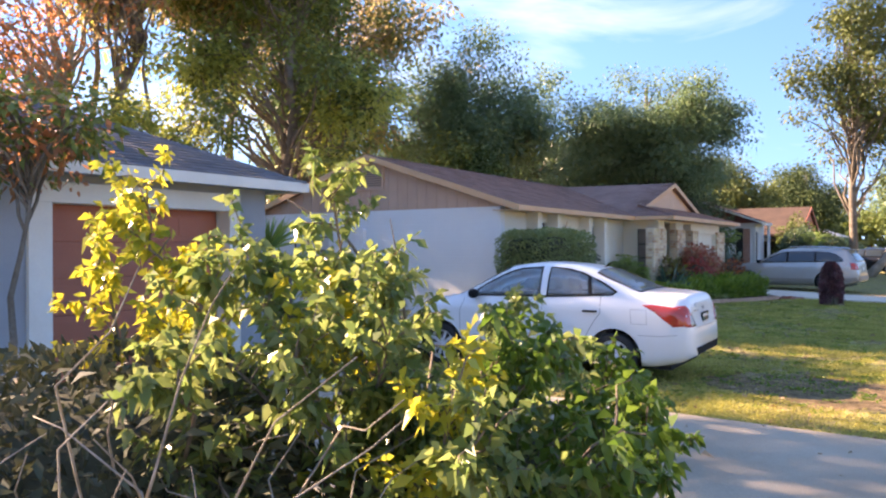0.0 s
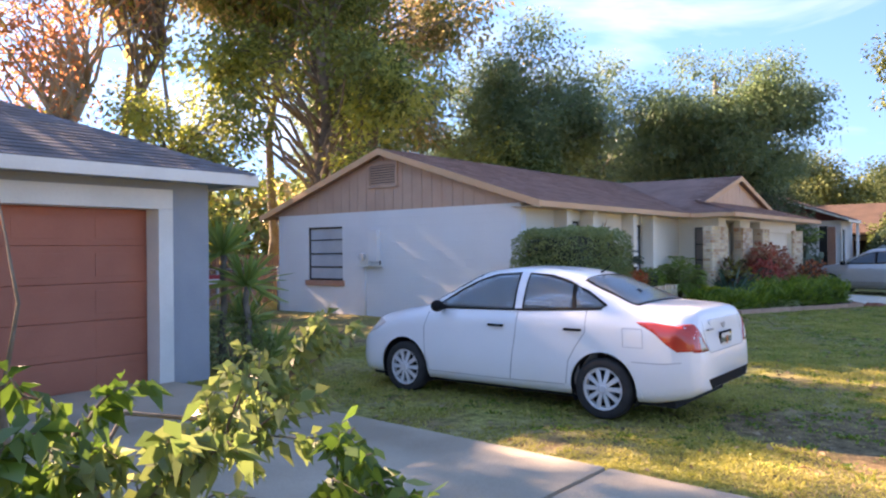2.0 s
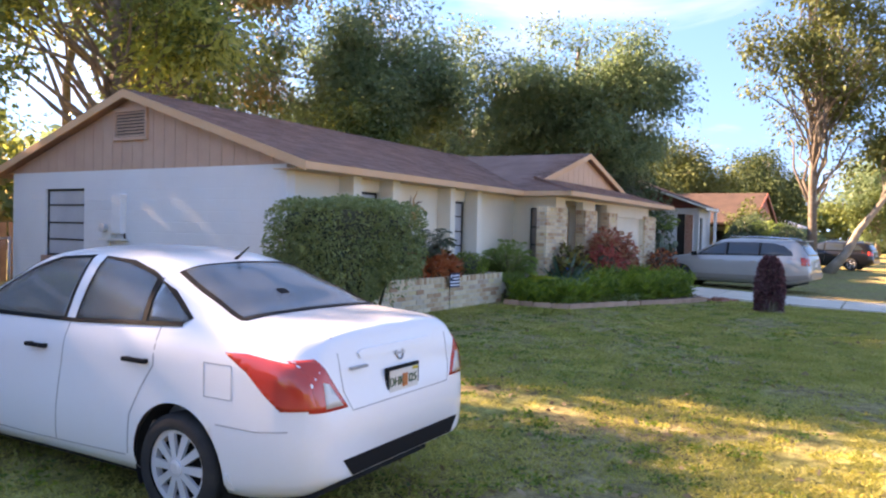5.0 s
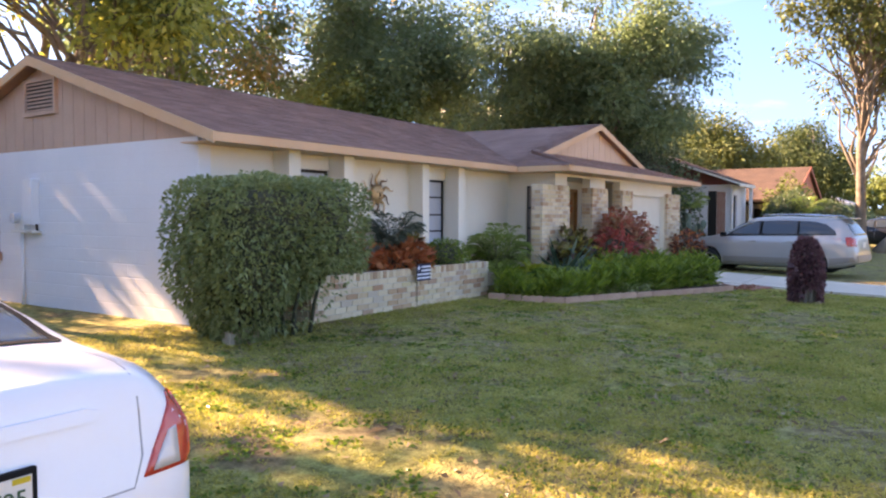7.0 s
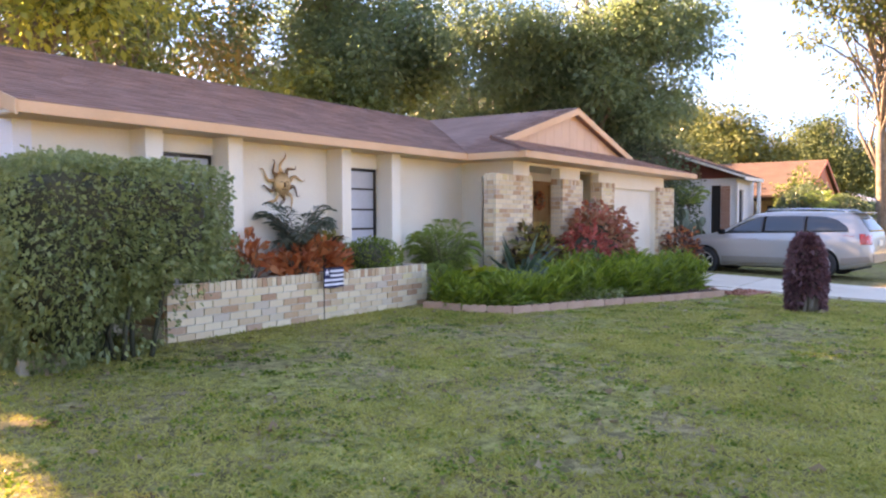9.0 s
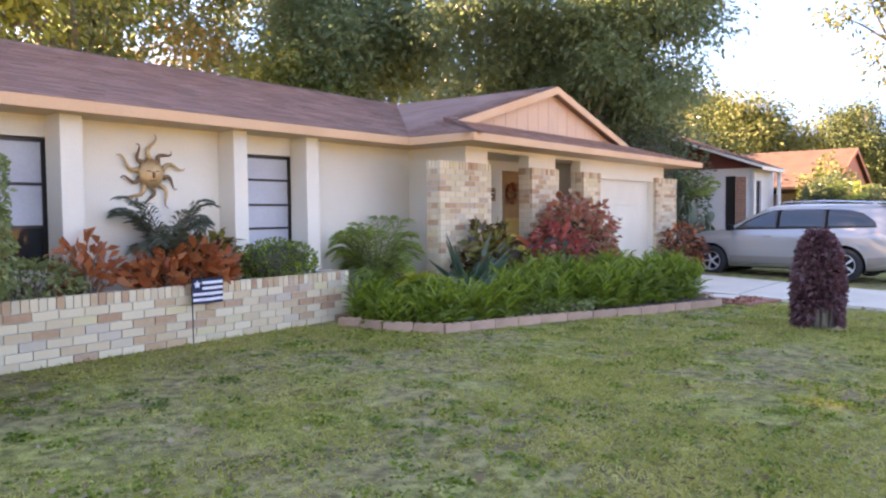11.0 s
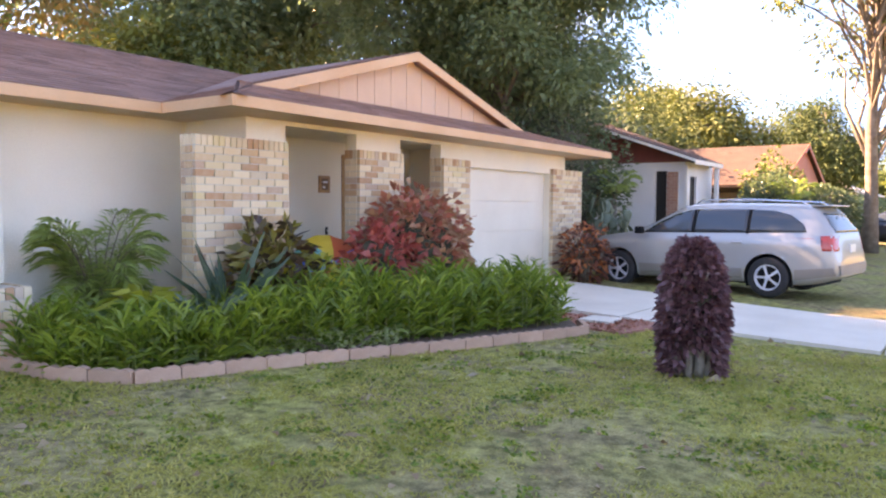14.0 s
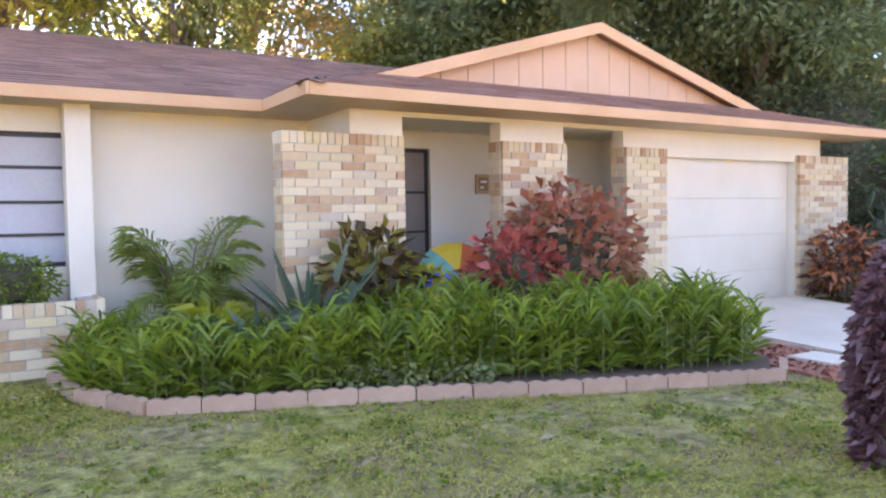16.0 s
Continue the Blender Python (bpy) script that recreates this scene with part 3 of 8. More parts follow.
def back_triangle(name, axis, at, lo, hi, peak, base, top_at, material, parent, label):
    bm = bmesh.new()
    pts = [((x, at, z) if axis == "y" else (at, x, z)) for x, z in ((lo, base), (hi, base), (peak, top_at(peak)))]
    slab(bm, pts, (0, 0.1, 0) if axis == "y" else (0.1, 0, 0))
    bmesh.ops.recalc_face_normals(bm, faces=bm.faces)
    return part(name, bm, material, parent, label)


top_main = lambda y: EZ + SL * (min(y, 2 * RY - y) - EV) - 0.10
g1 = back_triangle("gable", "x", GX + 0.045, FY - 0.4, BY + 0.4, RY, 2.77, top_main, M_SIDING, house, "tan vertical board gable")
board_gable(g1, M_SIDING, "x", GX + 0.012, FY - 0.3, BY + 0.15, RY, 2.772, top_main, 0.30)
top_wing = lambda x: 4.16 - SW * abs(x - RX) - 0.10
g2 = back_triangle("gable", "y", GYF + 0.22, xl, xr, RX, gz0 + 0.02, top_wing, M_SIDING_B, house, "peach vertical board gable")
board_gable(g2, M_SIDING_B, "y", GYF + 0.185, xl + 0.2, xr - 0.2, RX, gz0 + 0.03, top_wing, 0.40)

# gable vent
vent = part("gable_vent", boxes((GX - 0.05, GX + 0.012, 12.02, 12.08, 3.32, 3.92), (GX - 0.05, GX + 0.012, 12.94, 13.0, 3.32, 3.92), (GX - 0.05, GX + 0.012, 12.08, 12.94, 3.32, 3.38), (GX - 0.05, GX + 0.012, 12.08, 12.94, 3.86, 3.92)), M_SIDING, house, "tan louvred gable vent")
# dark plate added for the shade in the gaps between slats
part("backing", boxes((GX - 0.006, GX - 0.003, 12.08, 12.94, 3.38, 3.86)), M_DARK, vent)
for i in range(8):
    bm = bmesh.new()
    box(bm, -0.031, 0.031, 12.08, 12.94, -0.004, 0.004, pose(GX - 0.022, 0, 3.41 + i * 0.06, 0, -44, 0))
    part("slat", bm, M_SIDING, vent)

# the grey house with the coral garage door
grey = thing("grey_house", "grey stucco house with coral garage door and hip roof", "house", kind="structure")
part("wall", holed_wall("y", 8.72, 8.95, -4.0, 8.75, -0.1, 2.70, [(5.2, 8.12, -0.1, 2.45)]), M_GREY_WALL, grey, "grey stucco front wall")
part("wall", boxes((8.55, 8.75, 8.95, 19.0, -0.1, 2.70)), M_GREY_WALL, grey)
part("wall", boxes((-4.0, 8.55, 18.8, 19.0, -0.1, 2.70)), M_GREY_WALL, grey)
part("trim", boxes((8.0, 8.2, 8.66, 8.96, 0.0, 2.33), (5.08, 5.36, 8.66, 8.96, 0.0, 2.33), (5.08, 8.2, 8.66, 8.96, 2.33, 2.58), bevel=0.008), M_OFFWHITE, grey, "offwhite garage door surround")
cdoor = part("garage_door", boxes((5.15, 8.2, 9.0, 9.04, 0.05, 2.5)), M_REDDOOR, grey, "closed coral sectional garage door")
for i in range(5):
    z = 0.07 + i * 0.452
    part("panel", boxes((5.2, 8.18, 8.975, 9.0, z, z + 0.443), bevel=0.006), M_REDDOOR, cdoor)
    for x in (5.75, 6.70, 7.65):
        part("rib", boxes((x - 0.30, x + 0.30, 8.968, 8.975, z + 0.08, z + 0.36), bevel=0.003), M_REDDOOR, cdoor)
GE, GS = 2.80, 0.42
GH = [(9.14, 8.22, GE), (9.14, 19.4, GE), (3.4, 13.9, GE + GS * 5.7)]
GF = [(-4.6, 8.22, GE), (9.14, 8.22, GE), (3.4, 13.9, GE + GS * 5.7), (-4.6, 13.9, GE + GS * 5.7)]
GB = [(9.14, 19.4, GE), (-4.6, 19.4, GE), (-4.6, 13.9, GE + GS * 5.7), (3.4, 13.9, GE + GS * 5.7)]
bm = bmesh.new()
for poly in (GF, GH, GB):
    slab(bm, poly, (0, 0, -0.08))
groof = part("roof", bm, M_ROOF_GREY, grey, "grey asphalt shingle hip roof")
shingles("shingle_courses", [(3.0, 8.22, GE), (9.14, 8.22, GE), (3.4, 13.9, GE + GS * 5.7), (3.0, 13.9, GE + GS * 5.7)], (0, 1, GS), M_ROOF_GREY, groof, seed=8)
shingles("shingle_courses", GH, (-1, 0, GS), M_ROOF_GREY, groof, seed=9)
cap_line((9.14, 8.22, GE), (3.4, 13.9, GE + GS * 5.7), groof, M_ROOF_GREY)
part("fascia", boxes((-4.6, 9.13, 8.19, 8.23, GE - 0.15, GE - 0.004), bevel=0.004), M_OFFWHITE, grey, "white painted fascia")
part("fascia", boxes((9.131, 9.17, 8.19, 19.4, GE - 0.15, GE - 0.005), bevel=0.004), M_OFFWHITE, grey)
part("soffit", boxes((-4.6, 9.13, 8.231, 8.75, GE - 0.12, GE - 0.105), (8.7, 9.13, 8.75, 19.3, GE - 0.12, GE - 0.105)), M_GREY_WALL, grey)

# neighbour with a dark red gable
M_DKRED = surface("dark_red_siding", (0.16, 0.035, 0.03), (0.21, 0.05, 0.04), 3, 0.7, 0.2, 40)
M_PALEWALL = surface("pale_wall", (0.62, 0.63, 0.62), (0.70, 0.71, 0.70), 1.2, 0.8, 0.3, 50)
M_REDBRICK = surface("red_brick_wall", (0.36, 0.15, 0.10), (0.46, 0.22, 0.15), 9, 0.85, 0.4, 50)
nb = thing("white_house", "white single-storey house with dark red gable and brown roof", "house", kind="structure")
NX, NY, NT = 40.5, 7.5, 3.0
part("wall", holed_wall("x", NX, NX + 0.2, NY, 15.0, -0.1, NT, [(8.02, 8.40, 0.1, 2.75)]), M_PALEWALL, nb, "white painted side wall")
part("wall", holed_wall("y", NY, NY + 0.2, NX + 0.2, 42.9, -0.1, NT, [(40.95, 41.55, 0.9, 2.6)]), M_PALEWALL, nb)
part("door", boxes((NX + 0.14, NX + 0.18, 8.02, 8.40, 0.1, 2.75)), M_DARK, nb, "dark side door")
pane_window(nb, "y", NY + 0.06, 40.95, 41.55, 0.9, 2.6, 1, bars=(1.8,))
part("wall", boxes((42.9, 43.1, NY, 15.0, -0.1, NT)), M_PALEWALL, nb)
npier = part("pier", boxes((NX - 0.06, NX - 0.003, 7.68, 8.02, 0, 2.72)), M_MORTAR, nb, "red brick pier beside the door")
for r in range(31):
    for c in range(3):
        w0, w1 = max(7.68, 7.56 + 0.22 * c + 0.11 * (r % 2)), min(8.02, 7.56 + 0.22 * (c + 1) + 0.11 * (r % 2))
        if w1 - w0 > 0.04:
            part("brick", boxes((NX - 0.075, NX - 0.058, w0 + 0.006, w1 - 0.006, 0.02 + r * 0.087, 0.095 + r * 0.087)), M_REDBRICK, npier)
part("post", boxes((42.3, 42.42, 7.08, 7.2, 0, 2.93), bevel=0.01), M_PALEWALL, nb, "white porch post")
NR, NE, NS, NX0 = 12.0, 7.05, 0.36, 39.9
npk = NT + 0.02 + NS * (NR - NE)
NF = [(NX0, NE, NT + 0.02), (42.6, NE, NT + 0.02), (45.4, NR, npk), (NX0, NR, npk)]
bm = bmesh.new()
slab(bm, NF, (0, 0, -0.09))
slab(bm, [(48.2, 16.95, NT + 0.02), (NX0, 16.95, NT + 0.02), (NX0, NR, npk), (45.4, NR, npk)], (0, 0, -0.09))
slab(bm, [(42.6, NE, NT + 0.02), (48.2, 16.95, NT + 0.02), (45.4, NR, npk)], (0, 0, -0.09))
M_ROOF_DARK = surface("dark_brown_shingle", (0.085, 0.052, 0.043), (0.13, 0.08, 0.066), 1.6, 0.9, 0.6, 90, island=0.20, stain=0.25)
nroof = part("roof", bm, M_ROOF_DARK, nb, "dark brown shingle roof")
shingles("shingle_courses", NF, (0, 1, NS), M_ROOF_DARK, nroof, rise=0.2, tab=0.6, seed=12)
back_triangle("gable", "x", NX - 0.02, 7.3, 16.7, NR, NT + 0.002, lambda y: npk - 0.12 - NS * abs(y - NR), M_DKRED, nb, "dark red gable")
rake((NX0 - 0.03, NE - 0.02, NT + 0.03), (NX0 - 0.03, NR, npk + 0.01), 0.075, (0.03, 0, 0), nb, M_OFFWHITE, "white rake board")
part("fascia", boxes((NX0, 42.6, NE - 0.03, NE, NT - 0.11, NT + 0.015)), M_OFFWHITE, nb)
part("downpipe", boxes((NX - 0.08, NX - 0.005, NY - 0.09, NY - 0.015, 0.1, NT - 0.1), bevel=0.01), M_OFFWHITE, nb, "white downpipe")

# tan-roofed house and pale houses further along the street
def far_house(name, label, x, y, wd, dp, wall_h, rise, wall_mat, roof_mat, gable_mat, turn=0.0, over=0.6, rake_mat=M_OFFWHITE):
    root = thing(name, label, "house", pose(x, y, 0, 0, 0, turn), kind="structure")
    part("wall", holed_wall("y", 0, 0.2, 0, wd, -0.1, wall_h, [(wd * 0.2, wd * 0.2 + 1.2, 1.0, 2.2), (wd * 0.6, wd * 0.6 + 2.4, 0.05, 2.2)]), wall_mat, root)
    part("wall", holed_wall("x", 0, 0.2, 0.2, dp, -0.1, wall_h, [(dp * 0.4, dp * 0.4 + 1.2, 1.0, 2.2)]), wall_mat, root)
    pane_window(root, "y", 0.05, wd * 0.2, wd * 0.2 + 1.2, 1.0, 2.2, 1, bars=(1.6,))
    pane_window(root, "x", 0.05, dp * 0.4, dp * 0.4 + 1.2, 1.0, 2.2, 1, bars=(1.6,))
    part("garage_door", boxes((wd * 0.6, wd * 0.6 + 2.4, 0.1, 0.14, 0.05, 2.2)), M_GARAGE, root)
    e = wall_h + 0.1
    bm = bmesh.new()
    slab(bm, [(-over, -0.6, e), (wd + 0.6, -0.6, e), (wd + 0.6, dp / 2, e + rise), (-over, dp / 2, e + rise)], (0, 0, -0.1))
    slab(bm, [(wd + 0.6, dp + 0.6, e), (-over, dp + 0.6, e), (-over, dp / 2, e + rise), (wd + 0.6, dp / 2, e + rise)], (0, 0, -0.1))
    part("roof", bm, roof_mat, root)
    s = rise / (dp / 2 + 0.6)
    back_triangle("gable", "x", 0.05, -0.2, dp + 0.2, dp / 2, wall_h, lambda v: e + rise - 0.12 - s * abs(v - dp / 2), gable_mat, root, "")
    rake((-over - 0.03, -0.62, e + 0.01), (-over - 0.03, dp / 2, e + rise), 0.18, (0.03, 0, 0), root, rake_mat)
    rake((-over - 0.03, dp / 2, e + rise), (-over - 0.03, dp + 0.62, e + 0.01), 0.18, (0.03, 0, 0), root, rake_mat)
    part("fascia", boxes((-over, wd + 0.6, -0.63, -0.6, e - 0.17, e - 0.005)), M_OFFWHITE, root)
    return root


far_house("tan_house", "white house with tan roof and coral gable behind shrubs", 56.0, 6.4, 11, 8, 2.45, 1.75, M_PALEWALL, M_ROOF_TAN, M_REDDOOR, 90, over=0.1, rake_mat=M_REDDOOR)
far_house("pale_house", "pale house with light grey roof down the street", 84.0, 8.6, 13, 8, 2.9, 1.7, M_PALEWALL, surface("light_roof", (0.42, 0.43, 0.45), (0.52, 0.53, 0.55), 2, 0.8, 0.3, 50), M_PALEWALL)


# foliage helpers
def fast_mesh(name, verts, quads, material, parent=None, label="", kind=""):
    me = bpy.data.meshes.new(name)
    nv, nf = len(verts), len(quads)
    me.vertices.add(nv)
    me.vertices.foreach_set("co", np.asarray(verts, dtype=np.float32).ravel())
    me.loops.add(nf * 4)
    me.loops.foreach_set("vertex_index", np.asarray(quads, dtype=np.int32).ravel())
    me.polygons.add(nf)
    me.polygons.foreach_set("loop_start", np.arange(0, nf * 4, 4, dtype=np.int32))
    me.update(calc_edges=True)
    me.validate()
    ob = link(name, me, material, parent, label)
    if kind:
        ob["kind"] = kind
    return ob


def unit(a):
    return a / np.maximum(np.linalg.norm(a, axis=1, keepdims=True), 1e-6)


def leaf_arrays(pos, axis, length, width, rng, droop=0.25, fold=0.25, flat=0.0):
    """Pointed leaves as bent quads: base, two sides, tip; flat: how far they lie face up."""
    n = len(pos)
    axis = unit(axis)
    side = unit(np.cross(axis, unit(rng.normal(size=(n, 3))) + np.array([0, 0, flat])))
    nor = np.cross(axis, side)
    L = np.asarray(length).reshape(-1, 1) * np.ones((n, 1))
    W = np.asarray(width).reshape(-1, 1) * np.ones((n, 1))
    mid = pos + axis * L * 0.45
    tip = pos + axis * L - np.array([0, 0, 1.0]) * L * droop
    a = mid + side * W * 0.5 + nor * W * fold
    b = mid - side * W * 0.5 + nor * W * fold
    v = np.stack([pos, a, tip, b], axis=1).reshape(-1, 3)
    f = np.arange(n * 4).reshape(-1, 4)
    return v, f


def blade_arrays(pos, axis, length, width, rng, droop=0.5):
    """Long strap leaves of two quads that arch over."""
    n = len(pos)
    axis = unit(axis)
    side = unit(np.cross(axis, unit(rng.normal(size=(n, 3)) * np.array([1, 1, 0.2]))))
    L = np.asarray(length).reshape(-1, 1) * np.ones((n, 1))
    W = np.asarray(width).reshape(-1, 1) * np.ones((n, 1))
    flat = axis * np.array([1, 1, 0])
    p1 = pos + axis * L * 0.55
    p2 = p1 + (axis * (1 - droop) + flat * droop) * L * 0.45 - np.array([0, 0, 1.0]) * L * droop * 0.35
    v = np.stack([pos - side * W * 0.35, pos + side * W * 0.35, p1 + side * W * 0.5, p1 - side * W * 0.5, p2 + side * W * 0.06, p2 - side * W * 0.06], axis=1).reshape(-1, 3)
    k = np.arange(n).reshape(-1, 1) * 6
    f = np.concatenate([k + np.array([[0, 1, 2, 3]]), k + np.array([[3, 2, 4, 5]])], axis=0)
    return v, f


def tube(bm, pts, radii, sides=6):
    """A tapered bent tube through the points."""
    rings = []
    prev = None
    for i, p in enumerate(pts):
        p = Vector(p)
        d = (Vector(pts[min(i + 1, len(pts) - 1)]) - Vector(pts[max(i - 1, 0)])).normalized()
        ref = Vector((0, 0, 1)) if abs(d.z) < 0.9 else Vector((1, 0, 0))
        s = d.cross(ref).normalized() if prev is None else (prev - d * prev.dot(d)).normalized()
        prev = s
        t = d.cross(s)
        rings.append([bm.verts.new(p + (s * math.cos(a) + t * math.sin(a)) * radii[i]) for a in [2 * math.pi * k / sides for k in range(sides)]])
    for r, q in zip(rings, rings[1:]):
        for k in range(sides):
            bm.faces.new((r[k], r[(k + 1) % sides], q[(k + 1) % sides], q[k])).smooth = True
    bm.faces.new(rings[0][::-1])
    bm.faces.new(rings[-1])


def wander(p, q, rng, n=5, amount=0.08):
    p, q = np.array(p, float), np.array(q, float)
    L = np.linalg.norm(q - p)
    out = []
    for i in range(n + 1):
        s = i / n
        o = rng.normal(size=3) * amount * L * math.sin(math.pi * s)
        out.append(tuple(p + (q - p) * s + o + np.array([0, 0, 0.10 * L * math.sin(math.pi * s)])))
    return out


# leaf colours
F_OAK = foliage("oak_leaves", [(0.078, 0.128, 0.068), (0.12, 0.185, 0.09), (0.17, 0.24, 0.115), (0.23, 0.30, 0.135)], through_light=0.42, broad=0.8, scale=0.7)
F_OAK2 = foliage("yellow_green_leaves", [(0.055, 0.089, 0.024), (0.098, 0.140, 0.034), (0.145, 0.185, 0.047), (0.215, 0.235, 0.060)], rough=0.85, through_light=0.14, broad=0.8, scale=0.7)
F_AUTUMN = foliage("autumn_leaves", [(0.13, 0.15, 0.06), (0.20, 0.20, 0.08), (0.30, 0.24, 0.11), (0.40, 0.27, 0.14), (0.44, 0.37, 0.14)], through_light=0.5, broad=0.8, scale=0.7)
F_RUST = foliage("rust_leaves", [(0.187, 0.109, 0.047), (0.343, 0.156, 0.070), (0.468, 0.187, 0.094), (0.374, 0.281, 0.094)], through_light=0.55, broad=0.8, scale=0.7)
F_STREET = foliage("street_tree_leaves", [(0.065, 0.095, 0.030), (0.105, 0.138, 0.042), (0.155, 0.180, 0.056), (0.23, 0.225, 0.075)], rough=0.85, through_light=0.14, broad=0.8, scale=0.7)
F_HEDGE = foliage("hedge_leaves", [(0.105, 0.145, 0.055), (0.175, 0.225, 0.085), (0.27, 0.32, 0.125), (0.40, 0.43, 0.19)], rough=0.38, through_light=0.3)
F_BED = foliage("bed_leaves", [(0.022, 0.055, 0.010), (0.07, 0.145, 0.018), (0.20, 0.29, 0.035), (0.42, 0.48, 0.08)], rough=0.35, through_light=0.42)
F_FERN = foliage("palm_leaves", [(0.10, 0.165, 0.045), (0.20, 0.29, 0.07), (0.36, 0.44, 0.12)], rough=0.4, through_light=0.4)
F_RED = foliage("red_croton", [(0.12, 0.035, 0.022), (0.30, 0.10, 0.05), (0.52, 0.15, 0.10), (0.46, 0.25, 0.13), (0.56, 0.24, 0.15), (0.36, 0.19, 0.10)], rough=0.3)
F_PINK = foliage("pink_croton", [(0.16, 0.03, 0.025), (0.42, 0.08, 0.06), (0.62, 0.15, 0.12), (0.56, 0.22, 0.13)], rough=0.3)
F_ORANGE = foliage("orange_croton", [(0.22, 0.045, 0.02), (0.45, 0.11, 0.04), (0.60, 0.20, 0.08), (0.28, 0.08, 0.03)], rough=0.3)
F_MIXED = foliage("mottled_croton", [(0.025, 0.018, 0.012), (0.055, 0.045, 0.018), (0.08, 0.03, 0.02), (0.26, 0.22, 0.04), (0.05, 0.055, 0.018), (0.12, 0.06, 0.03)], rough=0.3, through_light=0.25)
F_DARKRED = foliage("dark_red_croton", [(0.04, 0.016, 0.014), (0.10, 0.035, 0.026), (0.22, 0.07, 0.045), (0.28, 0.14, 0.09)], rough=0.3, through_light=0.25)
F_GREYPALM = foliage("grey_palm_leaves", [(0.055, 0.08, 0.055), (0.095, 0.125, 0.085), (0.165, 0.19, 0.135)], rough=0.4)
# yellow-green leaves with sunlight put into the colour by a lighter ramp
F_GOLD = foliage("sunlit_gold_leaves", [(0.12, 0.17, 0.045), (0.22, 0.27, 0.065), (0.36, 0.37, 0.09), (0.52, 0.45, 0.10)], through_light=0.5, broad=0.75, scale=0.6)
F_FAR = foliage("far_tree_leaves", [(0.036, 0.062, 0.024), (0.060, 0.095, 0.032), (0.085, 0.122, 0.038), (0.14, 0.158, 0.046)], rough=0.9, through_light=0.12, broad=0.8, scale=0.5)
F_OAK3 = foliage("deep_oak_leaves", [(0.045, 0.075, 0.042), (0.07, 0.11, 0.055), (0.10, 0.15, 0.07), (0.14, 0.19, 0.085)], through_light=0.28, broad=0.8, scale=0.7)
F_PURPLE = foliage("purple_leaves", [(0.075, 0.028, 0.032), (0.15, 0.058, 0.066), (0.26, 0.12, 0.125), (0.44, 0.27, 0.25)], rough=0.32, through_light=0.25)
F_YELLOW = foliage("lime_leaves", [(0.192, 0.240, 0.024), (0.336, 0.348, 0.036), (0.504, 0.456, 0.060)], through_light=0.5)
F_BRUSH = foliage("cut_leaves", [(0.064, 0.108, 0.036), (0.134, 0.198, 0.054), (0.234, 0.270, 0.090), (0.360, 0.378, 0.144)], rough=0.3, through_light=0.45)
F_LIME = foliage("yellowing_leaves", [(0.158, 0.211, 0.034), (0.317, 0.343, 0.047), (0.554, 0.475, 0.053), (0.726, 0.594, 0.079)], rough=0.35, through_light=0.45)
F_AGAVE = foliage("agave_leaves", [(0.045, 0.10, 0.06), (0.07, 0.14, 0.085)], rough=0.4, through_light=0.15)


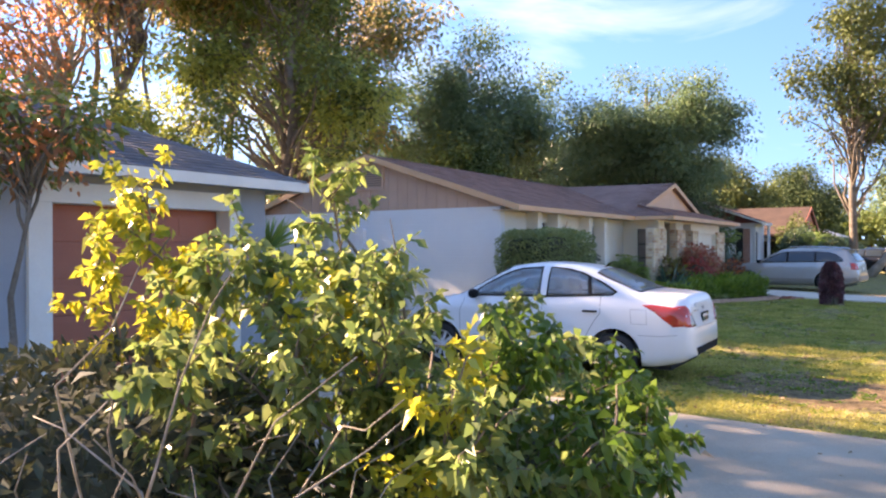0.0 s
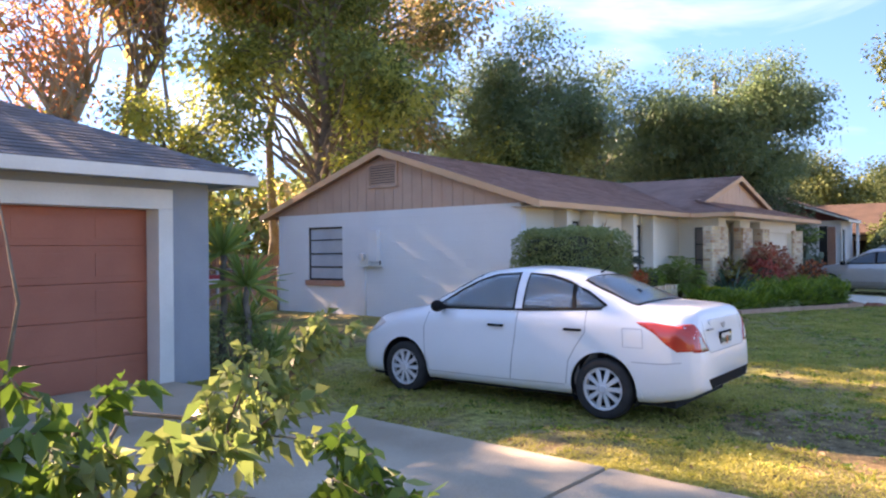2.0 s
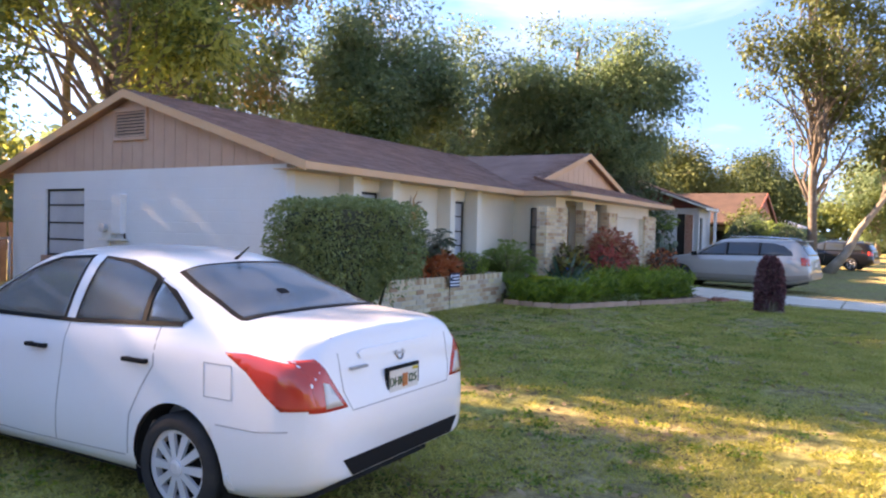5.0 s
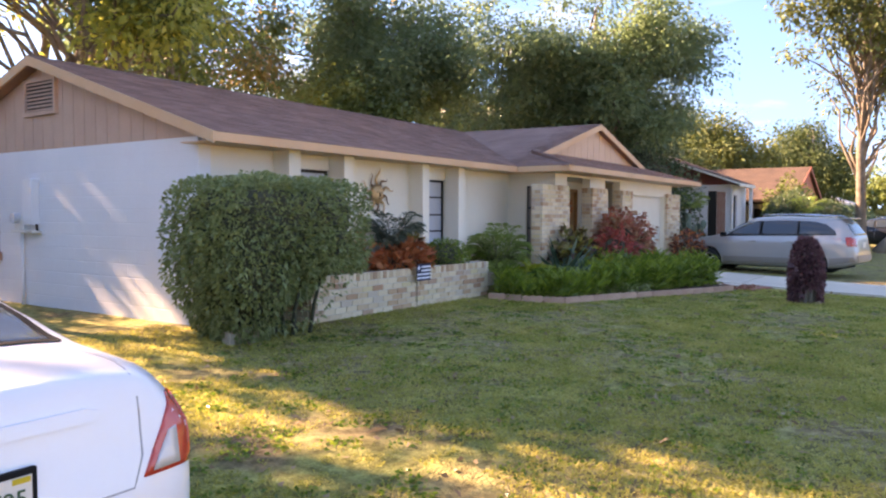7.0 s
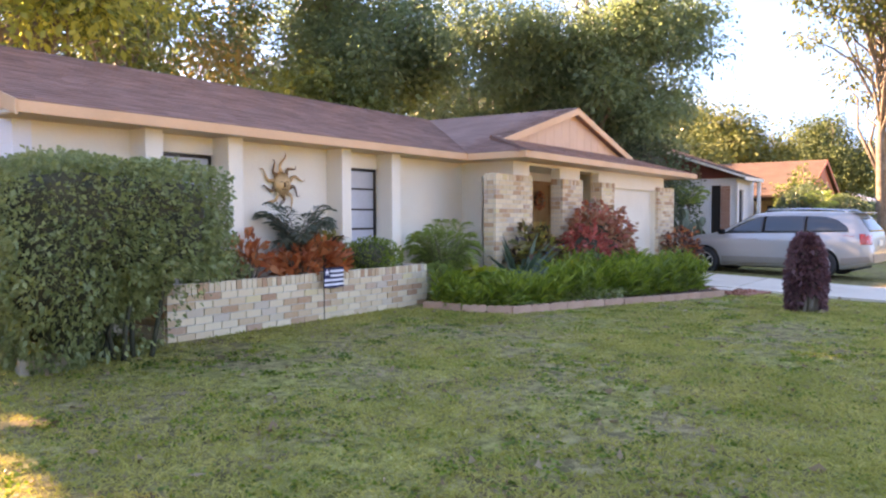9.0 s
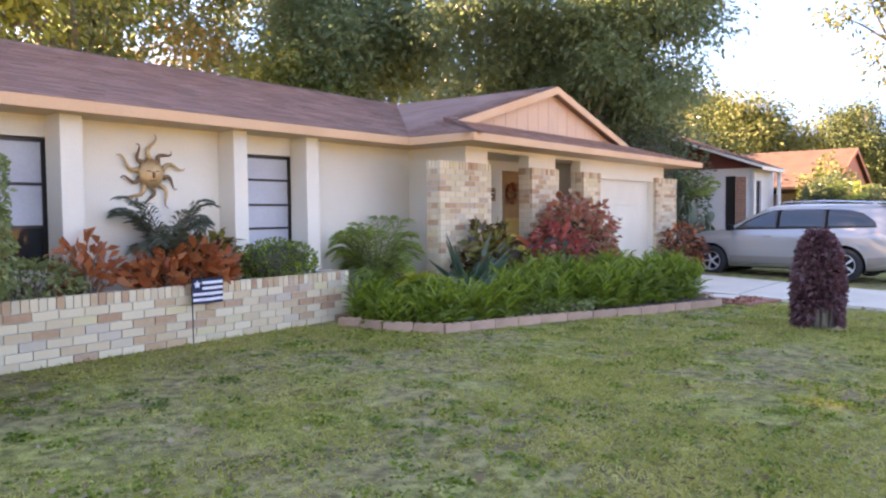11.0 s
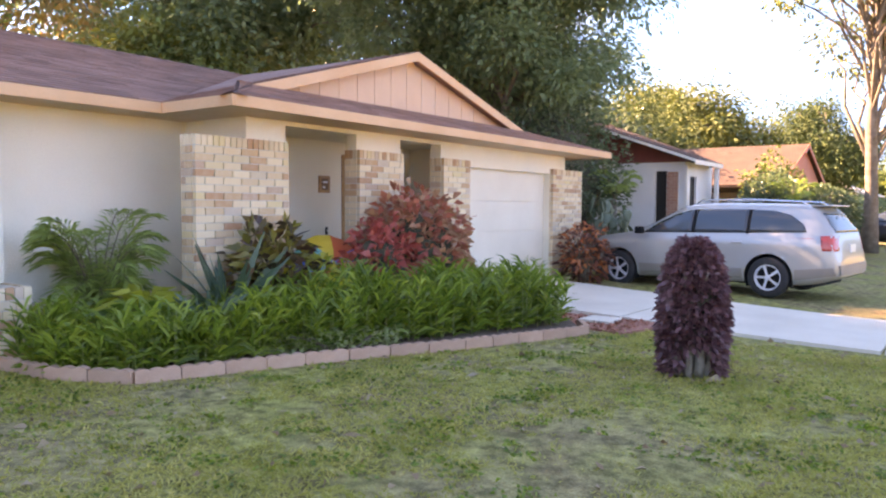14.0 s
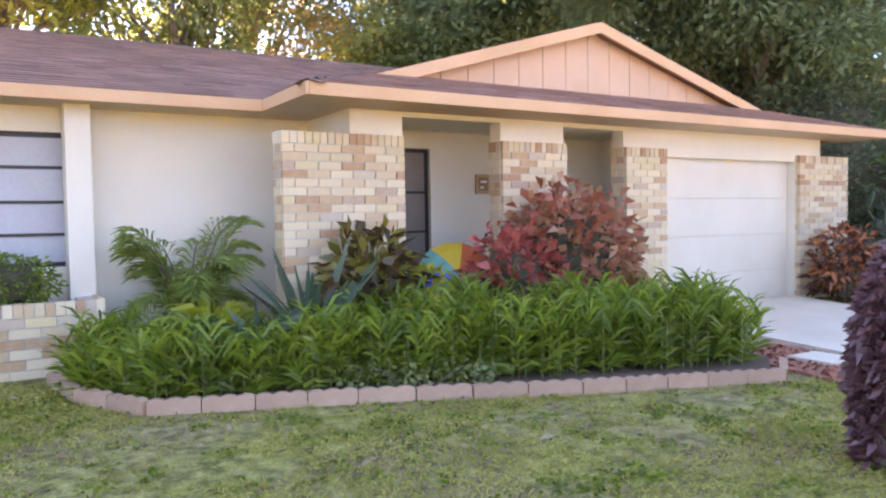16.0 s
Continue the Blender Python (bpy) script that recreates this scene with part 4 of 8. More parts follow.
def tree(name, label, x, y, height, radius, crown_base, trunk_r, leaf_mat, clumps=90, leaves=170, leaf=0.17, clump_r=0.9, seed=1, bark=None, lean=(0, 0), flat=1.0, gaps=0.25, group="", extra=None, extra_share=0.0):
    """A tapered trunk with wandering limbs, each ending in a clump of many small leaves; crown_base: the lowest leaves."""
    rng = np.random.default_rng(seed)
    g = gz(x, y)
    root = thing(name, label, "tree", pose(x, y, g - 0.05), group=group)
    mid = (height + crown_base) / 2
    half = (height - crown_base) / 2
    top = np.array([lean[0], lean[1], height * 0.86])
    bm = bmesh.new()
    spine = [np.array([lean[0] * s, lean[1] * s, top[2] * s]) + (rng.normal(size=3) * 0.12 * np.array([1, 1, 0]) if 0 < s else 0) * height / 8 for s in np.linspace(0, 1, 8)]
    radii = [trunk_r * (1.35 if i == 0 else 1) * (1 - 0.82 * i / 7) for i in range(8)]
    tube(bm, spine, radii, 9)
    part("trunk", bm, bark or M_BARK, root)
    centres = []
    blobs = []
    for i in range(8):
        d = rng.normal(size=3)
        d /= np.linalg.norm(d)
        blobs.append((d * (0.35 + 0.3 * rng.random()) * np.array([radius, radius, half * flat]), 0.42 + 0.22 * rng.random()))
    tries = 0
    while len(centres) < clumps and tries < clumps * 30:
        tries += 1
        d = rng.normal(size=3)
        d /= np.linalg.norm(d)
        rad = rng.random() ** 0.45
        lump = 0.78 + 0.42 * noise.noise((d[0] * 1.7 + seed, d[1] * 1.7, d[2] * 1.7)) * 1.6
        bc, br = blobs[int(rng.random() * 8)]
        p = bc + d * rad * br * np.array([radius, radius, half * flat]) * lump + np.array([lean[0] * 0.7, lean[1] * 0.7, mid])
        if p[2] < crown_base * 0.8 or noise.noise((p[0] * 0.33 + seed * 3.1, p[1] * 0.33, p[2] * 0.33)) < -0.6 + gaps:
            continue
        centres.append(p)
    limbs = bmesh.new()
    for i, c in enumerate(centres):
        if i % 2 and i > 30:
            continue
        s = np.clip((c[2] - height * 0.10 - rng.random() * height * 0.18) / top[2], 0.18, 0.97)
        k = int(s * 7)
        start = spine[k] + (spine[min(k + 1, 7)] - spine[k]) * (s * 7 - k)
        r0 = trunk_r * (1 - 0.8 * s) * 0.42
        tube(limbs, wander(start, c, rng, 5, 0.06), [max(0.018, r0 * (1 - 0.85 * j / 5)) for j in range(6)], 5)
    part("limb_work", limbs, bark or M_BARK, root)
    groups = [(leaf_mat, [c for c in centres])] if not extra else [(leaf_mat, [c for i, c in enumerate(centres) if (i * 0.618) % 1 >= extra_share]), (extra, [c for i, c in enumerate(centres) if (i * 0.618) % 1 < extra_share])]
    for mat_, cs in groups:
        if not cs:
            continue
        cs = np.array(cs)
        size = clump_r * (0.6 + 0.7 * rng.random(len(cs)))
        pos = np.repeat(cs, leaves, axis=0) + np.clip(rng.normal(size=(len(cs) * leaves, 3)), -2.0, 2.0) * np.repeat(size, leaves).reshape(-1, 1) * np.array([0.55, 0.55, 0.40])
        ax = unit(pos - np.repeat(cs, leaves, axis=0)) * 0.9 + rng.normal(size=pos.shape) * np.array([0.7, 0.7, 0.45]) + np.array([0, 0, -0.15])
        L = leaf * (0.6 + 0.8 * rng.random(len(pos)))
        v, f = leaf_arrays(pos, ax, L, L * 0.55, rng, flat=1.1)
        fast_mesh("crown", v, f, mat_, root)
    return root


def bush(name, label, x, y, rx, ry, z0, z1, leaf_mat, n=2600, leaf=0.09, width=0.5, seed=1, dome=1.0, category="shrub", stems=9, up=0.3, turn=0.0, group="", taper=0.0, fill=0.35, core=None, lumpy=0.16):
    """A shrub: stems and a body of leaves near the surface of a rounded form."""
    rng = np.random.default_rng(seed)
    root = thing(name, label, category, pose(x, y, z0, 0, 0, turn), group=group)
    h = z1 - z0
    bm = bmesh.new()
    for i in range(stems):
        a = 2 * math.pi * i / stems + rng.random()
        r = 0.55 + 0.3 * rng.random()
        tube(bm, wander((0.12 * rx * math.cos(a), 0.12 * ry * math.sin(a), -0.04), (rx * r * math.cos(a), ry * r * math.sin(a), h * (0.5 + 0.4 * rng.random())), rng, 4, 0.05), [0.022, 0.018, 0.014, 0.010, 0.006], 5)
    part("stem_work", bm, M_TWIG, root)
    # solid dark core: the shade among the inner leaves, put into colour
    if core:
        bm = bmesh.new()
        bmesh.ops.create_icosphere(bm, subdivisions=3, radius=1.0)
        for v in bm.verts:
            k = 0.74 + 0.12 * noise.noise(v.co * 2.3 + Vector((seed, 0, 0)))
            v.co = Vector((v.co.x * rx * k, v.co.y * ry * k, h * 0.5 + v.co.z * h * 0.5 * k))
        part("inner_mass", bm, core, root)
    d = unit(rng.normal(size=(n, 3)))
    p = 3.0
    k = (np.abs(d) ** p).sum(axis=1) ** (-1 / p) if dome < 1 else np.ones(n)
    rad = 1 - fill * rng.random(n) ** 2
    lump = np.array([1 + lumpy * noise.noise((q[0] * 2.6 + seed, q[1] * 2.6, q[2] * 2.6)) + 0.08 * noise.noise((q[0] * 7 + seed, q[1] * 7, q[2] * 7)) for q in d])
    q = d * (k * rad * lump).reshape(-1, 1)
    zz = (q[:, 2] + 1) / 2
    t = 1 - taper * (1 - np.clip(zz, 0, 1))
    pos = np.stack([q[:, 0] * rx * t, q[:, 1] * ry * t, np.maximum(zz * h, 0.01)], axis=1)
    ax = d * np.array([1, 1, 0.6]) + rng.normal(size=d.shape) * 0.6 + np.array([0, 0, up])
    L = leaf * (0.65 + 0.7 * rng.random(n))
    v, f = leaf_arrays(pos, ax, L, L * width, rng)
    fast_mesh("leaves", v, f, leaf_mat, root)
    return root


# dark colour standing in for the shade inside dense plants
M_INNERSHADE = surface("inner_shade", (0.04, 0.042, 0.024), (0.08, 0.078, 0.045), 9, 0.95, 0.8, 30)

# trees behind and beside the houses
G_OAK = "oaks behind the house"
L_OAK = "dense dark green oak behind the houses"
tree("oak_tree", L_OAK, 37.6, 11.9, 11.2, 6.3, 2.4, 0.40, F_OAK, 250, 560, 0.135, 0.9, 11, group=G_OAK, gaps=0.14)
tree("oak_tree", L_OAK, 35.5, 22.5, 13.6, 7.0, 2.4, 0.42, F_OAK, 180, 480, 0.17, 1.15, 12, group=G_OAK, gaps=0.05)
tree("oak_tree", L_OAK, 45.0, 22.0, 9.6, 5.6, 2.2, 0.38, F_OAK3, 110, 340, 0.22, 1.1, 14, group=G_OAK, gaps=0.05)
tree("oak_tree", L_OAK, 51.5, 17.2, 7.4, 4.6, 1.8, 0.32, F_OAK3, 130, 340, 0.22, 1.0, 35, group=G_OAK, gaps=0.02)
tree("broadleaf_tree", "yellow-green leafy tree behind the house", 31.6, 18.9, 7.4, 2.4, 1.6, 0.18, F_OAK2, 60, 200, 0.19, 0.75, 15)
tree("broadleaf_tree", "tall green tree with thin limbs behind the house", 26.2, 23.0, 12.0, 4.8, 2.0, 0.26, F_OAK, 80, 170, 0.22, 0.9, 13, gaps=0.28, extra=F_OAK2, extra_share=0.35)
tree("broadleaf_tree", "tall autumn tree with brown and green leaves", 29.8, 28.0, 19.0, 9.0, 4.0, 0.45, F_AUTUMN, 120, 140, 0.26, 1.1, 16, gaps=0.15, extra=F_OAK2, extra_share=0.22)
# crown set above the view, added to shade the lawn
tree("broadleaf_tree", "slender-trunked tree with a high leafy crown, added in the back yard for shade", 17.2, 26.6, 17.5, 4.2, 11.0, 0.2, F_AUTUMN, 190, 190, 0.26, 1.15, 39, gaps=0.0)
# dense crown raised out of view to shade the lawn's right half
tree("broadleaf_tree", "tall autumn tree with a high gold and green crown added for shade", 23.8, 26.8, 18.5, 5.2, 11.0, 0.24, F_AUTUMN, 240, 190, 0.27, 1.2, 17, gaps=0.0, extra=F_OAK2, extra_share=0.5)
tree("bare_tree", "nearly bare tree with sparse rust leaves behind the grey house", 13.2, 22.8, 13.5, 4.8, 4.0, 0.28, F_RUST, 120, 30, 0.16, 0.9, 18, gaps=0.1, bark=M_PALEBARK)
# out of view: dense crown added to keep sun off the sedan
tree("broadleaf_tree", "unseen tall leafy tree added behind the grey house for shade", 8.3, 24.8, 16.5, 3.4, 6.0, 0.34, F_AUTUMN, 230, 190, 0.26, 1.2, 19, gaps=0.0, extra=F_OAK2, extra_share=0.35)
# also out of view, added to block sun west of the drive
tree("broadleaf_tree", "unseen tall leafy tree added behind the grey house for shade", 0.5, 24.0, 14.0, 5.4, 4.0, 0.34, F_OAK, 150, 170, 0.26, 1.2, 29, gaps=0.08)
tree("broadleaf_tree", "yellow-leaved tree in the back yard", 15.6, 21.2, 10.0, 3.3, 0.9, 0.16, F_GOLD, 80, 180, 0.16, 0.7, 20, gaps=0.32, extra=F_OAK2, extra_share=0.45)
tree("broadleaf_tree", "low green tree in the back yard", 12.4, 21.4, 5.6, 2.5, 0.7, 0.14, F_OAK2, 60, 170, 0.16, 0.7, 21, extra=F_GOLD, extra_share=0.5)
tree("broadleaf_tree", "tall green and gold tree in the back yard", 21.6, 20.6, 17.5, 5.8, 1.6, 0.3, F_OAK2, 130, 170, 0.22, 1.0, 22, gaps=0.34, extra=F_GOLD, extra_share=0.5)
# high crown added to break up the sun on the front lawn
tree("broadleaf_tree", "slender-trunked tree with a high leafy crown, added in the back yard for shade", 15.6, 22.4, 17.0, 5.0, 8.4, 0.22, F_AUTUMN, 105, 170, 0.24, 1.05, 37, gaps=0.32, extra=F_GOLD, extra_share=0.4)
# unseen tree added to dapple the grey house's driveway
tree("broadleaf_tree", "slender-trunked tree with a high leafy crown, added in the back yard for shade", 4.2, 24.6, 17.5, 4.2, 10.4, 0.22, F_AUTUMN, 46, 90, 0.24, 1.1, 38, gaps=0.25, extra=F_OAK2, extra_share=0.4)
tree("street_tree", "tall open street tree with pale trunk and yellow-green leaves", 50.6, 3.9, 20.0, 4.6, 3.4, 0.25, F_STREET, 170, 120, 0.22, 0.85, 23, bark=M_BARK, gaps=0.12, lean=(0.6, -0.4))
tree("broadleaf_tree", "yellow-green tree beyond the neighbouring houses", 58.0, 17.0, 7.8, 4.2, 1.6, 0.25, F_FAR, 80, 280, 0.19, 1.0, 24)
tree("broadleaf_tree", "yellow-green tree beyond the neighbouring houses", 68.0, 20.0, 10.5, 5.5, 2.0, 0.3, F_STREET, 90, 170, 0.30, 1.2, 25)
tree("broadleaf_tree", "yellow-green tree beyond the neighbouring houses", 80.0, 22.0, 10.5, 6.5, 2.0, 0.3, F_FAR, 90, 240, 0.26, 1.4, 26)
tree("broadleaf_tree", "green tree beyond the neighbouring houses", 96.0, 14.0, 10.5, 6.5, 1.6, 0.3, F_FAR, 90, 240, 0.28, 1.5, 27)
tree("broadleaf_tree", "green tree down the street", 112.0, 2.0, 14.0, 7.5, 1.6, 0.3, F_OAK, 90, 160, 0.40, 1.6, 28, extra=F_OAK2, extra_share=0.4)

tree("broadleaf_tree", "yellow-green tree beyond the neighbouring houses", 66.0, 15.5, 9.8, 5.2, 1.4, 0.28, F_STREET, 90, 160, 0.28, 1.2, 44, gaps=0.15)
tree("broadleaf_tree", "yellow-green tree beyond the neighbouring houses", 76.0, 9.5, 9.6, 5.0, 1.2, 0.26, F_FAR, 90, 260, 0.22, 1.2, 45, gaps=0.15)
tree("street_tree", "leaning pale second trunk beside the street tree", 51.0, 3.2, 9.0, 2.6, 5.0, 0.24, F_STREET, 34, 110, 0.24, 0.8, 34, bark=M_PALEBARK, gaps=0.3, lean=(1.5, -5.0))


def far_woods():
    """The leafy distance behind the gardens."""
    rng = np.random.default_rng(99)
    root = thing("far_woods", "hazy mixed woodland behind the gardens", "woods", kind="stuff")
    for k, mat_ in enumerate((F_OAK, F_OAK2, F_AUTUMN)):
        n = 9000
        x = rng.uniform(-25, 130, n)
        y = 41 + rng.uniform(0, 7, n) - 0.0008 * (x - 40) ** 2 * 4
        top = np.array([6.5 + 3.2 * noise.noise((a * 0.12, k * 3.3, 0)) + 1.6 * noise.noise((a * 0.5, k, 3)) for a in x])
        z = top * rng.random(n) ** 0.8
        v, f = leaf_arrays(np.stack([x, np.maximum(y, 34), z], axis=1), rng.normal(size=(n, 3)), 0.9 * (0.6 + 0.8 * rng.random(n)), 0.55, rng)
        fast_mesh("canopy", v, f, mat_, root)


far_woods()


def street_end_woods():
    rng = np.random.default_rng(98)
    root = thing("far_woods", "hazy mixed woodland at the street's far end", "woods", kind="stuff")
    for k, mat_ in enumerate((F_OAK, F_OAK2)):
        n = 8000
        y = rng.uniform(-70, 45, n)
        top = np.array([8 + 3.5 * noise.noise((a * 0.1, k * 3.3, 7)) + 1.6 * noise.noise((a * 0.45, k, 5)) for a in y])
        v, f = leaf_arrays(np.stack([128 + rng.uniform(0, 6, n), y, top * rng.random(n) ** 0.8], axis=1), rng.normal(size=(n, 3)), 1.1 * (0.6 + 0.8 * rng.random(n)), 0.7, rng)
        fast_mesh("canopy", v, f, mat_, root)


street_end_woods()

# hedge at the house corner
def hedge_block():
    rng = np.random.default_rng(5)
    root = thing("hedge", "clipped dense green hedge at the house corner", "hedge", pose(16.42, 7.55, 0.16))
    hx, hy, h = 1.12, 0.78, 2.0
    bm = bmesh.new()
    for i in range(14):
        x0, y0 = rng.uniform(-0.5, 0.4), rng.uniform(-0.35, 0.4)
        tube(bm, wander((x0, y0, -0.08), (x0 * 1.9, y0 * 1.9, 1.2 + 0.5 * rng.random()), rng, 5, 0.05), [0.03, 0.026, 0.022, 0.016, 0.012, 0.008], 5)
    # stems coloured dark so they sink into the hollow's shade
    part("stem_work", bm, M_INNERSHADE, root)
    # dark core painting the hedge's shaded inside and its hollow
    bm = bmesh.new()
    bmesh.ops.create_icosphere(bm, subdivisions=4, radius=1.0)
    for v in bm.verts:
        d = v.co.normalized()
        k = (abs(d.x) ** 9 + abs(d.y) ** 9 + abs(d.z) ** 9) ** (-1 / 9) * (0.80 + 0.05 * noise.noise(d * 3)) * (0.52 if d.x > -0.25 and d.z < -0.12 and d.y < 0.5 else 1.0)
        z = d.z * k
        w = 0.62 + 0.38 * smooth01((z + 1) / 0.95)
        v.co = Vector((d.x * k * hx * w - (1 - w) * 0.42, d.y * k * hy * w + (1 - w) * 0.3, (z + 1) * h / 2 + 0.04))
    part("inner_mass", bm, M_INNERSHADE, root)
    n = 34000
    d = unit(rng.normal(size=(n, 3)))
    k = (np.abs(d) ** 9).sum(axis=1) ** (-1 / 9)
    lump = np.array([1 + 0.09 * noise.noise((q[0] * 4, q[1] * 4, q[2] * 4)) + 0.05 * noise.noise((q[0] * 11, q[1] * 11, q[2] * 11)) for q in d])
    hollow = (d[:, 0] > -0.2) & (d[:, 2] < -0.15) & (d[:, 1] < 0.5) & (rng.random(n) < 0.94)
    q = d * (k * lump * (1.02 - 0.14 * rng.random(n) ** 2) * np.where(hollow, 0.56, 1.0)).reshape(-1, 1)
    z = q[:, 2]
    s = np.clip((z + 1) / 0.95, 0, 1)
    w = 0.62 + 0.38 * s * s * (3 - 2 * s)
    pos = np.stack([q[:, 0] * hx * w - (1 - w) * 0.42, q[:, 1] * hy * w + (1 - w) * 0.3, np.maximum((z + 1) * h / 2, 0.02)], axis=1)
    ax = d + rng.normal(size=d.shape) * 0.7 + np.array([0, 0, -0.15])
    L = 0.056 * (0.6 + 0.8 * rng.random(n))
    v, f = leaf_arrays(pos, ax, L, L * 0.6, rng)
    fast_mesh("leaves", v, f, F_HEDGE, root)


hedge_block()

blk = thing("concrete_block", "weathered grey concrete block at the hedge's foot", "block", pose(15.72, 7.36, gz(15.72, 7.36) - 0.02, 0, 0, -12))
part("block", boxes((-0.20, 0.20, -0.10, 0.10, -0.03, 0.17), bevel=0.012), M_OLDCONC, blk)

# purple column shrub on the lawn
rng_s = np.random.default_rng(77)
col = thing("column_shrub", "dark purple-leaved shrub clipped to a rounded column on the lawn", "shrub", pose(25.86, 2.60, gz(25.8, 2.6)))
bm = bmesh.new()
for i in range(8):
    a = i * 0.785
    tube(bm, wander((0.12 * math.cos(a), 0.12 * math.sin(a), -0.05), (0.26 * math.cos(a), 0.26 * math.sin(a), 1.0), rng_s, 4, 0.03), [0.05, 0.042, 0.03, 0.02, 0.012], 6)
part("stem_work", bm, M_PALEBARK, col, "pale grey bare stems")
# dark filler in place of the column's inner shade
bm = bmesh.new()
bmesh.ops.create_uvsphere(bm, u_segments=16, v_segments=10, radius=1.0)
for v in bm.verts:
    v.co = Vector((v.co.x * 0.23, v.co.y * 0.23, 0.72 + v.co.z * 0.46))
part("inner_mass", bm, M_INNERSHADE, col)
n = 6200
h = rng_s.random(n) ** 0.9 * 1.27
a = rng_s.random(n) * 2 * math.pi
prof = 0.285 * np.sqrt(np.clip(1 - np.clip((h - 0.45) / 0.84, 0, 1) ** 2.4, 0, 1)) * (0.93 + 0.07 * np.clip(h / 0.4, 0, 1))
front = (np.abs((a - 3.62 + math.pi) % (2 * math.pi) - math.pi) < 0.55) & (h < 0.27)
r = prof * (1.02 - 0.22 * rng_s.random(n) ** 2)
keep = ~front
pos = np.stack([r * np.cos(a), r * np.sin(a), h + 0.02], axis=1)[keep]
ax = np.stack([np.cos(a), np.sin(a), 0.3 * np.ones(n)], axis=1)[keep] + rng_s.normal(size=(keep.sum(), 3)) * 0.75
L = 0.085 * (0.6 + 0.7 * rng_s.random(keep.sum()))
v, f = leaf_arrays(pos, ax, L, L * 0.50, rng_s, droop=0.28)
fast_mesh("leaves", v, f, F_PURPLE, col)

# planting bed
def inside(poly, x, y):
    c = False
    for (x0, y0), (x1, y1) in zip(poly, poly[1:] + poly[:1]):
        if (y0 > y) != (y1 > y) and x < (x1 - x0) * (y - y0) / (y1 - y0) + x0:
            c = not c
    return c


BED = [(21.9, 7.35), (22.05, 6.75), (22.42, 6.2), (23.75, 5.75), (25.4, 5.03), (27.15, 4.42), (27.6, 4.75), (28.2, 7.3), (24.0, 7.3), (23.7, 8.5), (22.25, 8.5), (22.25, 7.7)]
bm = bmesh.new()
vs = [bm.verts.new((x, y, 0.16)) for x, y in BED]
ws = [bm.verts.new((x, y, 0.0)) for x, y in BED]
bm.faces.new(vs)
for i in range(len(vs)):
    bm.faces.new((vs[i], ws[i], ws[(i + 1) % len(vs)], vs[(i + 1) % len(vs)]))
bmesh.ops.recalc_face_normals(bm, faces=bm.faces)
tagged(part("planting_bed", bm, M_SOIL), "brown mulch soil of the planting bed before the porch", "planting bed", kind="structure")

STRAPS = [(21.8, 7.3), (21.95, 6.7), (22.35, 6.2), (23.8, 5.9), (25.45, 5.18), (27.1, 4.58), (27.5, 4.85), (27.75, 5.9), (26.0, 6.1), (24.6, 6.75), (23.2, 7.2), (22.4, 7.4)]


def strap_bed():
    rng = np.random.default_rng(31)
    root = thing("border_plants", "dense bright green strap-leaved border plants in the bed", "plants", pose(0, 0, 0.12), kind="stuff")
    pts, tops = [], []
    while len(pts) < 1150:
        x, y = rng.uniform(21.75, 27.8), rng.uniform(4.5, 7.5)
        if inside(STRAPS, x, y):
            pts.append((x, y))
            tops.append((0.50 + 0.20 * smooth01((x - 23.2) / 2.2)) * (0.72 + 0.45 * rng.random()) * (0.92 + 0.5 * noise.noise((x * 1.7, y * 1.7, 2))))
    pos, ax, L = [], [], []
    for (x, y), t in zip(pts, tops):
        lean = rng.normal(size=2) * 0.10
        for k in range(17):
            s = 0.12 + 0.88 * k / 16
            a = rng.random() * 6.283
            pos.append((x + lean[0] * s, y + lean[1] * s, t * s * 0.86))
            ax.append((math.cos(a), math.sin(a), 0.35 + 0.9 * s))
            L.append((0.20 + 0.12 * rng.random()) * (0.75 + 0.35 * s))
    pos, ax, L = np.array(pos), np.array(ax), np.array(L)
    v, f = blade_arrays(pos, ax, L, 0.021 + 0.009 * rng.random(len(L)), rng, droop=0.38)
    fast_mesh("leaves", v, f, F_BED, root)
    sv, sf = [], []
    for (x, y), t in zip(pts, tops):
        b = len(sv)
        sv += [(x - 0.006, y, 0), (x + 0.006, y, 0), (x + 0.004, y, t * 0.85), (x - 0.004, y, t * 0.85)]
        sf.append((b, b + 1, b + 2, b + 3))
    fast_mesh("stalks", np.array(sv), np.array(sf), F_HEDGE, root)


strap_bed()
bush("ground_cover", "small-leaved blue-green creeping plant at the bed's edge", 24.35, 5.72, 0.75, 0.22, 0.1, 0.36, F_HEDGE, 900, 0.05, 0.8, 61, category="plant", turn=-22)
bush("croton_bush", "large red and pink croton bush by the porch", 26.92, 6.75, 0.82, 0.68, 0.25, 1.74, F_RED, 2100, 0.165, 0.48, 41, fill=0.5, core=M_INNERSHADE, lumpy=0.4)
bush("croton_bush", "pink-red croton leaning from the larger croton bush", 26.0, 6.6, 0.55, 0.48, 0.2, 1.36, F_PINK, 820, 0.15, 0.48, 40, fill=0.5, core=M_INNERSHADE, lumpy=0.4)
bush("croton_bush", "dark mottled croton with yellow and bronze leaves", 24.49, 6.98, 0.42, 0.42, 0.2, 1.42, F_MIXED, 460, 0.24, 0.36, 42, fill=0.7)
bush("croton_bush", "yellow-leaved croton beside the dark croton", 24.92, 6.78, 0.34, 0.32, 0.2, 1.08, F_LIME, 260, 0.19, 0.36, 43, fill=0.7)
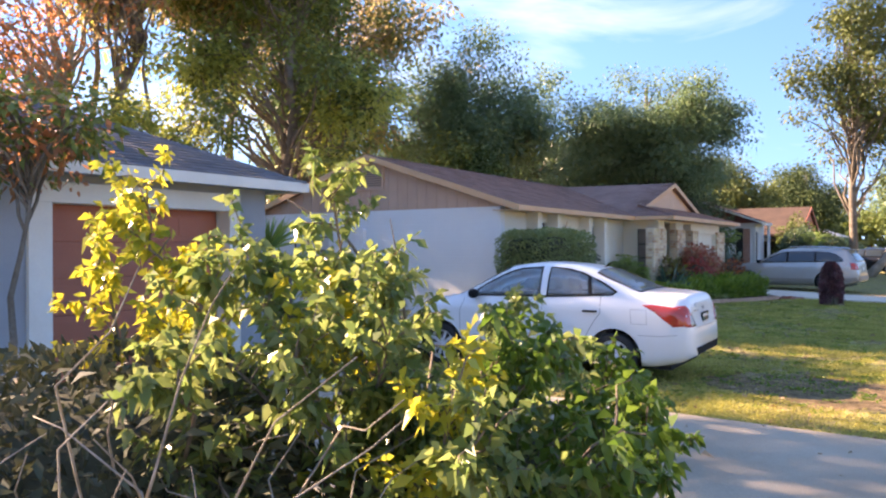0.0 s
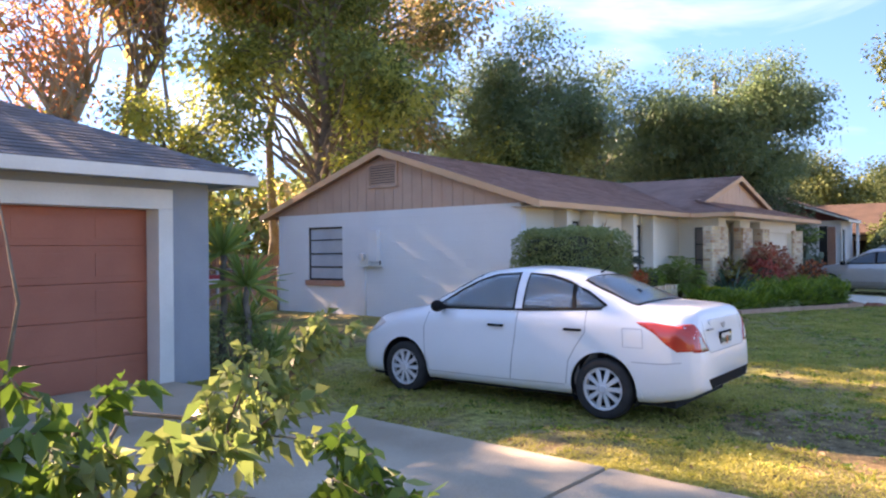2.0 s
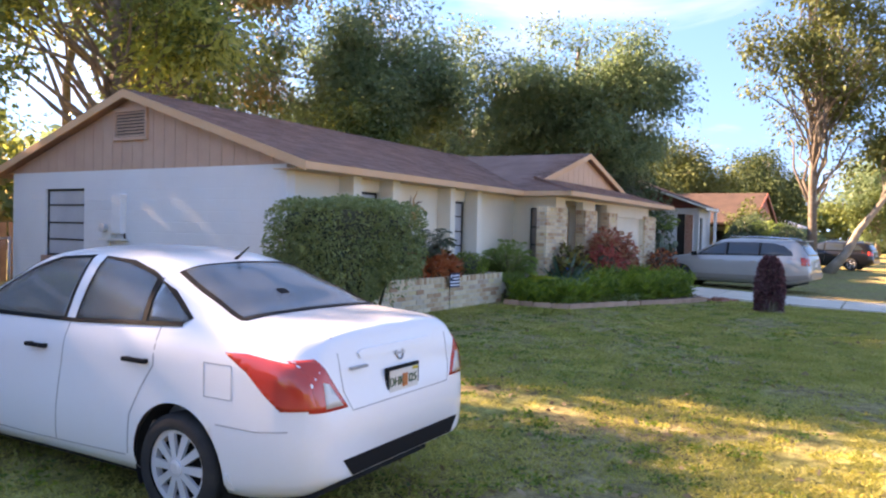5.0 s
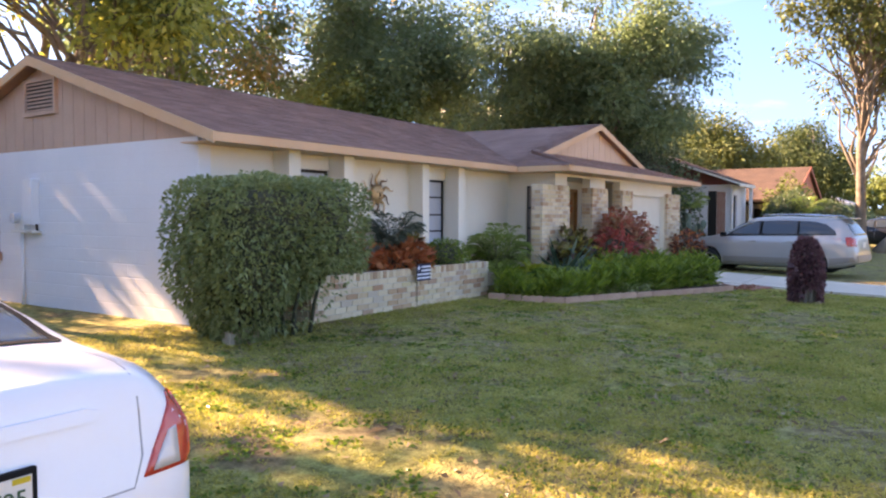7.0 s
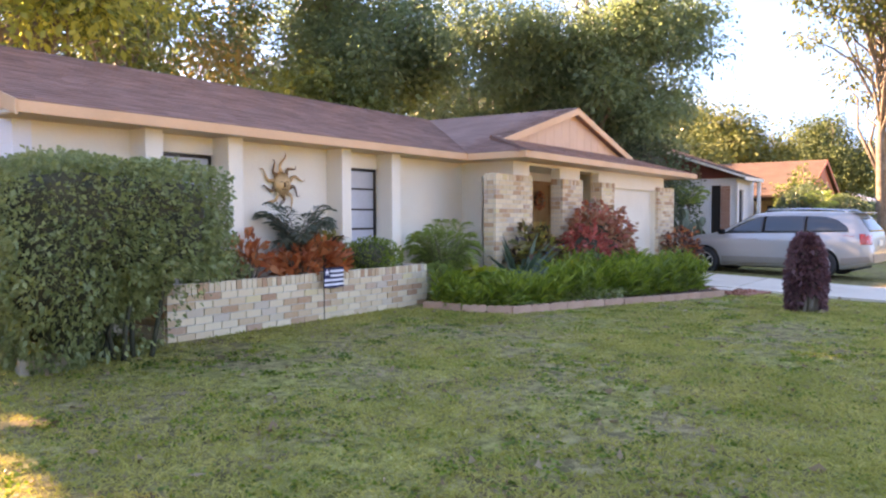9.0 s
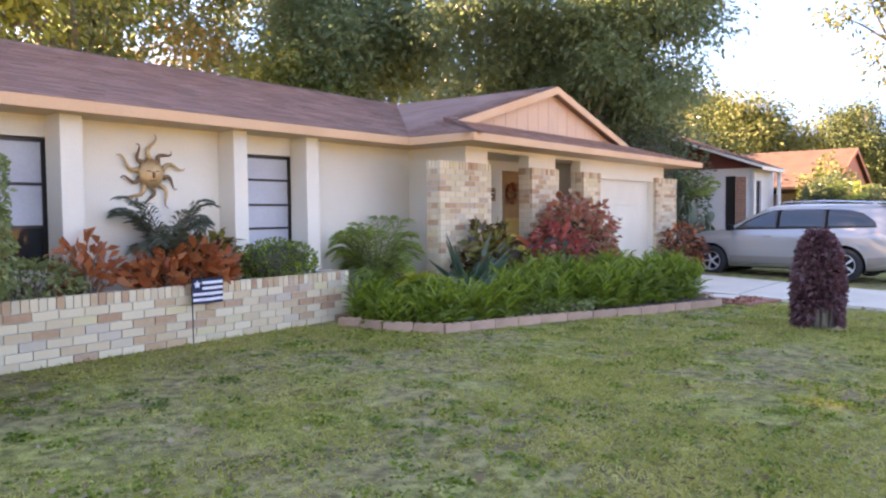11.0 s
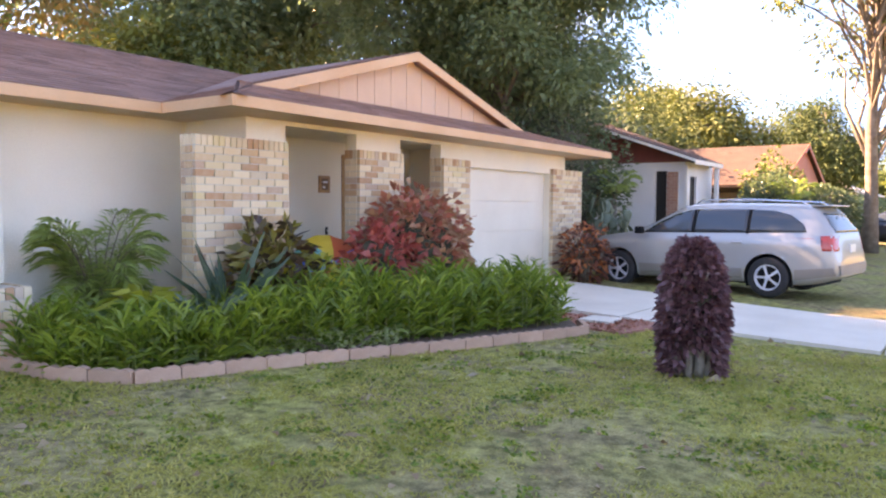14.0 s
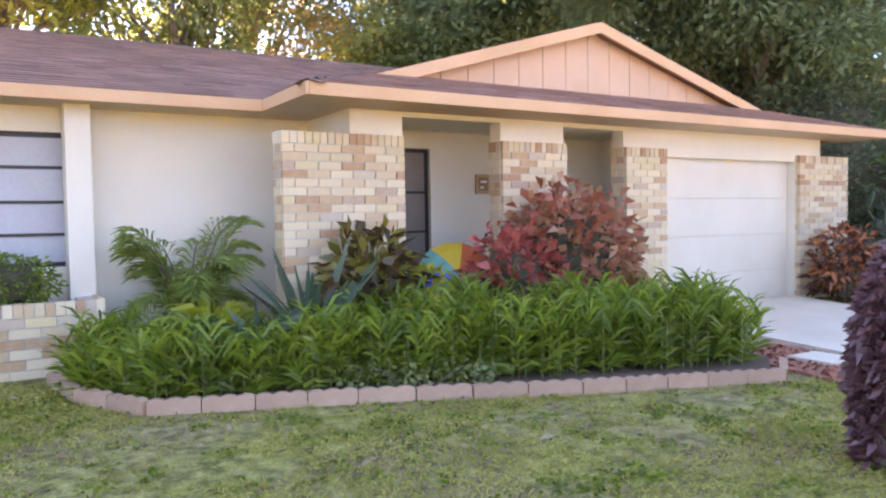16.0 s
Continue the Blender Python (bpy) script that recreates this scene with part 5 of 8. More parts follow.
bush("croton_bush", "bronze-red croton beside the garage pier", 32.45, 6.86, 0.55, 0.48, 0.1, 1.30, F_DARKRED, 560, 0.18, 0.34, 44, fill=0.7)
bush("croton_bush", "rusty red croton beside the garage pier", 32.2, 6.7, 0.4, 0.4, 0.3, 1.32, F_ORANGE, 220, 0.16, 0.34, 45, fill=0.8)
# plants in the brick planter
bush("round_shrub", "rounded bright green fine-leaved shrub in the planter", 21.25, 8.1, 0.62, 0.36, 0.70, 1.28, F_BED, 2600, 0.055, 0.4, 46, core=M_INNERSHADE)
bush("croton_bush", "orange croton in the brick planter", 20.15, 8.05, 0.36, 0.28, 0.70, 1.25, F_ORANGE, 200, 0.22, 0.40, 47, fill=0.8, up=0.7, group="orange crotons")
bush("croton_bush", "orange croton in the brick planter", 19.55, 8.0, 0.33, 0.26, 0.70, 1.18, F_ORANGE, 180, 0.22, 0.40, 48, fill=0.8, up=0.7, group="orange crotons")
bush("croton_bush", "orange croton in the brick planter", 18.75, 8.05, 0.28, 0.24, 0.70, 1.36, F_ORANGE, 120, 0.20, 0.40, 49, fill=0.8, up=0.7, group="orange crotons")
bush("croton_bush", "dark bronze croton against the house wall", 20.3, 8.32, 0.5, 0.22, 0.70, 1.38, F_MIXED, 260, 0.19, 0.4, 50, fill=0.8, up=0.6)
bush("low_shrub", "low green shrub in the planter beside the hedge", 18.2, 8.05, 0.5, 0.28, 0.70, 1.18, F_HEDGE, 1200, 0.07, 0.5, 51)
bush("low_shrub", "dark green shrubs before the white neighbouring house", 44.2, 5.9, 1.9, 1.0, 0.0, 2.75, F_OAK3, 5200, 0.15, 0.5, 52, core=M_INNERSHADE)
bush("low_shrub", "bright yellow-green shrub before the tan house", 45.9, 6.3, 1.3, 1.0, 0.3, 3.4, F_OAK2, 3600, 0.15, 0.5, 53, fill=0.6, lumpy=0.4)
bush("low_shrub", "dark green shrubs before the tan house", 47.2, 4.9, 2.2, 1.0, 0.0, 2.5, F_OAK3, 5200, 0.16, 0.5, 54, core=M_INNERSHADE)
bush("tall_shrub", "tall dark green shrub between the two houses", 36.3, 9.6, 1.6, 1.7, 0.0, 4.5, F_OAK3, 9000, 0.13, 0.5, 56, core=M_INNERSHADE, lumpy=0.4)
bush("low_shrub", "green shrubs beside the street tree", 66.0, 6.0, 3.6, 1.6, 0.0, 2.4, F_OAK, 3200, 0.24, 0.5, 55)


def rosette(name, label, x, y, z, n, length, width, material, seed, up0=0.3, up1=2.2, droop=0.4, category="plant", stem=0.0, stem_r=0.05, group=""):
    """Leaves that spring from one crown, on a stem where there is one."""
    rng = np.random.default_rng(seed)
    root = thing(name, label, category, pose(x, y, z), group=group)
    if stem:
        bm = bmesh.new()
        tube(bm, wander((0, 0, -0.05), (0.04, 0.03, stem), rng, 4, 0.03), [stem_r * 1.3, stem_r, stem_r, stem_r * 0.9, stem_r * 0.9], 8)
        part("stem", bm, M_BARK, root)
    a = rng.random(n) * 2 * math.pi
    u = rng.uniform(up0, up1, n)
    pos = np.stack([0.03 * np.cos(a), 0.03 * np.sin(a), stem + 0.08 * rng.random(n)], axis=1)
    v, f = blade_arrays(pos, np.stack([np.cos(a), np.sin(a), u], axis=1), length * (0.75 + 0.4 * rng.random(n)), width, rng, droop)
    fast_mesh("leaves", v, f, material, root)
    return root


def palm(name, label, x, y, z, fronds, length, seed, stem=0.3, leaflet=0.22, material=None, group="", spread=0.8):
    """A small feather palm: arching midribs with leaflets on both sides."""
    rng = np.random.default_rng(seed)
    root = thing(name, label, "palm", pose(x, y, z), group=group)
    bm = bmesh.new()
    tube(bm, [(0, 0, -0.05), (0.01, 0.01, stem * 0.5), (0.0, 0.02, stem)], [0.10, 0.085, 0.07], 8)
    part("trunk", bm, M_BARK, root)
    ribs = bmesh.new()
    pos, ax, L = [], [], []
    for i in range(fronds):
        a = 2 * math.pi * (i * 0.382) + rng.random() * 0.3
        rise = 1.15 + 1.35 * ((i * 0.755) % 1)
        d = np.array([math.cos(a), math.sin(a), 0])
        s = np.array([-d[1], d[0], 0])
        ln = length * (0.8 + 0.3 * rng.random())
        line = [np.array([0, 0, stem]) + d * ln * t * spread + np.array([0, 0, ln * (rise * t - (0.45 + 0.35 * rise) * t * t)]) for t in np.linspace(0, 1, 9)]
        tube(ribs, [tuple(p) for p in line], [0.012 * (1 - 0.8 * k / 8) for k in range(9)], 4)
        for k in range(26):
            t = 0.12 + 0.88 * k / 25
            j = min(7, int(t * 8))
            p = line[j] + (line[j + 1] - line[j]) * (t * 8 - j)
            fwd = line[j + 1] - line[j]
            fwd = fwd / np.linalg.norm(fwd)
            for sg in (-1, 1):
                pos.append(p)
                ax.append(s * sg * (1.0 - 0.35 * t) + fwd * (0.55 + 0.5 * t) + np.array([0, 0, 0.12]) + rng.normal(size=3) * 0.08)
                L.append(leaflet * (0.55 + 0.9 * math.sin(math.pi * min(1, t * 0.9 + 0.1))))
    part("rib_work", ribs, M_TWIG, root)
    v, f = leaf_arrays(np.array(pos), np.array(ax), np.array(L), 0.024, rng, droop=0.3, fold=0.1)
    fast_mesh("foliage", v, f, material or F_FERN, root)
    return root


rosette("broad_leaf_plant", "bright green broad-leaved plant at the bed's corner", 22.7, 6.75, 0.42, 34, 0.5, 0.12, F_BED, 62, 0.2, 2.0, 0.5)
rosette("broad_leaf_plant", "bright green broad-leaved plant at the bed's corner", 23.0, 7.1, 0.46, 30, 0.55, 0.12, F_YELLOW, 63, 0.4, 2.2, 0.5)
rosette("broad_leaf_plant", "yellow-flecked low plant among the border leaves", 24.75, 6.25, 0.6, 26, 0.3, 0.07, F_LIME, 64, 0.2, 2.0, 0.4)
palm("pygmy_palm", "small arching feather palm against the cream wall", 22.98, 7.95, 0.25, 40, 0.98, 71, stem=0.16, leaflet=0.24, spread=0.64)
palm("pygmy_palm", "small dark feather palm in the planter below the sun ornament", 19.75, 8.2, 0.70, 26, 0.72, 72, stem=0.34, leaflet=0.17, material=F_GREYPALM)
palm("pygmy_palm", "palm fronds beside the white house", 36.4, 7.9, 0.1, 14, 0.8, 73, stem=1.75, leaflet=0.28)
palm("pygmy_palm", "palm fronds beside the white house", 43.2, 5.2, 0.1, 14, 0.9, 74, stem=1.6, leaflet=0.28)
rosette("agave", "blue-green sword-leaved agave in the bed", 23.85, 6.9, 0.34, 24, 1.0, 0.085, F_AGAVE, 81, 0.7, 3.2, 0.12)
rosette("agave", "blue-green sword-leaved agave in the bed", 23.2, 6.4, 0.36, 18, 0.6, 0.07, F_AGAVE, 82, 0.5, 2.2, 0.2)
for i, (x, y, h) in enumerate(((9.55, 9.0, 1.55), (9.75, 9.3, 0.95), (9.4, 9.35, 2.0))):
    rosette("yucca", "spiky grey-green yucca beside the grey house", x, y, gz(x, y), 70, 0.62, 0.05, F_FERN, 83 + i, -0.7, 2.4, 0.15, stem=h - 0.35, stem_r=0.05, group="yuccas by the garage")
rosette("yucca", "spiky grey-green yucca beside the grey house", 9.9, 8.95, gz(9.9, 8.95), 80, 0.75, 0.05, F_FERN, 88, 0.1, 2.4, 0.15, group="yuccas by the garage")
bush("low_shrub", "dark low shrub at the grey wall's foot", 9.5, 9.2, 0.5, 0.6, 0.05, 0.9, F_HEDGE, 1500, 0.08, 0.4, 89)


def prickly_pear():
    rng = np.random.default_rng(91)
    root = thing("prickly_pear", "tall grey-green prickly pear cactus beside the garage", "cactus", pose(35.2, 7.7, 0.08))
    m = surface("cactus_pad", (0.07, 0.10, 0.06), (0.11, 0.15, 0.09), 6, 0.6, 0.2, 30)
    stack = [(np.array([dx, dy, 0.0]), 0) for dx, dy in ((0, 0), (0.5, 0.1), (-0.4, 0.25), (0.15, -0.35), (0.8, -0.2))]
    count = 0
    while stack and count < 64:
        p, lvl = stack.pop(0)
        ln, wd = 0.34 * (0.8 + 0.4 * rng.random()), 0.13
        tilt, turn = rng.normal() * (10 + 12 * (lvl > 0)) , rng.random() * 180
        m4 = pose(*p, 0, tilt * 1.3, 0) @ pose(0, 0, 0, rng.normal() * 14, 0, turn)
        bm = bmesh.new()
        bmesh.ops.create_uvsphere(bm, u_segments=10, v_segments=7, radius=1.0)
        for v in bm.verts:
            z = (v.co.z + 1) / 2
            v.co = Vector((v.co.x * wd * (0.6 + 0.55 * z), v.co.y * 0.028, z * ln))
        bmesh.ops.transform(bm, matrix=m4, verts=bm.verts)
        for fc in bm.faces:
            fc.smooth = True
        part("pad", bm, m, root)
        count += 1
        tip = np.array(m4 @ Vector((0, 0, ln * 0.95)))
        if lvl < 6:
            stack.append((tip, lvl + 1))
            if rng.random() < 0.45:
                side = np.array(m4 @ Vector((wd * 0.8, 0, ln * 0.75)))
                stack.append((side, lvl + 1))


prickly_pear()


# cars
from mathutils.bvhtree import BVHTree


def curve(table):
    """A smooth monotone curve through (x, value) pairs."""
    xs = np.array([p[0] for p in table], float)
    ys = np.array([p[1] for p in table], float)
    d = np.diff(ys) / np.diff(xs)
    m = np.zeros(len(xs))
    m[1:-1] = np.where(d[:-1] * d[1:] > 0, 2 * d[:-1] * d[1:] / (d[:-1] + d[1:] + 1e-9 * np.sign(d[:-1] + d[1:] + 1e-12)), 0)
    m[0], m[-1] = d[0], d[-1]

    def at(x):
        x = min(max(x, xs[0]), xs[-1])
        i = min(int(np.searchsorted(xs, x, side="right")) - 1, len(xs) - 2)
        h = xs[i + 1] - xs[i]
        t = (x - xs[i]) / h
        return ((1 + 2 * t) * (1 - t) ** 2 * ys[i] + t * (1 - t) ** 2 * h * m[i] + t * t * (3 - 2 * t) * ys[i + 1] + t * t * (t - 1) * h * m[i + 1])
    return at


def car_shell(spec):
    """The body as a dense loft of cross-sections along the car's length, with round wheel openings."""
    ztop, zbelt, zbot, wmax, wbelt, wroof = [curve(spec[k]) for k in ("ztop", "zbelt", "zbot", "wmax", "wbelt", "wroof")]
    x0, x1 = spec["ztop"][0][0], spec["ztop"][-1][0]
    n = 150
    xs = [x0 + (x1 - x0) * (0.5 - 0.5 * math.cos(math.pi * (0.12 + 0.76 * i / n)) - 0.5 + 0.5 * math.cos(math.pi * 0.12)) / math.cos(math.pi * 0.12) for i in range(n + 1)]
    bm = bmesh.new()
    rows = []
    steps = 44
    for x in xs:
        zt, zb, w = ztop(x), zbot(x), wmax(x)
        bl = min(zbelt(x), zt - 0.025)
        house_h = max(0.0, zt - bl)
        k = min(1.0, house_h / 0.30)
        wr = wbelt(x) * 0.93 * (1 - k) + wroof(x) * k
        mid = zb + (bl - zb) * 0.45
        pts = [(0, zb), (w * 0.86, zb), (w * 0.965, zb + (bl - zb) * 0.12), (w, mid), (w * 0.99, bl - (bl - zb) * 0.16), (wbelt(x), bl),
               (wr + (wbelt(x) - wr) * 0.30 * k, bl + house_h * (0.66 if k > 0.3 else 0.6)), (wr * 0.93, zt - 0.045 * k - 0.006), (wr * 0.6, zt - 0.010 * k - 0.002), (0, zt)]
        u = [0.0]
        for a, b in zip(pts, pts[1:]):
            u.append(u[-1] + max(0.02, math.hypot(b[0] - a[0], b[1] - a[1])))
        cy, cz = curve(list(zip(u, [p[0] for p in pts]))), curve(list(zip(u, [p[1] for p in pts])))
        ring = [(cy(u[-1] * j / steps), cz(u[-1] * j / steps)) for j in range(steps + 1)]
        row = [bm.verts.new((x, -y, z)) for y, z in ring] + [bm.verts.new((x, y, z)) for y, z in ring[-2:0:-1]]
        rows.append(row)
    m = len(rows[0])
    for r, q in zip(rows, rows[1:]):
        for j in range(m):
            bm.faces.new((r[j], q[j], q[(j + 1) % m], r[(j + 1) % m]))
    bm.faces.new(rows[0])
    bm.faces.new(rows[-1][::-1])
    bmesh.ops.recalc_face_normals(bm, faces=bm.faces)
    for f in bm.faces:
        f.smooth = len(f.verts) == 4
    return bm


def cut_arches(bm, axles, r, zc):
    for ax in axles:
        kill = [f for f in bm.faces if all(math.hypot(v.co.x - ax, v.co.z - zc) < r and abs(v.co.y) > 0.35 for v in f.verts)]
        bmesh.ops.delete(bm, geom=kill, context="FACES")
        for e in [e for e in bm.edges if e.is_boundary]:
            for v in e.verts:
                d = math.hypot(v.co.x - ax, v.co.z - zc)
                if r * 0.75 < d < r * 1.25 and abs(v.co.y) > 0.45:
                    v.co.x, v.co.z = ax + (v.co.x - ax) * r / d, zc + (v.co.z - zc) * r / d


def draped(name, tree_, poly, side, offset, material, parent, label="", cuts=0.05, depth=0.012):
    """A thin plate laid on the body: poly in (x, z) for the flanks, (y, z) for the ends, (x, y) for the top."""
    bm = bmesh.new()
    bm.faces.new([bm.verts.new((a, b, 0)) for a, b in poly])
    lo = [min(p[k] for p in poly) for k in (0, 1)]
    hi = [max(p[k] for p in poly) for k in (0, 1)]
    for k in (0, 1):
        c = lo[k] + cuts
        while c < hi[k]:
            no = (1, 0, 0) if k == 0 else (0, 1, 0)
            bmesh.ops.bisect_plane(bm, geom=bm.verts[:] + bm.edges[:] + bm.faces[:], dist=1e-5, plane_co=(c, c, 0), plane_no=no)
            c += cuts
    for v in bm.verts:
        a, b = v.co.x, v.co.y
        if side in ("left", "right"):
            s = 1 if side == "left" else -1
            o, d = Vector((a, 3 * s, b)), Vector((0, -s, 0))
        elif side in ("rear", "front"):
            s = -1 if side == "rear" else 1
            o, d = Vector((4 * s, a, b)), Vector((-s, 0, 0))
        else:
            o, d = Vector((a, b, 4)), Vector((0, 0, -1))
        hit, nor, _, _ = tree_.ray_cast(o, d)
        v.co = (hit - d * offset) if hit else (o + d * (3 if side in ("left", "right") else 4))
    if depth:
        back = {"left": (0, -depth, 0), "right": (0, depth, 0), "rear": (depth, 0, 0), "front": (-depth, 0, 0), "top": (0, 0, -depth)}[side]
        ret = bmesh.ops.extrude_face_region(bm, geom=bm.faces[:])
        bmesh.ops.translate(bm, vec=back, verts=[e for e in ret["geom"] if isinstance(e, bmesh.types.BMVert)])
    bmesh.ops.recalc_face_normals(bm, faces=bm.faces)
    for f in bm.faces:
        f.smooth = material in (M_CLEARGLASS, M_CARGLASS, M_REDLAMP, M_CLEARLAMP)
    return part(name, bm, material, parent, label)


M_TYRE = surface("tyre_rubber", (0.018, 0.018, 0.019), (0.03, 0.03, 0.03), 12, 0.85, 0.3, 60)
M_RIM = plain("wheel_cover", (0.66, 0.67, 0.69), 0.35, 0.25)
M_BLACK = plain("black_plastic", (0.012, 0.012, 0.013), 0.7)
M_BLACK.node_tree.nodes["Principled BSDF"].inputs["Specular IOR Level"].default_value = 0.12
M_WELL = plain("wheel_well", (0.008, 0.008, 0.008), 0.9)
M_CARWHITE = surface("white_car_paint", (0.78, 0.80, 0.81), (0.82, 0.83, 0.84), 1.0, 0.28, 0.0, 30, stain=0.01, coat=0.6)
M_SILVER = surface("silver_car_paint", (0.37, 0.375, 0.36), (0.41, 0.41, 0.395), 1.0, 0.32, 0.0, 30, metal=0.35, stain=0.01, coat=0.5)
M_LOWER = surface("taupe_cladding", (0.26, 0.24, 0.22), (0.30, 0.28, 0.26), 1.0, 0.45, 0.0, 30, metal=0.3, stain=0.02)
M_CARGLASS = plain("car_glass", (0.030, 0.040, 0.046), 0.03, coat=0.5)
M_REDLAMP = plain("red_lamp", (0.62, 0.05, 0.03), 0.12, coat=0.8)
M_CLEARLAMP = plain("clear_lamp", (0.60, 0.58, 0.56), 0.15, coat=0.8)
M_CHROME = plain("chrome", (0.7, 0.7, 0.72), 0.12, 1.0)


def clear_glass():
    """Thin glass: see-through, with the gloss of its surface and a pale sheen painted in for reflected sky."""
    m, nt, p = node_mat("clear_car_glass")
    out = nt.nodes["Material Output"]
    nt.nodes.remove(p)
    tr = nt.nodes.new("ShaderNodeBsdfTransparent")
    tr.inputs["Color"].default_value = (0.90, 0.94, 0.94, 1)
    gl = nt.nodes.new("ShaderNodeBsdfGlossy")
    gl.inputs["Roughness"].default_value = 0.02
    fr = nt.nodes.new("ShaderNodeFresnel")
    fr.inputs["IOR"].default_value = 1.65
    mx = nt.nodes.new("ShaderNodeMixShader")
    nt.links.new(fr.outputs[0], mx.inputs["Fac"])
    nt.links.new(tr.outputs[0], mx.inputs[1])
    nt.links.new(gl.outputs[0], mx.inputs[2])
    # pale diffuse share standing in for the sky's reflection on the panes
    sheen = nt.nodes.new("ShaderNodeBsdfDiffuse")
    sheen.inputs["Color"].default_value = (0.55, 0.58, 0.58, 1)
    sheen_mix = nt.nodes.new("ShaderNodeMixShader")
    sheen_mix.inputs["Fac"].default_value = 0.16
    nt.links.new(mx.outputs[0], sheen_mix.inputs[1])
    nt.links.new(sheen.outputs[0], sheen_mix.inputs[2])
    nt.links.new(sheen_mix.outputs[0], out.inputs["Surface"])
    return m


M_CLEARGLASS = clear_glass()
M_SEAT = surface("grey_seat_cloth", (0.24, 0.24, 0.235), (0.32, 0.32, 0.31), 9, 0.9, 0.3, 80)


def open_windows(bm, sides, tops):
    """Cuts the window openings out of the body: sides as (x, z) outlines, tops as (x, y) outlines."""
    def hits(v):
        return [inside(p, v.co.x, v.co.z) and abs(v.co.y) > 0.3 for p in sides] + [inside(p, v.co.x, v.co.y) and v.co.z > 1.0 for p in tops]
    for last in (False, True):
        state = {v: hits(v) for v in bm.verts}
        split, kill = [], []
        for f in bm.faces:
            cols = list(zip(*[state[v] for v in f.verts]))
            if any(all(c) for c in cols):
                kill.append(f)
            elif any(any(c) for c in cols):
                split.append(f)
        if last:
            for f in split:
                c = f.calc_center_median()
                if any(inside(p, c.x, c.z) and abs(c.y) > 0.3 for p in sides) or any(inside(p, c.x, c.y) and c.z > 1.0 for p in tops):
                    kill.append(f)
            bmesh.ops.delete(bm, geom=kill, context="FACES")
        else:
            bmesh.ops.subdivide_edges(bm, edges=list({e for f in split for e in f.edges}), cuts=3, use_grid_fill=True)
            for f in bm.faces:
                f.smooth = True


def cabin(root):
    """Seats, dashboard and steering wheel behind the glass."""
    part("floor_pan", boxes((-1.5, 1.2, -0.72, 0.72, 0.30, 0.36)), M_SEAT, root)
    for s in (1, -1):
        y0, y1 = sorted((s * 0.14, s * 0.60))
        seat = part("front_seat", boxes((-0.12, 0.42, y0, y1, 0.36, 0.62), (-0.34, -0.16, y0, y1, 0.50, 1.10), bevel=0.04), M_SEAT, root, "grey cloth front seat")
        part("headrest", boxes((-0.36, -0.24, y0 + 0.10, y1 - 0.10, 1.13, 1.30), bevel=0.03), M_SEAT, seat)
        part("door_lining", boxes((-1.0, 0.95, *sorted((s * 0.715, s * 0.735)), 0.34, 1.02)), M_SEAT, root)
    bench = part("rear_seat", boxes((-1.02, -0.50, -0.64, 0.64, 0.36, 0.60), (-1.16, -1.0, -0.64, 0.64, 0.50, 1.06), bevel=0.04), M_SEAT, root, "grey cloth rear bench")
    for y in (-0.36, 0.36):
        part("headrest", boxes((-1.18, -1.08, y - 0.12, y + 0.12, 1.07, 1.20), bevel=0.03), M_SEAT, bench)
    part("parcel_shelf", boxes((-1.62, -1.17, -0.64, 0.64, 1.035, 1.06)), M_SEAT, root)
    dash = part("dashboard", boxes((0.66, 1.12, -0.70, 0.70, 0.62, 0.985), bevel=0.05), M_BLACK, root)
    bm = bmesh.new()
    ring = [(0.52 - 0.07 * math.sin(a), 0.37 + 0.18 * math.cos(a), 0.98 + 0.17 * math.sin(a)) for a in [2 * math.pi * k / 24 for k in range(25)]]
    tube(bm, ring, [0.016] * 25, 6)
    tube(bm, [(0.52, 0.20, 0.98), (0.54, 0.37, 0.97), (0.52, 0.54, 0.98)], [0.014, 0.03, 0.014], 6)
    tube(bm, [(0.54, 0.37, 0.97), (0.70, 0.37, 0.90)], [0.03, 0.03], 6)
    part("steering_wheel", bm, M_BLACK, dash)


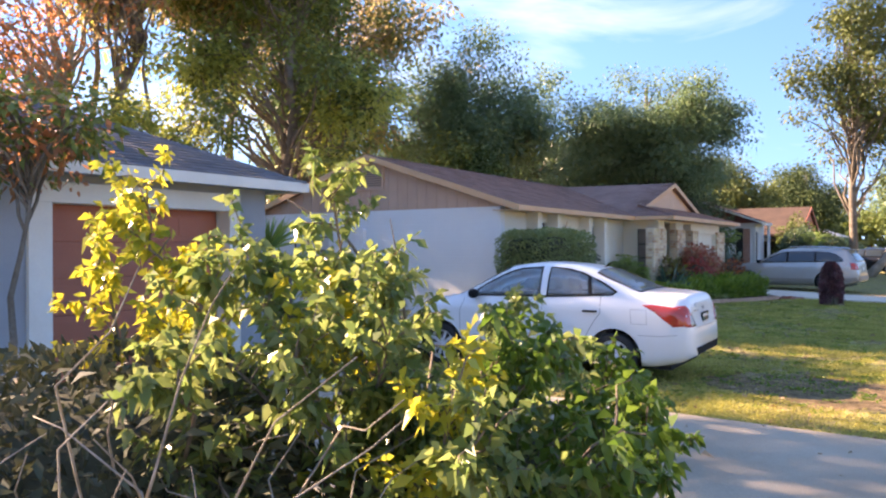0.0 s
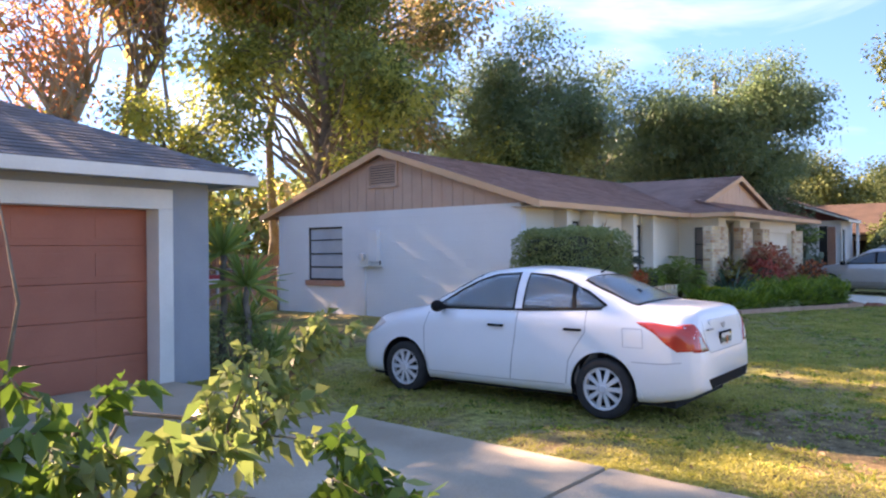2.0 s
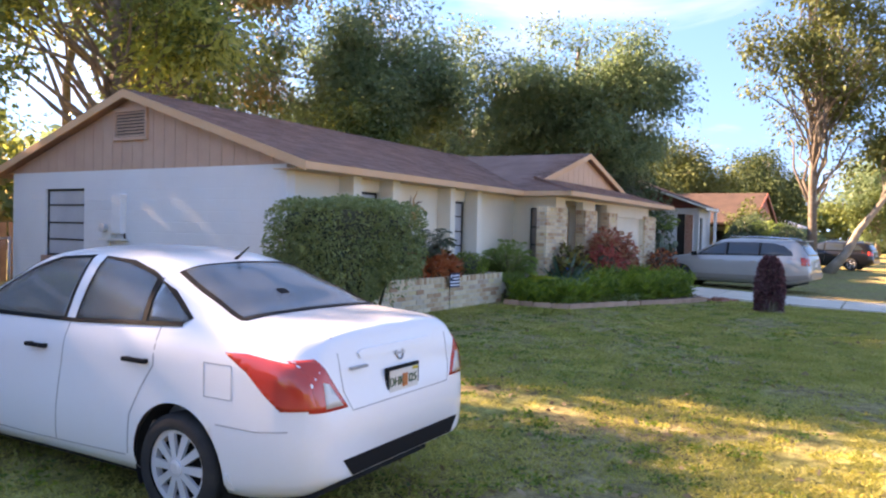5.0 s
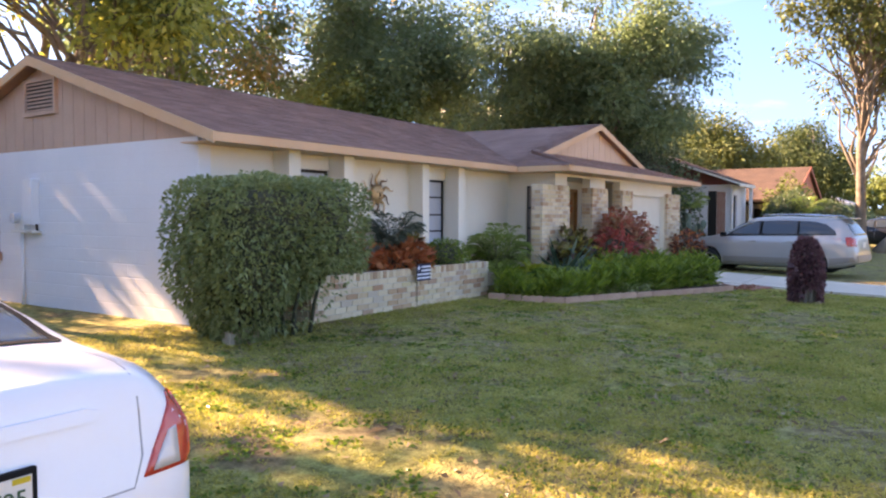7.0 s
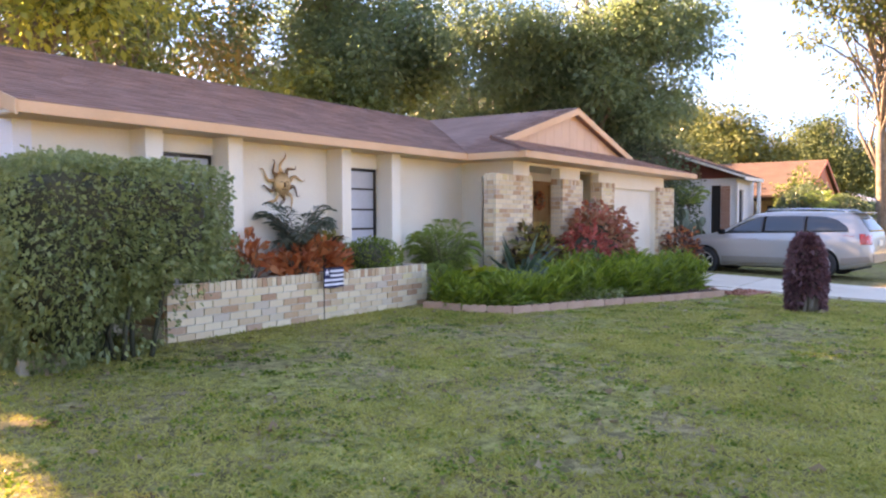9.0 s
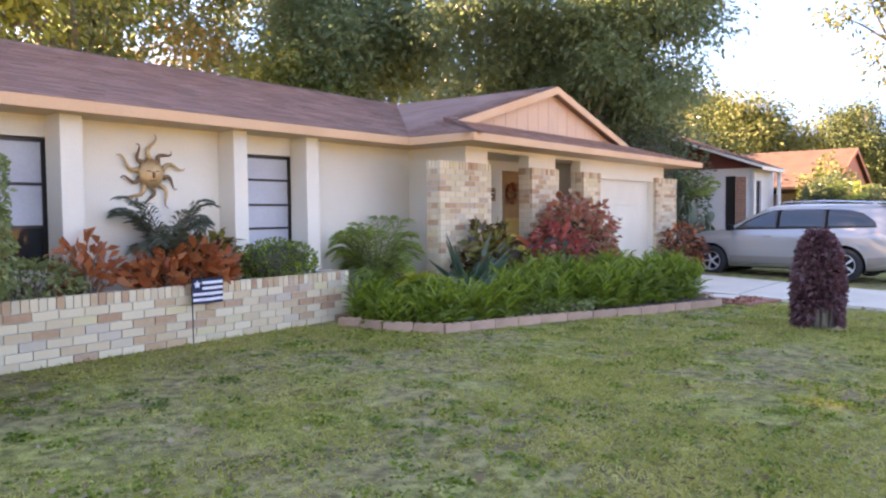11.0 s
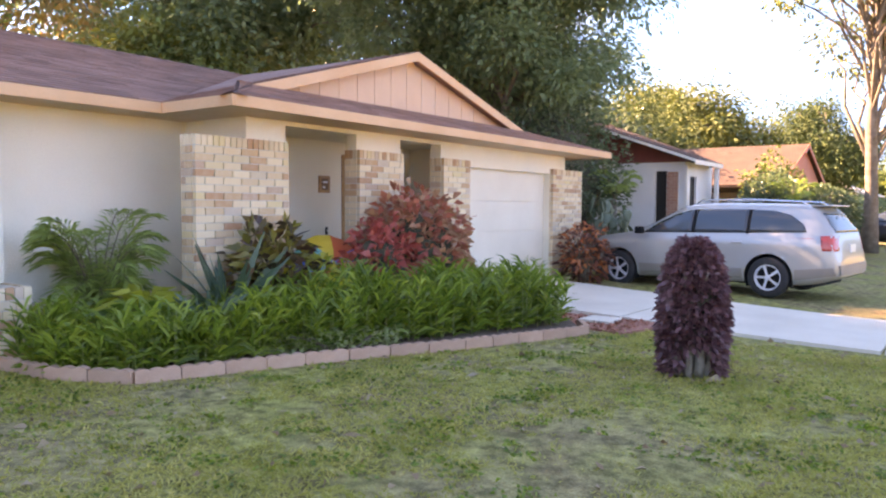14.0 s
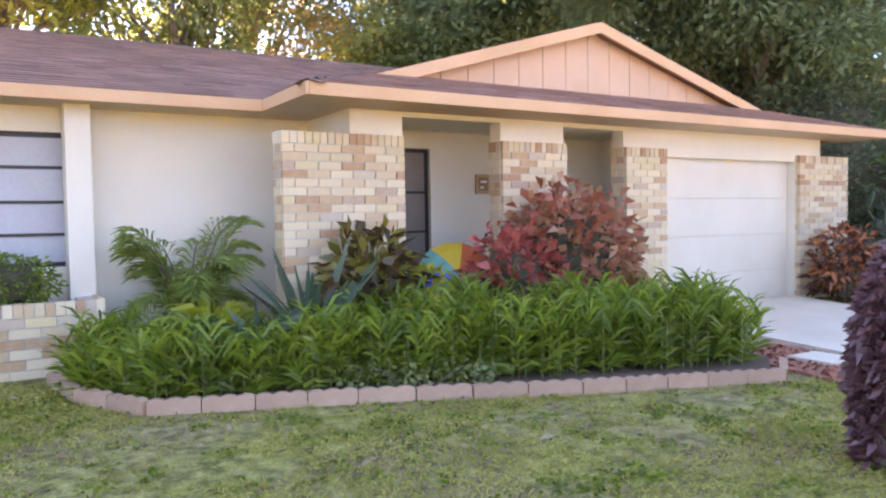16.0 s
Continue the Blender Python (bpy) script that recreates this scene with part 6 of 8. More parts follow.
def wheel(parent, x, y, z, r, w, out, spokes, cover=0.70):
    bm = bmesh.new()
    prof = [(r * cover, -w / 2 + 0.01), (r * 0.9, -w / 2), (r * 0.985, -w * 0.36), (r, -w * 0.2), (r, w * 0.2), (r * 0.985, w * 0.36), (r * 0.9, w / 2), (r * cover, w / 2 - 0.01)]
    seg = 40
    rings = [[bm.verts.new((x + pr * math.cos(2 * math.pi * k / seg), y + out * py, z + pr * math.sin(2 * math.pi * k / seg))) for k in range(seg)] for pr, py in prof]
    for a, b in zip(rings, rings[1:]):
        for k in range(seg):
            bm.faces.new((a[k], a[(k + 1) % seg], b[(k + 1) % seg], b[k])).smooth = True
    bmesh.ops.recalc_face_normals(bm, faces=bm.faces)
    root = part("wheel", bm, M_TYRE, parent, "black tyre")
    face = y + out * (w / 2 - 0.03)
    bm = bmesh.new()
    rr = r * cover + 0.004
    back = [bm.verts.new((x + rr * math.cos(2 * math.pi * k / seg), face - out * 0.05, z + rr * math.sin(2 * math.pi * k / seg))) for k in range(seg)]
    bm.faces.new(back)
    part("backing", bm, M_BLACK, root)
    bm = bmesh.new()
    ro = [[bm.verts.new((x + q * math.cos(2 * math.pi * k / seg), face + out * d, z + q * math.sin(2 * math.pi * k / seg))) for k in range(seg)] for q, d in ((rr, -0.04), (rr, 0.004), (rr - 0.03, 0.0), (rr - 0.035, -0.04))]
    for a, b in zip(ro, ro[1:]):
        for k in range(seg):
            bm.faces.new((a[k], a[(k + 1) % seg], b[(k + 1) % seg], b[k]))
    part("rim_ring", bm, M_RIM, root)
    for s in range(spokes):
        a = 2 * math.pi * s / spokes
        bm = bmesh.new()
        ln, w0, w1 = rr - 0.02, 0.034, 0.050
        pts = [(0.02, -w0 / 2), (ln, -w1 / 2), (ln, w1 / 2), (0.02, w0 / 2)]
        slab(bm, [(x + p * math.cos(a) - q * math.sin(a), face + out * (0.004 + 0.012 * (1 - p / ln)), z + p * math.sin(a) + q * math.cos(a)) for p, q in pts], (0, -out * 0.02, 0))
        bmesh.ops.recalc_face_normals(bm, faces=bm.faces)
        part("spoke", bm, M_RIM, root)
    bm = bmesh.new()
    c = [[bm.verts.new((x + q * math.cos(2 * math.pi * k / 18), face + out * d, z + q * math.sin(2 * math.pi * k / 18))) for k in range(18)] for q, d in ((0.05, -0.01), (0.048, 0.022), (0.03, 0.028))]
    for a, b in zip(c, c[1:]):
        for k in range(18):
            bm.faces.new((a[k], a[(k + 1) % 18], b[(k + 1) % 18], b[k]))
    bm.faces.new(c[-1])
    bmesh.ops.recalc_face_normals(bm, faces=bm.faces)
    part("hub_cap", bm, M_RIM, root)
    return root


def wells(parent, axles, r, zc, half):
    for ax in axles:
        for s in (-1, 1):
            bm = bmesh.new()
            seg = 26
            rings = [[bm.verts.new((ax + r * 1.015 * math.cos(math.pi * (k / seg * 1.3 - 0.15)), s * d, zc + r * 1.015 * math.sin(math.pi * (k / seg * 1.3 - 0.15)))) for k in range(seg + 1)] for d in (half - 0.035, half - 0.40)]
            for k in range(seg):
                bm.faces.new((rings[0][k], rings[0][k + 1], rings[1][k + 1], rings[1][k]))
            bm.faces.new(rings[1])
            part("wheel_well", bm, M_WELL, parent)


def arc(cx, cz, r, a0, a1, n=10):
    return [(cx + r * math.cos(radians(a0 + (a1 - a0) * i / n)), cz + r * math.sin(radians(a0 + (a1 - a0) * i / n))) for i in range(n + 1)]


def strip(pts, w):
    """A thin ribbon polygon along a line."""
    l, r = [], []
    for i, p in enumerate(pts):
        a, b = pts[max(0, i - 1)], pts[min(len(pts) - 1, i + 1)]
        d = math.hypot(b[0] - a[0], b[1] - a[1]) or 1
        nx, ny = -(b[1] - a[1]) / d * w / 2, (b[0] - a[0]) / d * w / 2
        l.append((p[0] + nx, p[1] + ny))
        r.append((p[0] - nx, p[1] - ny))
    return l + r[::-1]


def word(text, size, material, m, parent, name="lettering"):
    """Raised letters in the built-in font, turned into a mesh."""
    cu = bpy.data.curves.new(name, "FONT")
    cu.body, cu.size, cu.extrude, cu.align_x, cu.align_y = text, size, 0.002, "CENTER", "CENTER"
    tmp = bpy.data.objects.new(name, cu)
    scene.collection.objects.link(tmp)
    me = bpy.data.meshes.new_from_object(tmp.evaluated_get(bpy.context.evaluated_depsgraph_get()))
    bpy.data.objects.remove(tmp)
    me.materials.clear()
    ob = link(name, me, material, parent)
    ob.matrix_basis = m
    return ob


M_SEAM = plain("body_seam", (0.36, 0.37, 0.38), 0.6)
M_PLATE = plain("plate_green", (0.03, 0.10, 0.05), 0.5)
SEDAN = dict(
    ztop=[(-2.285, 0.62), (-2.262, 0.74), (-2.235, 0.84), (-2.205, 1.0), (-2.165, 1.10), (-2.05, 1.122), (-1.62, 1.15), (-1.30, 1.285), (-0.95, 1.425), (-0.55, 1.495), (-0.15, 1.512), (0.25, 1.475), (0.60, 1.335), (1.10, 1.055), (1.45, 0.995), (1.85, 0.90), (2.04, 0.80), (2.13, 0.68), (2.17, 0.56)],
    zbelt=[(-2.285, 0.60), (-2.2, 0.94), (-2.0, 1.02), (-1.2, 1.055), (0.0, 1.02), (1.1, 0.96), (1.8, 0.82), (2.17, 0.54)],
    zbot=[(-2.285, 0.36), (-2.1, 0.27), (-1.7, 0.20), (1.7, 0.20), (2.0, 0.20), (2.17, 0.26)],
    wmax=[(-2.285, 0.60), (-2.26, 0.71), (-2.18, 0.795), (-2.0, 0.832), (-1.5, 0.845), (0.5, 0.8475), (1.5, 0.84), (1.9, 0.79), (2.06, 0.70), (2.14, 0.58), (2.17, 0.46)],
    wbelt=[(-2.285, 0.56), (-2.2, 0.70), (-2.0, 0.755), (-1.4, 0.79), (0.0, 0.80), (1.0, 0.785), (1.7, 0.74), (2.0, 0.62), (2.17, 0.40)],
    wroof=[(-2.285, 0.5), (-1.6, 0.60), (-0.9, 0.575), (0.0, 0.585), (0.5, 0.60), (1.1, 0.66), (2.17, 0.4)])


def sedan():
    root = thing("sedan_car", "white four-door sedan parked on the grass", "car", pose(10.56, 4.81, gz(10.5, 4.8) - 0.012, 0, 0, 91.3))
    bm = car_shell(SEDAN)
    cut_arches(bm, (1.30, -1.30), 0.355, 0.315)
    bvh = BVHTree.FromBMesh(bm)
    front = [(0.83, 1.045), (0.77, 1.10), (0.53, 1.25), (0.28, 1.365), (0.10, 1.42), (-0.22, 1.445), (-0.25, 1.052)]
    rear = [(-0.36, 1.058), (-0.34, 1.442), (-0.60, 1.42), (-0.82, 1.365), (-0.90, 1.335), (-0.96, 1.088)]
    quarter = [(-0.985, 1.09), (-0.925, 1.325), (-1.07, 1.265), (-1.20, 1.195), (-1.32, 1.128), (-1.26, 1.10)]
    back = [(-0.98, -0.52), (-0.98, 0.52), (-1.30, 0.58), (-1.60, 0.62), (-1.60, -0.62), (-1.30, -0.58)]
    screen = [(0.30, -0.56), (1.05, -0.68), (1.05, 0.68), (0.30, 0.56)]
    open_windows(bm, (front, rear, quarter), (back, screen))
    body = part("body", bm, M_CARWHITE, root, "white painted body")
    cabin(root)
    wells(root, (1.30, -1.30), 0.355, 0.315, 0.84)
    for x in (1.30, -1.30):
        for s in (1, -1):
            wheel(root, x, s * 0.745, 0.305, 0.305, 0.185, s, 10, 0.70)
    for s, sd in ((1, "left"), (-1, "right")):
        draped("side_window", bvh, front, sd, 0.004, M_CLEARGLASS, root, "tinted front door glass")
        draped("side_window", bvh, rear, sd, 0.004, M_CLEARGLASS, root)
        draped("side_window", bvh, quarter, sd, 0.004, M_CLEARGLASS, root)
        draped("window_trim", bvh, strip([(0.88, 1.038), (0.4, 1.045), (-0.4, 1.056), (-1.28, 1.098)], 0.022), sd, 0.007, M_BLACK, root)
        draped("window_trim", bvh, strip(front, 0.020), sd, 0.007, M_BLACK, root)
        draped("window_trim", bvh, strip(rear + rear[:1], 0.020), sd, 0.007, M_BLACK, root)
        draped("window_trim", bvh, strip(quarter + quarter[:1], 0.020), sd, 0.007, M_BLACK, root)
        draped("window_divider", bvh, strip([(-0.973, 1.085), (-0.912, 1.333)], 0.036), sd, 0.009, M_BLACK, root)
        for seam in ([(-0.31, 1.05), (-0.29, 0.8), (-0.24, 0.5), (-0.21, 0.30)], [(0.93, 0.99), (0.98, 0.8), (0.97, 0.5), (0.92, 0.30)], [(-1.12, 1.08), (-1.12, 0.86), (-1.02, 0.72), (-0.93, 0.56), (-0.89, 0.32)]):
            draped("door_seam", bvh, strip(seam, 0.010), sd, 0.0015, M_SEAM, root, depth=0.004)
        draped("sill_seam", bvh, strip([(0.92, 0.30), (0, 0.295), (-0.87, 0.31)], 0.008), sd, 0.0015, M_SEAM, root, depth=0.004)
        draped("bumper_seam", bvh, strip([(-1.62, 0.60), (-1.9, 0.60), (-2.1, 0.625)], 0.007), sd, 0.0015, M_SEAM, root, depth=0.004)
        for hx in (-0.05, -0.99):
            hit, _, _, _ = bvh.ray_cast(Vector((hx, 3 * s, 0.88)), Vector((0, -s, 0)))
            bmh = boxes((hx - 0.10, hx + 0.10, min(hit.y + s * 0.012, hit.y + s * 0.04), max(hit.y + s * 0.012, hit.y + s * 0.04), 0.868, 0.895), bevel=0.009)
            hd = part("door_handle", bmh, M_BLACK, root, "black door handle")
            part("mount", boxes((hx - 0.09, hx - 0.06, min(hit.y - s * 0.01, hit.y + s * 0.02), max(hit.y - s * 0.01, hit.y + s * 0.02), 0.87, 0.893), (hx + 0.06, hx + 0.09, min(hit.y - s * 0.01, hit.y + s * 0.02), max(hit.y - s * 0.01, hit.y + s * 0.02), 0.87, 0.893)), M_BLACK, hd)
        # mirror
        bmm = bmesh.new()
        bmesh.ops.create_uvsphere(bmm, u_segments=14, v_segments=10, radius=1.0)
        for v in bmm.verts:
            v.co = Vector((0.72 + v.co.x * 0.07, s * 0.905 + v.co.y * 0.095, 1.065 + v.co.z * 0.068))
        for f in bmm.faces:
            f.smooth = True
        mir = part("wing_mirror", bmm, M_BLACK, root, "black wing mirror")
        part("arm", boxes((0.70, 0.76, min(s * 0.75, s * 0.85), max(s * 0.75, s * 0.85), 1.02, 1.05)), M_BLACK, mir)
        # lamps
        draped("tail_lamp", bvh, [(-1.66, 0.985), (-1.80, 0.99), (-2.10, 0.96), (-2.19, 0.90), (-2.235, 0.74), (-2.06, 0.725), (-1.95, 0.80), (-1.83, 0.90)], sd, 0.008, M_REDLAMP, root, "red tail lamp", 0.03)
        draped("tail_lamp", bvh, [(s * 0.78, 0.975), (s * 0.70, 0.985), (s * 0.64, 0.88), (s * 0.54, 0.725), (s * 0.78, 0.725)], "rear", 0.006, M_REDLAMP, root, "red tail lamp", 0.03)
        draped("reversing_lamp", bvh, [(s * 0.70, 0.87), (s * 0.665, 0.86), (s * 0.58, 0.74), (s * 0.70, 0.74)], "rear", 0.011, M_CLEARLAMP, root, "clear reversing lamp", 0.03)
        draped("headlamp", bvh, [(1.62, 0.83), (1.78, 0.86), (1.95, 0.80), (2.05, 0.70), (1.92, 0.68), (1.75, 0.74)], sd, 0.006, M_CLEARLAMP, root, "clear headlamp", 0.03)
        draped("mud_flap", bvh, [(-1.63, 0.20), (-1.72, 0.20), (-1.70, 0.34), (-1.64, 0.34)], sd, 0.012, M_CARWHITE, root)
    # fuel flap
    draped("fuel_flap", bvh, strip([(-1.52, 0.92), (-1.72, 0.92), (-1.73, 0.74), (-1.53, 0.74), (-1.52, 0.92)], 0.006), "left", 0.0015, M_SEAM, root, depth=0.004)
    draped("rear_window", bvh, back, "top", 0.004, M_CLEARGLASS, root, "tinted rear window")
    draped("windscreen", bvh, screen, "top", 0.004, M_CLEARGLASS, root, "windscreen")
    for edge in (back[:2] + [(-0.98, -0.52)], back[1:4], [back[4], back[5], back[0]], back[3:5]):
        draped("glass_border", bvh, strip(edge, 0.035), "top", 0.006, M_BLACK, root, depth=0.004)
    draped("boot_seam", bvh, strip([(-1.68, 0.60), (-2.0, 0.585), (-2.16, 0.56)], 0.010), "top", 0.0015, M_SEAM, root, depth=0.004)
    draped("boot_seam", bvh, strip([(-1.68, -0.60), (-2.0, -0.585), (-2.16, -0.56)], 0.010), "top", 0.0015, M_SEAM, root, depth=0.004)
    draped("boot_seam", bvh, strip([(0.56, 1.0), (0.55, 0.80), (0.50, 0.70), (-0.50, 0.70), (-0.55, 0.80), (-0.56, 1.0)], 0.006), "rear", 0.002, M_SEAM, root, depth=0.004)
    draped("bumper_insert", bvh, [(0.60, 0.46), (-0.60, 0.46), (-0.52, 0.365), (0.52, 0.365)], "rear", 0.006, M_BLACK, root, "black lower bumper insert")
    x = bvh.ray_cast(Vector((-4, 0, 0.84)), Vector((1, 0, 0)))[0].x
    plate = part("number_plate", boxes((x - 0.024, x - 0.004, -0.17, 0.17, 0.700, 0.870), bevel=0.006), M_BLACK, root, "number plate in a black holder")
    part("plate_face", boxes((x - 0.028, x - 0.022, -0.15, 0.15, 0.720, 0.850)), M_OFFWHITE, plate)
    word("DHK", 0.072, M_PLATE, pose(x - 0.031, 0.082, 0.783, 90, 0, -90), plate)
    word("I25", 0.072, M_PLATE, pose(x - 0.031, -0.088, 0.783, 90, 0, -90), plate)
    part("plate_motif", boxes((x - 0.030, x - 0.028, -0.035, 0.02, 0.745, 0.82)), plain("plate_orange", (0.55, 0.16, 0.05), 0.5), plate, "orange motif")
    part("plate_sticker", boxes((x - 0.030, x - 0.028, -0.145, -0.09, 0.83, 0.848)), plain("plate_yellow", (0.6, 0.42, 0.03), 0.5), plate, "yellow sticker")
    draped("boot_garnish", bvh, [(0.40, 0.985), (0.36, 1.0), (-0.36, 1.0), (-0.40, 0.985), (-0.38, 0.955), (0.38, 0.955)], "rear", 0.014, M_CARWHITE, root, "white boot garnish bar", 0.05, 0.02)
    hit, nor, _, _ = bvh.ray_cast(Vector((-4, -0.01, 0.935)), Vector((1, 0, 0)))
    lie = Matrix.Translation(hit + nor * 0.004) @ nor.to_track_quat("Z", "Y").to_matrix().to_4x4()
    bm = bmesh.new()
    ring = [[bm.verts.new((r * math.cos(a), r * math.sin(a), z)) for r, z in ((0.030, 0.0), (0.031, 0.005), (0.041, 0.005), (0.042, 0.0))] for a in [math.pi * q / 14 for q in range(28)]]
    for p_, q_ in zip(ring, ring[1:] + ring[:1]):
        for n_ in range(3):
            bm.faces.new((p_[n_], p_[n_ + 1], q_[n_ + 1], q_[n_])).smooth = True
    box(bm, -0.05, 0.05, -0.007, 0.007, -0.002, 0.006)
    bmesh.ops.transform(bm, matrix=lie, verts=bm.verts)
    part("badge", bm, plain("dull_chrome", (0.40, 0.41, 0.43), 0.35, 0.8), root, "round chrome ring badge")
    part("badge_bar", boxes((x - 0.012, x + 0.012, 0.34, 0.48, 0.905, 0.918)), M_SEAM, root)
    bm = bmesh.new()
    tube(bm, [(-0.88, 0, 1.42), (-0.95, 0, 1.47), (-1.02, 0, 1.52)], [0.014, 0.008, 0.004], 8)
    part("aerial", bm, M_BLACK, root)
    draped("dashboard_light", bvh, [(-1.35, 0.02), (-1.35, 0.10), (-1.40, 0.10), (-1.40, 0.02)], "top", 0.006, M_BLACK, root)
    bm = bmesh.new()
    box(bm, -2.0, 1.9, -0.70, 0.70, 0.17, 0.23)
    part("underbody", bm, M_WELL, root)


sedan()

SUVC = dict(
    ztop=[(-2.60, 0.70), (-2.57, 0.92), (-2.53, 1.12), (-2.42, 1.32), (-2.28, 1.52), (-2.10, 1.635), (-1.5, 1.675), (-0.4, 1.69), (0.15, 1.655), (0.55, 1.50), (1.22, 1.16), (1.55, 1.09), (2.05, 1.02), (2.30, 0.90), (2.42, 0.76), (2.45, 0.62)],
    zbelt=[(-2.60, 0.68), (-2.45, 1.10), (-1.0, 1.09), (0.5, 1.05), (1.2, 1.02), (2.1, 0.90), (2.45, 0.60)],
    zbot=[(-2.60, 0.42), (-2.3, 0.30), (-1.9, 0.24), (1.9, 0.24), (2.3, 0.26), (2.45, 0.32)],
    wmax=[(-2.60, 0.78), (-2.55, 0.88), (-2.3, 0.96), (-1.5, 0.995), (0.5, 1.0), (1.7, 0.985), (2.15, 0.90), (2.36, 0.74), (2.45, 0.52)],
    wbelt=[(-2.60, 0.70), (-2.4, 0.88), (-1.4, 0.93), (0.5, 0.93), (1.4, 0.90), (2.1, 0.78), (2.45, 0.45)],
    wroof=[(-2.60, 0.6), (-2.1, 0.66), (-1.0, 0.69), (0.2, 0.68), (1.2, 0.74), (2.45, 0.4)])


def suv():
    root = thing("estate_car", "silver and taupe estate car parked on the grass", "car", pose(33.95, 4.83, gz(34, 4.8) - 0.02, 0, 0, 83))
    bm = car_shell(SUVC)
    cut_arches(bm, (1.477, -1.477), 0.415, 0.37)
    bvh = BVHTree.FromBMesh(bm)
    part("body", bm, M_SILVER, root, "silver painted body")
    wells(root, (1.477, -1.477), 0.415, 0.37, 0.99)
    for x in (1.477, -1.477):
        for s in (1, -1):
            wheel(root, x, s * 0.885, 0.36, 0.36, 0.23, s, 5, 0.64)
    for s, sd in ((1, "left"), (-1, "right")):
        for poly in ([(1.0, 1.10), (0.70, 1.30), (0.38, 1.46), (0.10, 1.545), (-0.02, 1.555), (-0.02, 1.12)], [(-0.06, 1.12), (-0.06, 1.558), (-0.6, 1.57), (-1.04, 1.565), (-1.06, 1.14)], [(-1.10, 1.14), (-1.08, 1.565), (-1.5, 1.54), (-1.78, 1.47), (-2.02, 1.30), (-2.08, 1.17)]):
            draped("side_window", bvh, poly, sd, 0.004, M_CARGLASS, root, "dark tinted side glass", 0.08)
        for px_ in (-0.04, -1.08):
            draped("pillar_trim", bvh, strip([(px_, 1.12), (px_ + 0.01, 1.56)], 0.05), sd, 0.006, M_BLACK, root, "", 0.08)
        draped("cladding", bvh, [(1.02, 0.27), (1.02, 0.50), (-1.02, 0.50), (-1.02, 0.27)], sd, 0.008, M_LOWER, root, "taupe lower cladding", 0.08)
        draped("cladding", bvh, [(-1.92, 0.33), (-1.92, 0.52), (-2.52, 0.58), (-2.56, 0.45)], sd, 0.008, M_LOWER, root, "", 0.06)
        draped("side_moulding", bvh, strip([(1.0, 0.66), (-1.0, 0.67)], 0.04), sd, 0.012, M_SILVER, root, "", 0.1)
        for seam in ([(-0.04, 1.1), (-0.05, 0.8), (-0.02, 0.52)], [(1.06, 1.04), (1.08, 0.8), (1.02, 0.52)], [(-1.08, 1.12), (-1.15, 0.9), (-1.02, 0.6)]):
            draped("door_seam", bvh, strip(seam, 0.011), sd, 0.0015, M_SEAM, root, "", 0.08, 0.004)
        for hx in (0.15, -0.92):
            hit = bvh.ray_cast(Vector((hx, 3 * s, 0.96)), Vector((0, -s, 0)))[0]
            part("door_handle", boxes((hx - 0.10, hx + 0.10, min(hit.y - s * 0.005, hit.y + s * 0.03), max(hit.y - s * 0.005, hit.y + s * 0.03), 0.945, 0.98), bevel=0.009), M_SILVER, root)
        draped("tail_lamp", bvh, [(-2.30, 1.12), (-2.52, 1.12), (-2.56, 0.88), (-2.36, 0.86)], sd, 0.008, M_REDLAMP, root, "red tail lamp", 0.04)
        draped("tail_lamp", bvh, [(s * 0.93, 1.08), (s * 0.74, 1.08), (s * 0.72, 0.86), (s * 0.93, 0.86)], "rear", 0.008, M_REDLAMP, root, "red tail lamp", 0.04)
        draped("headlamp", bvh, [(2.0, 0.92), (2.25, 0.86), (2.38, 0.74), (2.15, 0.74)], sd, 0.006, M_CLEARLAMP, root, "clear headlamp", 0.04)
        part("wing_mirror", boxes((0.92, 1.06, min(s * 0.95, s * 1.13), max(s * 0.95, s * 1.13), 1.08, 1.22), bevel=0.03), M_BLACK, root)
        bm = bmesh.new()
        tube(bm, [(0.0, s * 0.60, 1.665), (-0.1, s * 0.60, 1.735), (-1.0, s * 0.60, 1.745), (-1.9, s * 0.59, 1.70), (-2.0, s * 0.58, 1.64)], [0.018] * 5, 6)
        part("roof_rail", bm, M_CHROME, root)
    draped("rear_window", bvh, [(0.60, 1.50), (-0.60, 1.50), (-0.70, 1.17), (0.70, 1.17)], "rear", 0.006, M_CARGLASS, root, "dark tinted rear window")
    draped("windscreen", bvh, [(0.28, -0.62), (1.15, -0.74), (1.15, 0.74), (0.28, 0.62)], "top", 0.004, M_CARGLASS, root)
    draped("rear_bumper", bvh, [(0.82, 0.62), (-0.82, 0.62), (-0.78, 0.45), (0.78, 0.45)], "rear", 0.02, M_LOWER, root, "taupe rear bumper")
    part("spoiler", boxes((-2.36, -2.05, -0.58, 0.58, 1.62, 1.645), bevel=0.01), M_SILVER, root)
    x = bvh.ray_cast(Vector((-4, 0, 0.9)), Vector((1, 0, 0)))[0].x
    part("number_plate", boxes((x - 0.02, x + 0.02, -0.16, 0.16, 0.82, 0.96), bevel=0.006), M_OFFWHITE, root, "pale number plate")
    bm = bmesh.new()
    box(bm, -2.2, 2.1, -0.80, 0.80, 0.22, 0.28)
    part("underbody", bm, M_WELL, root)
    return root


silver_car = suv()
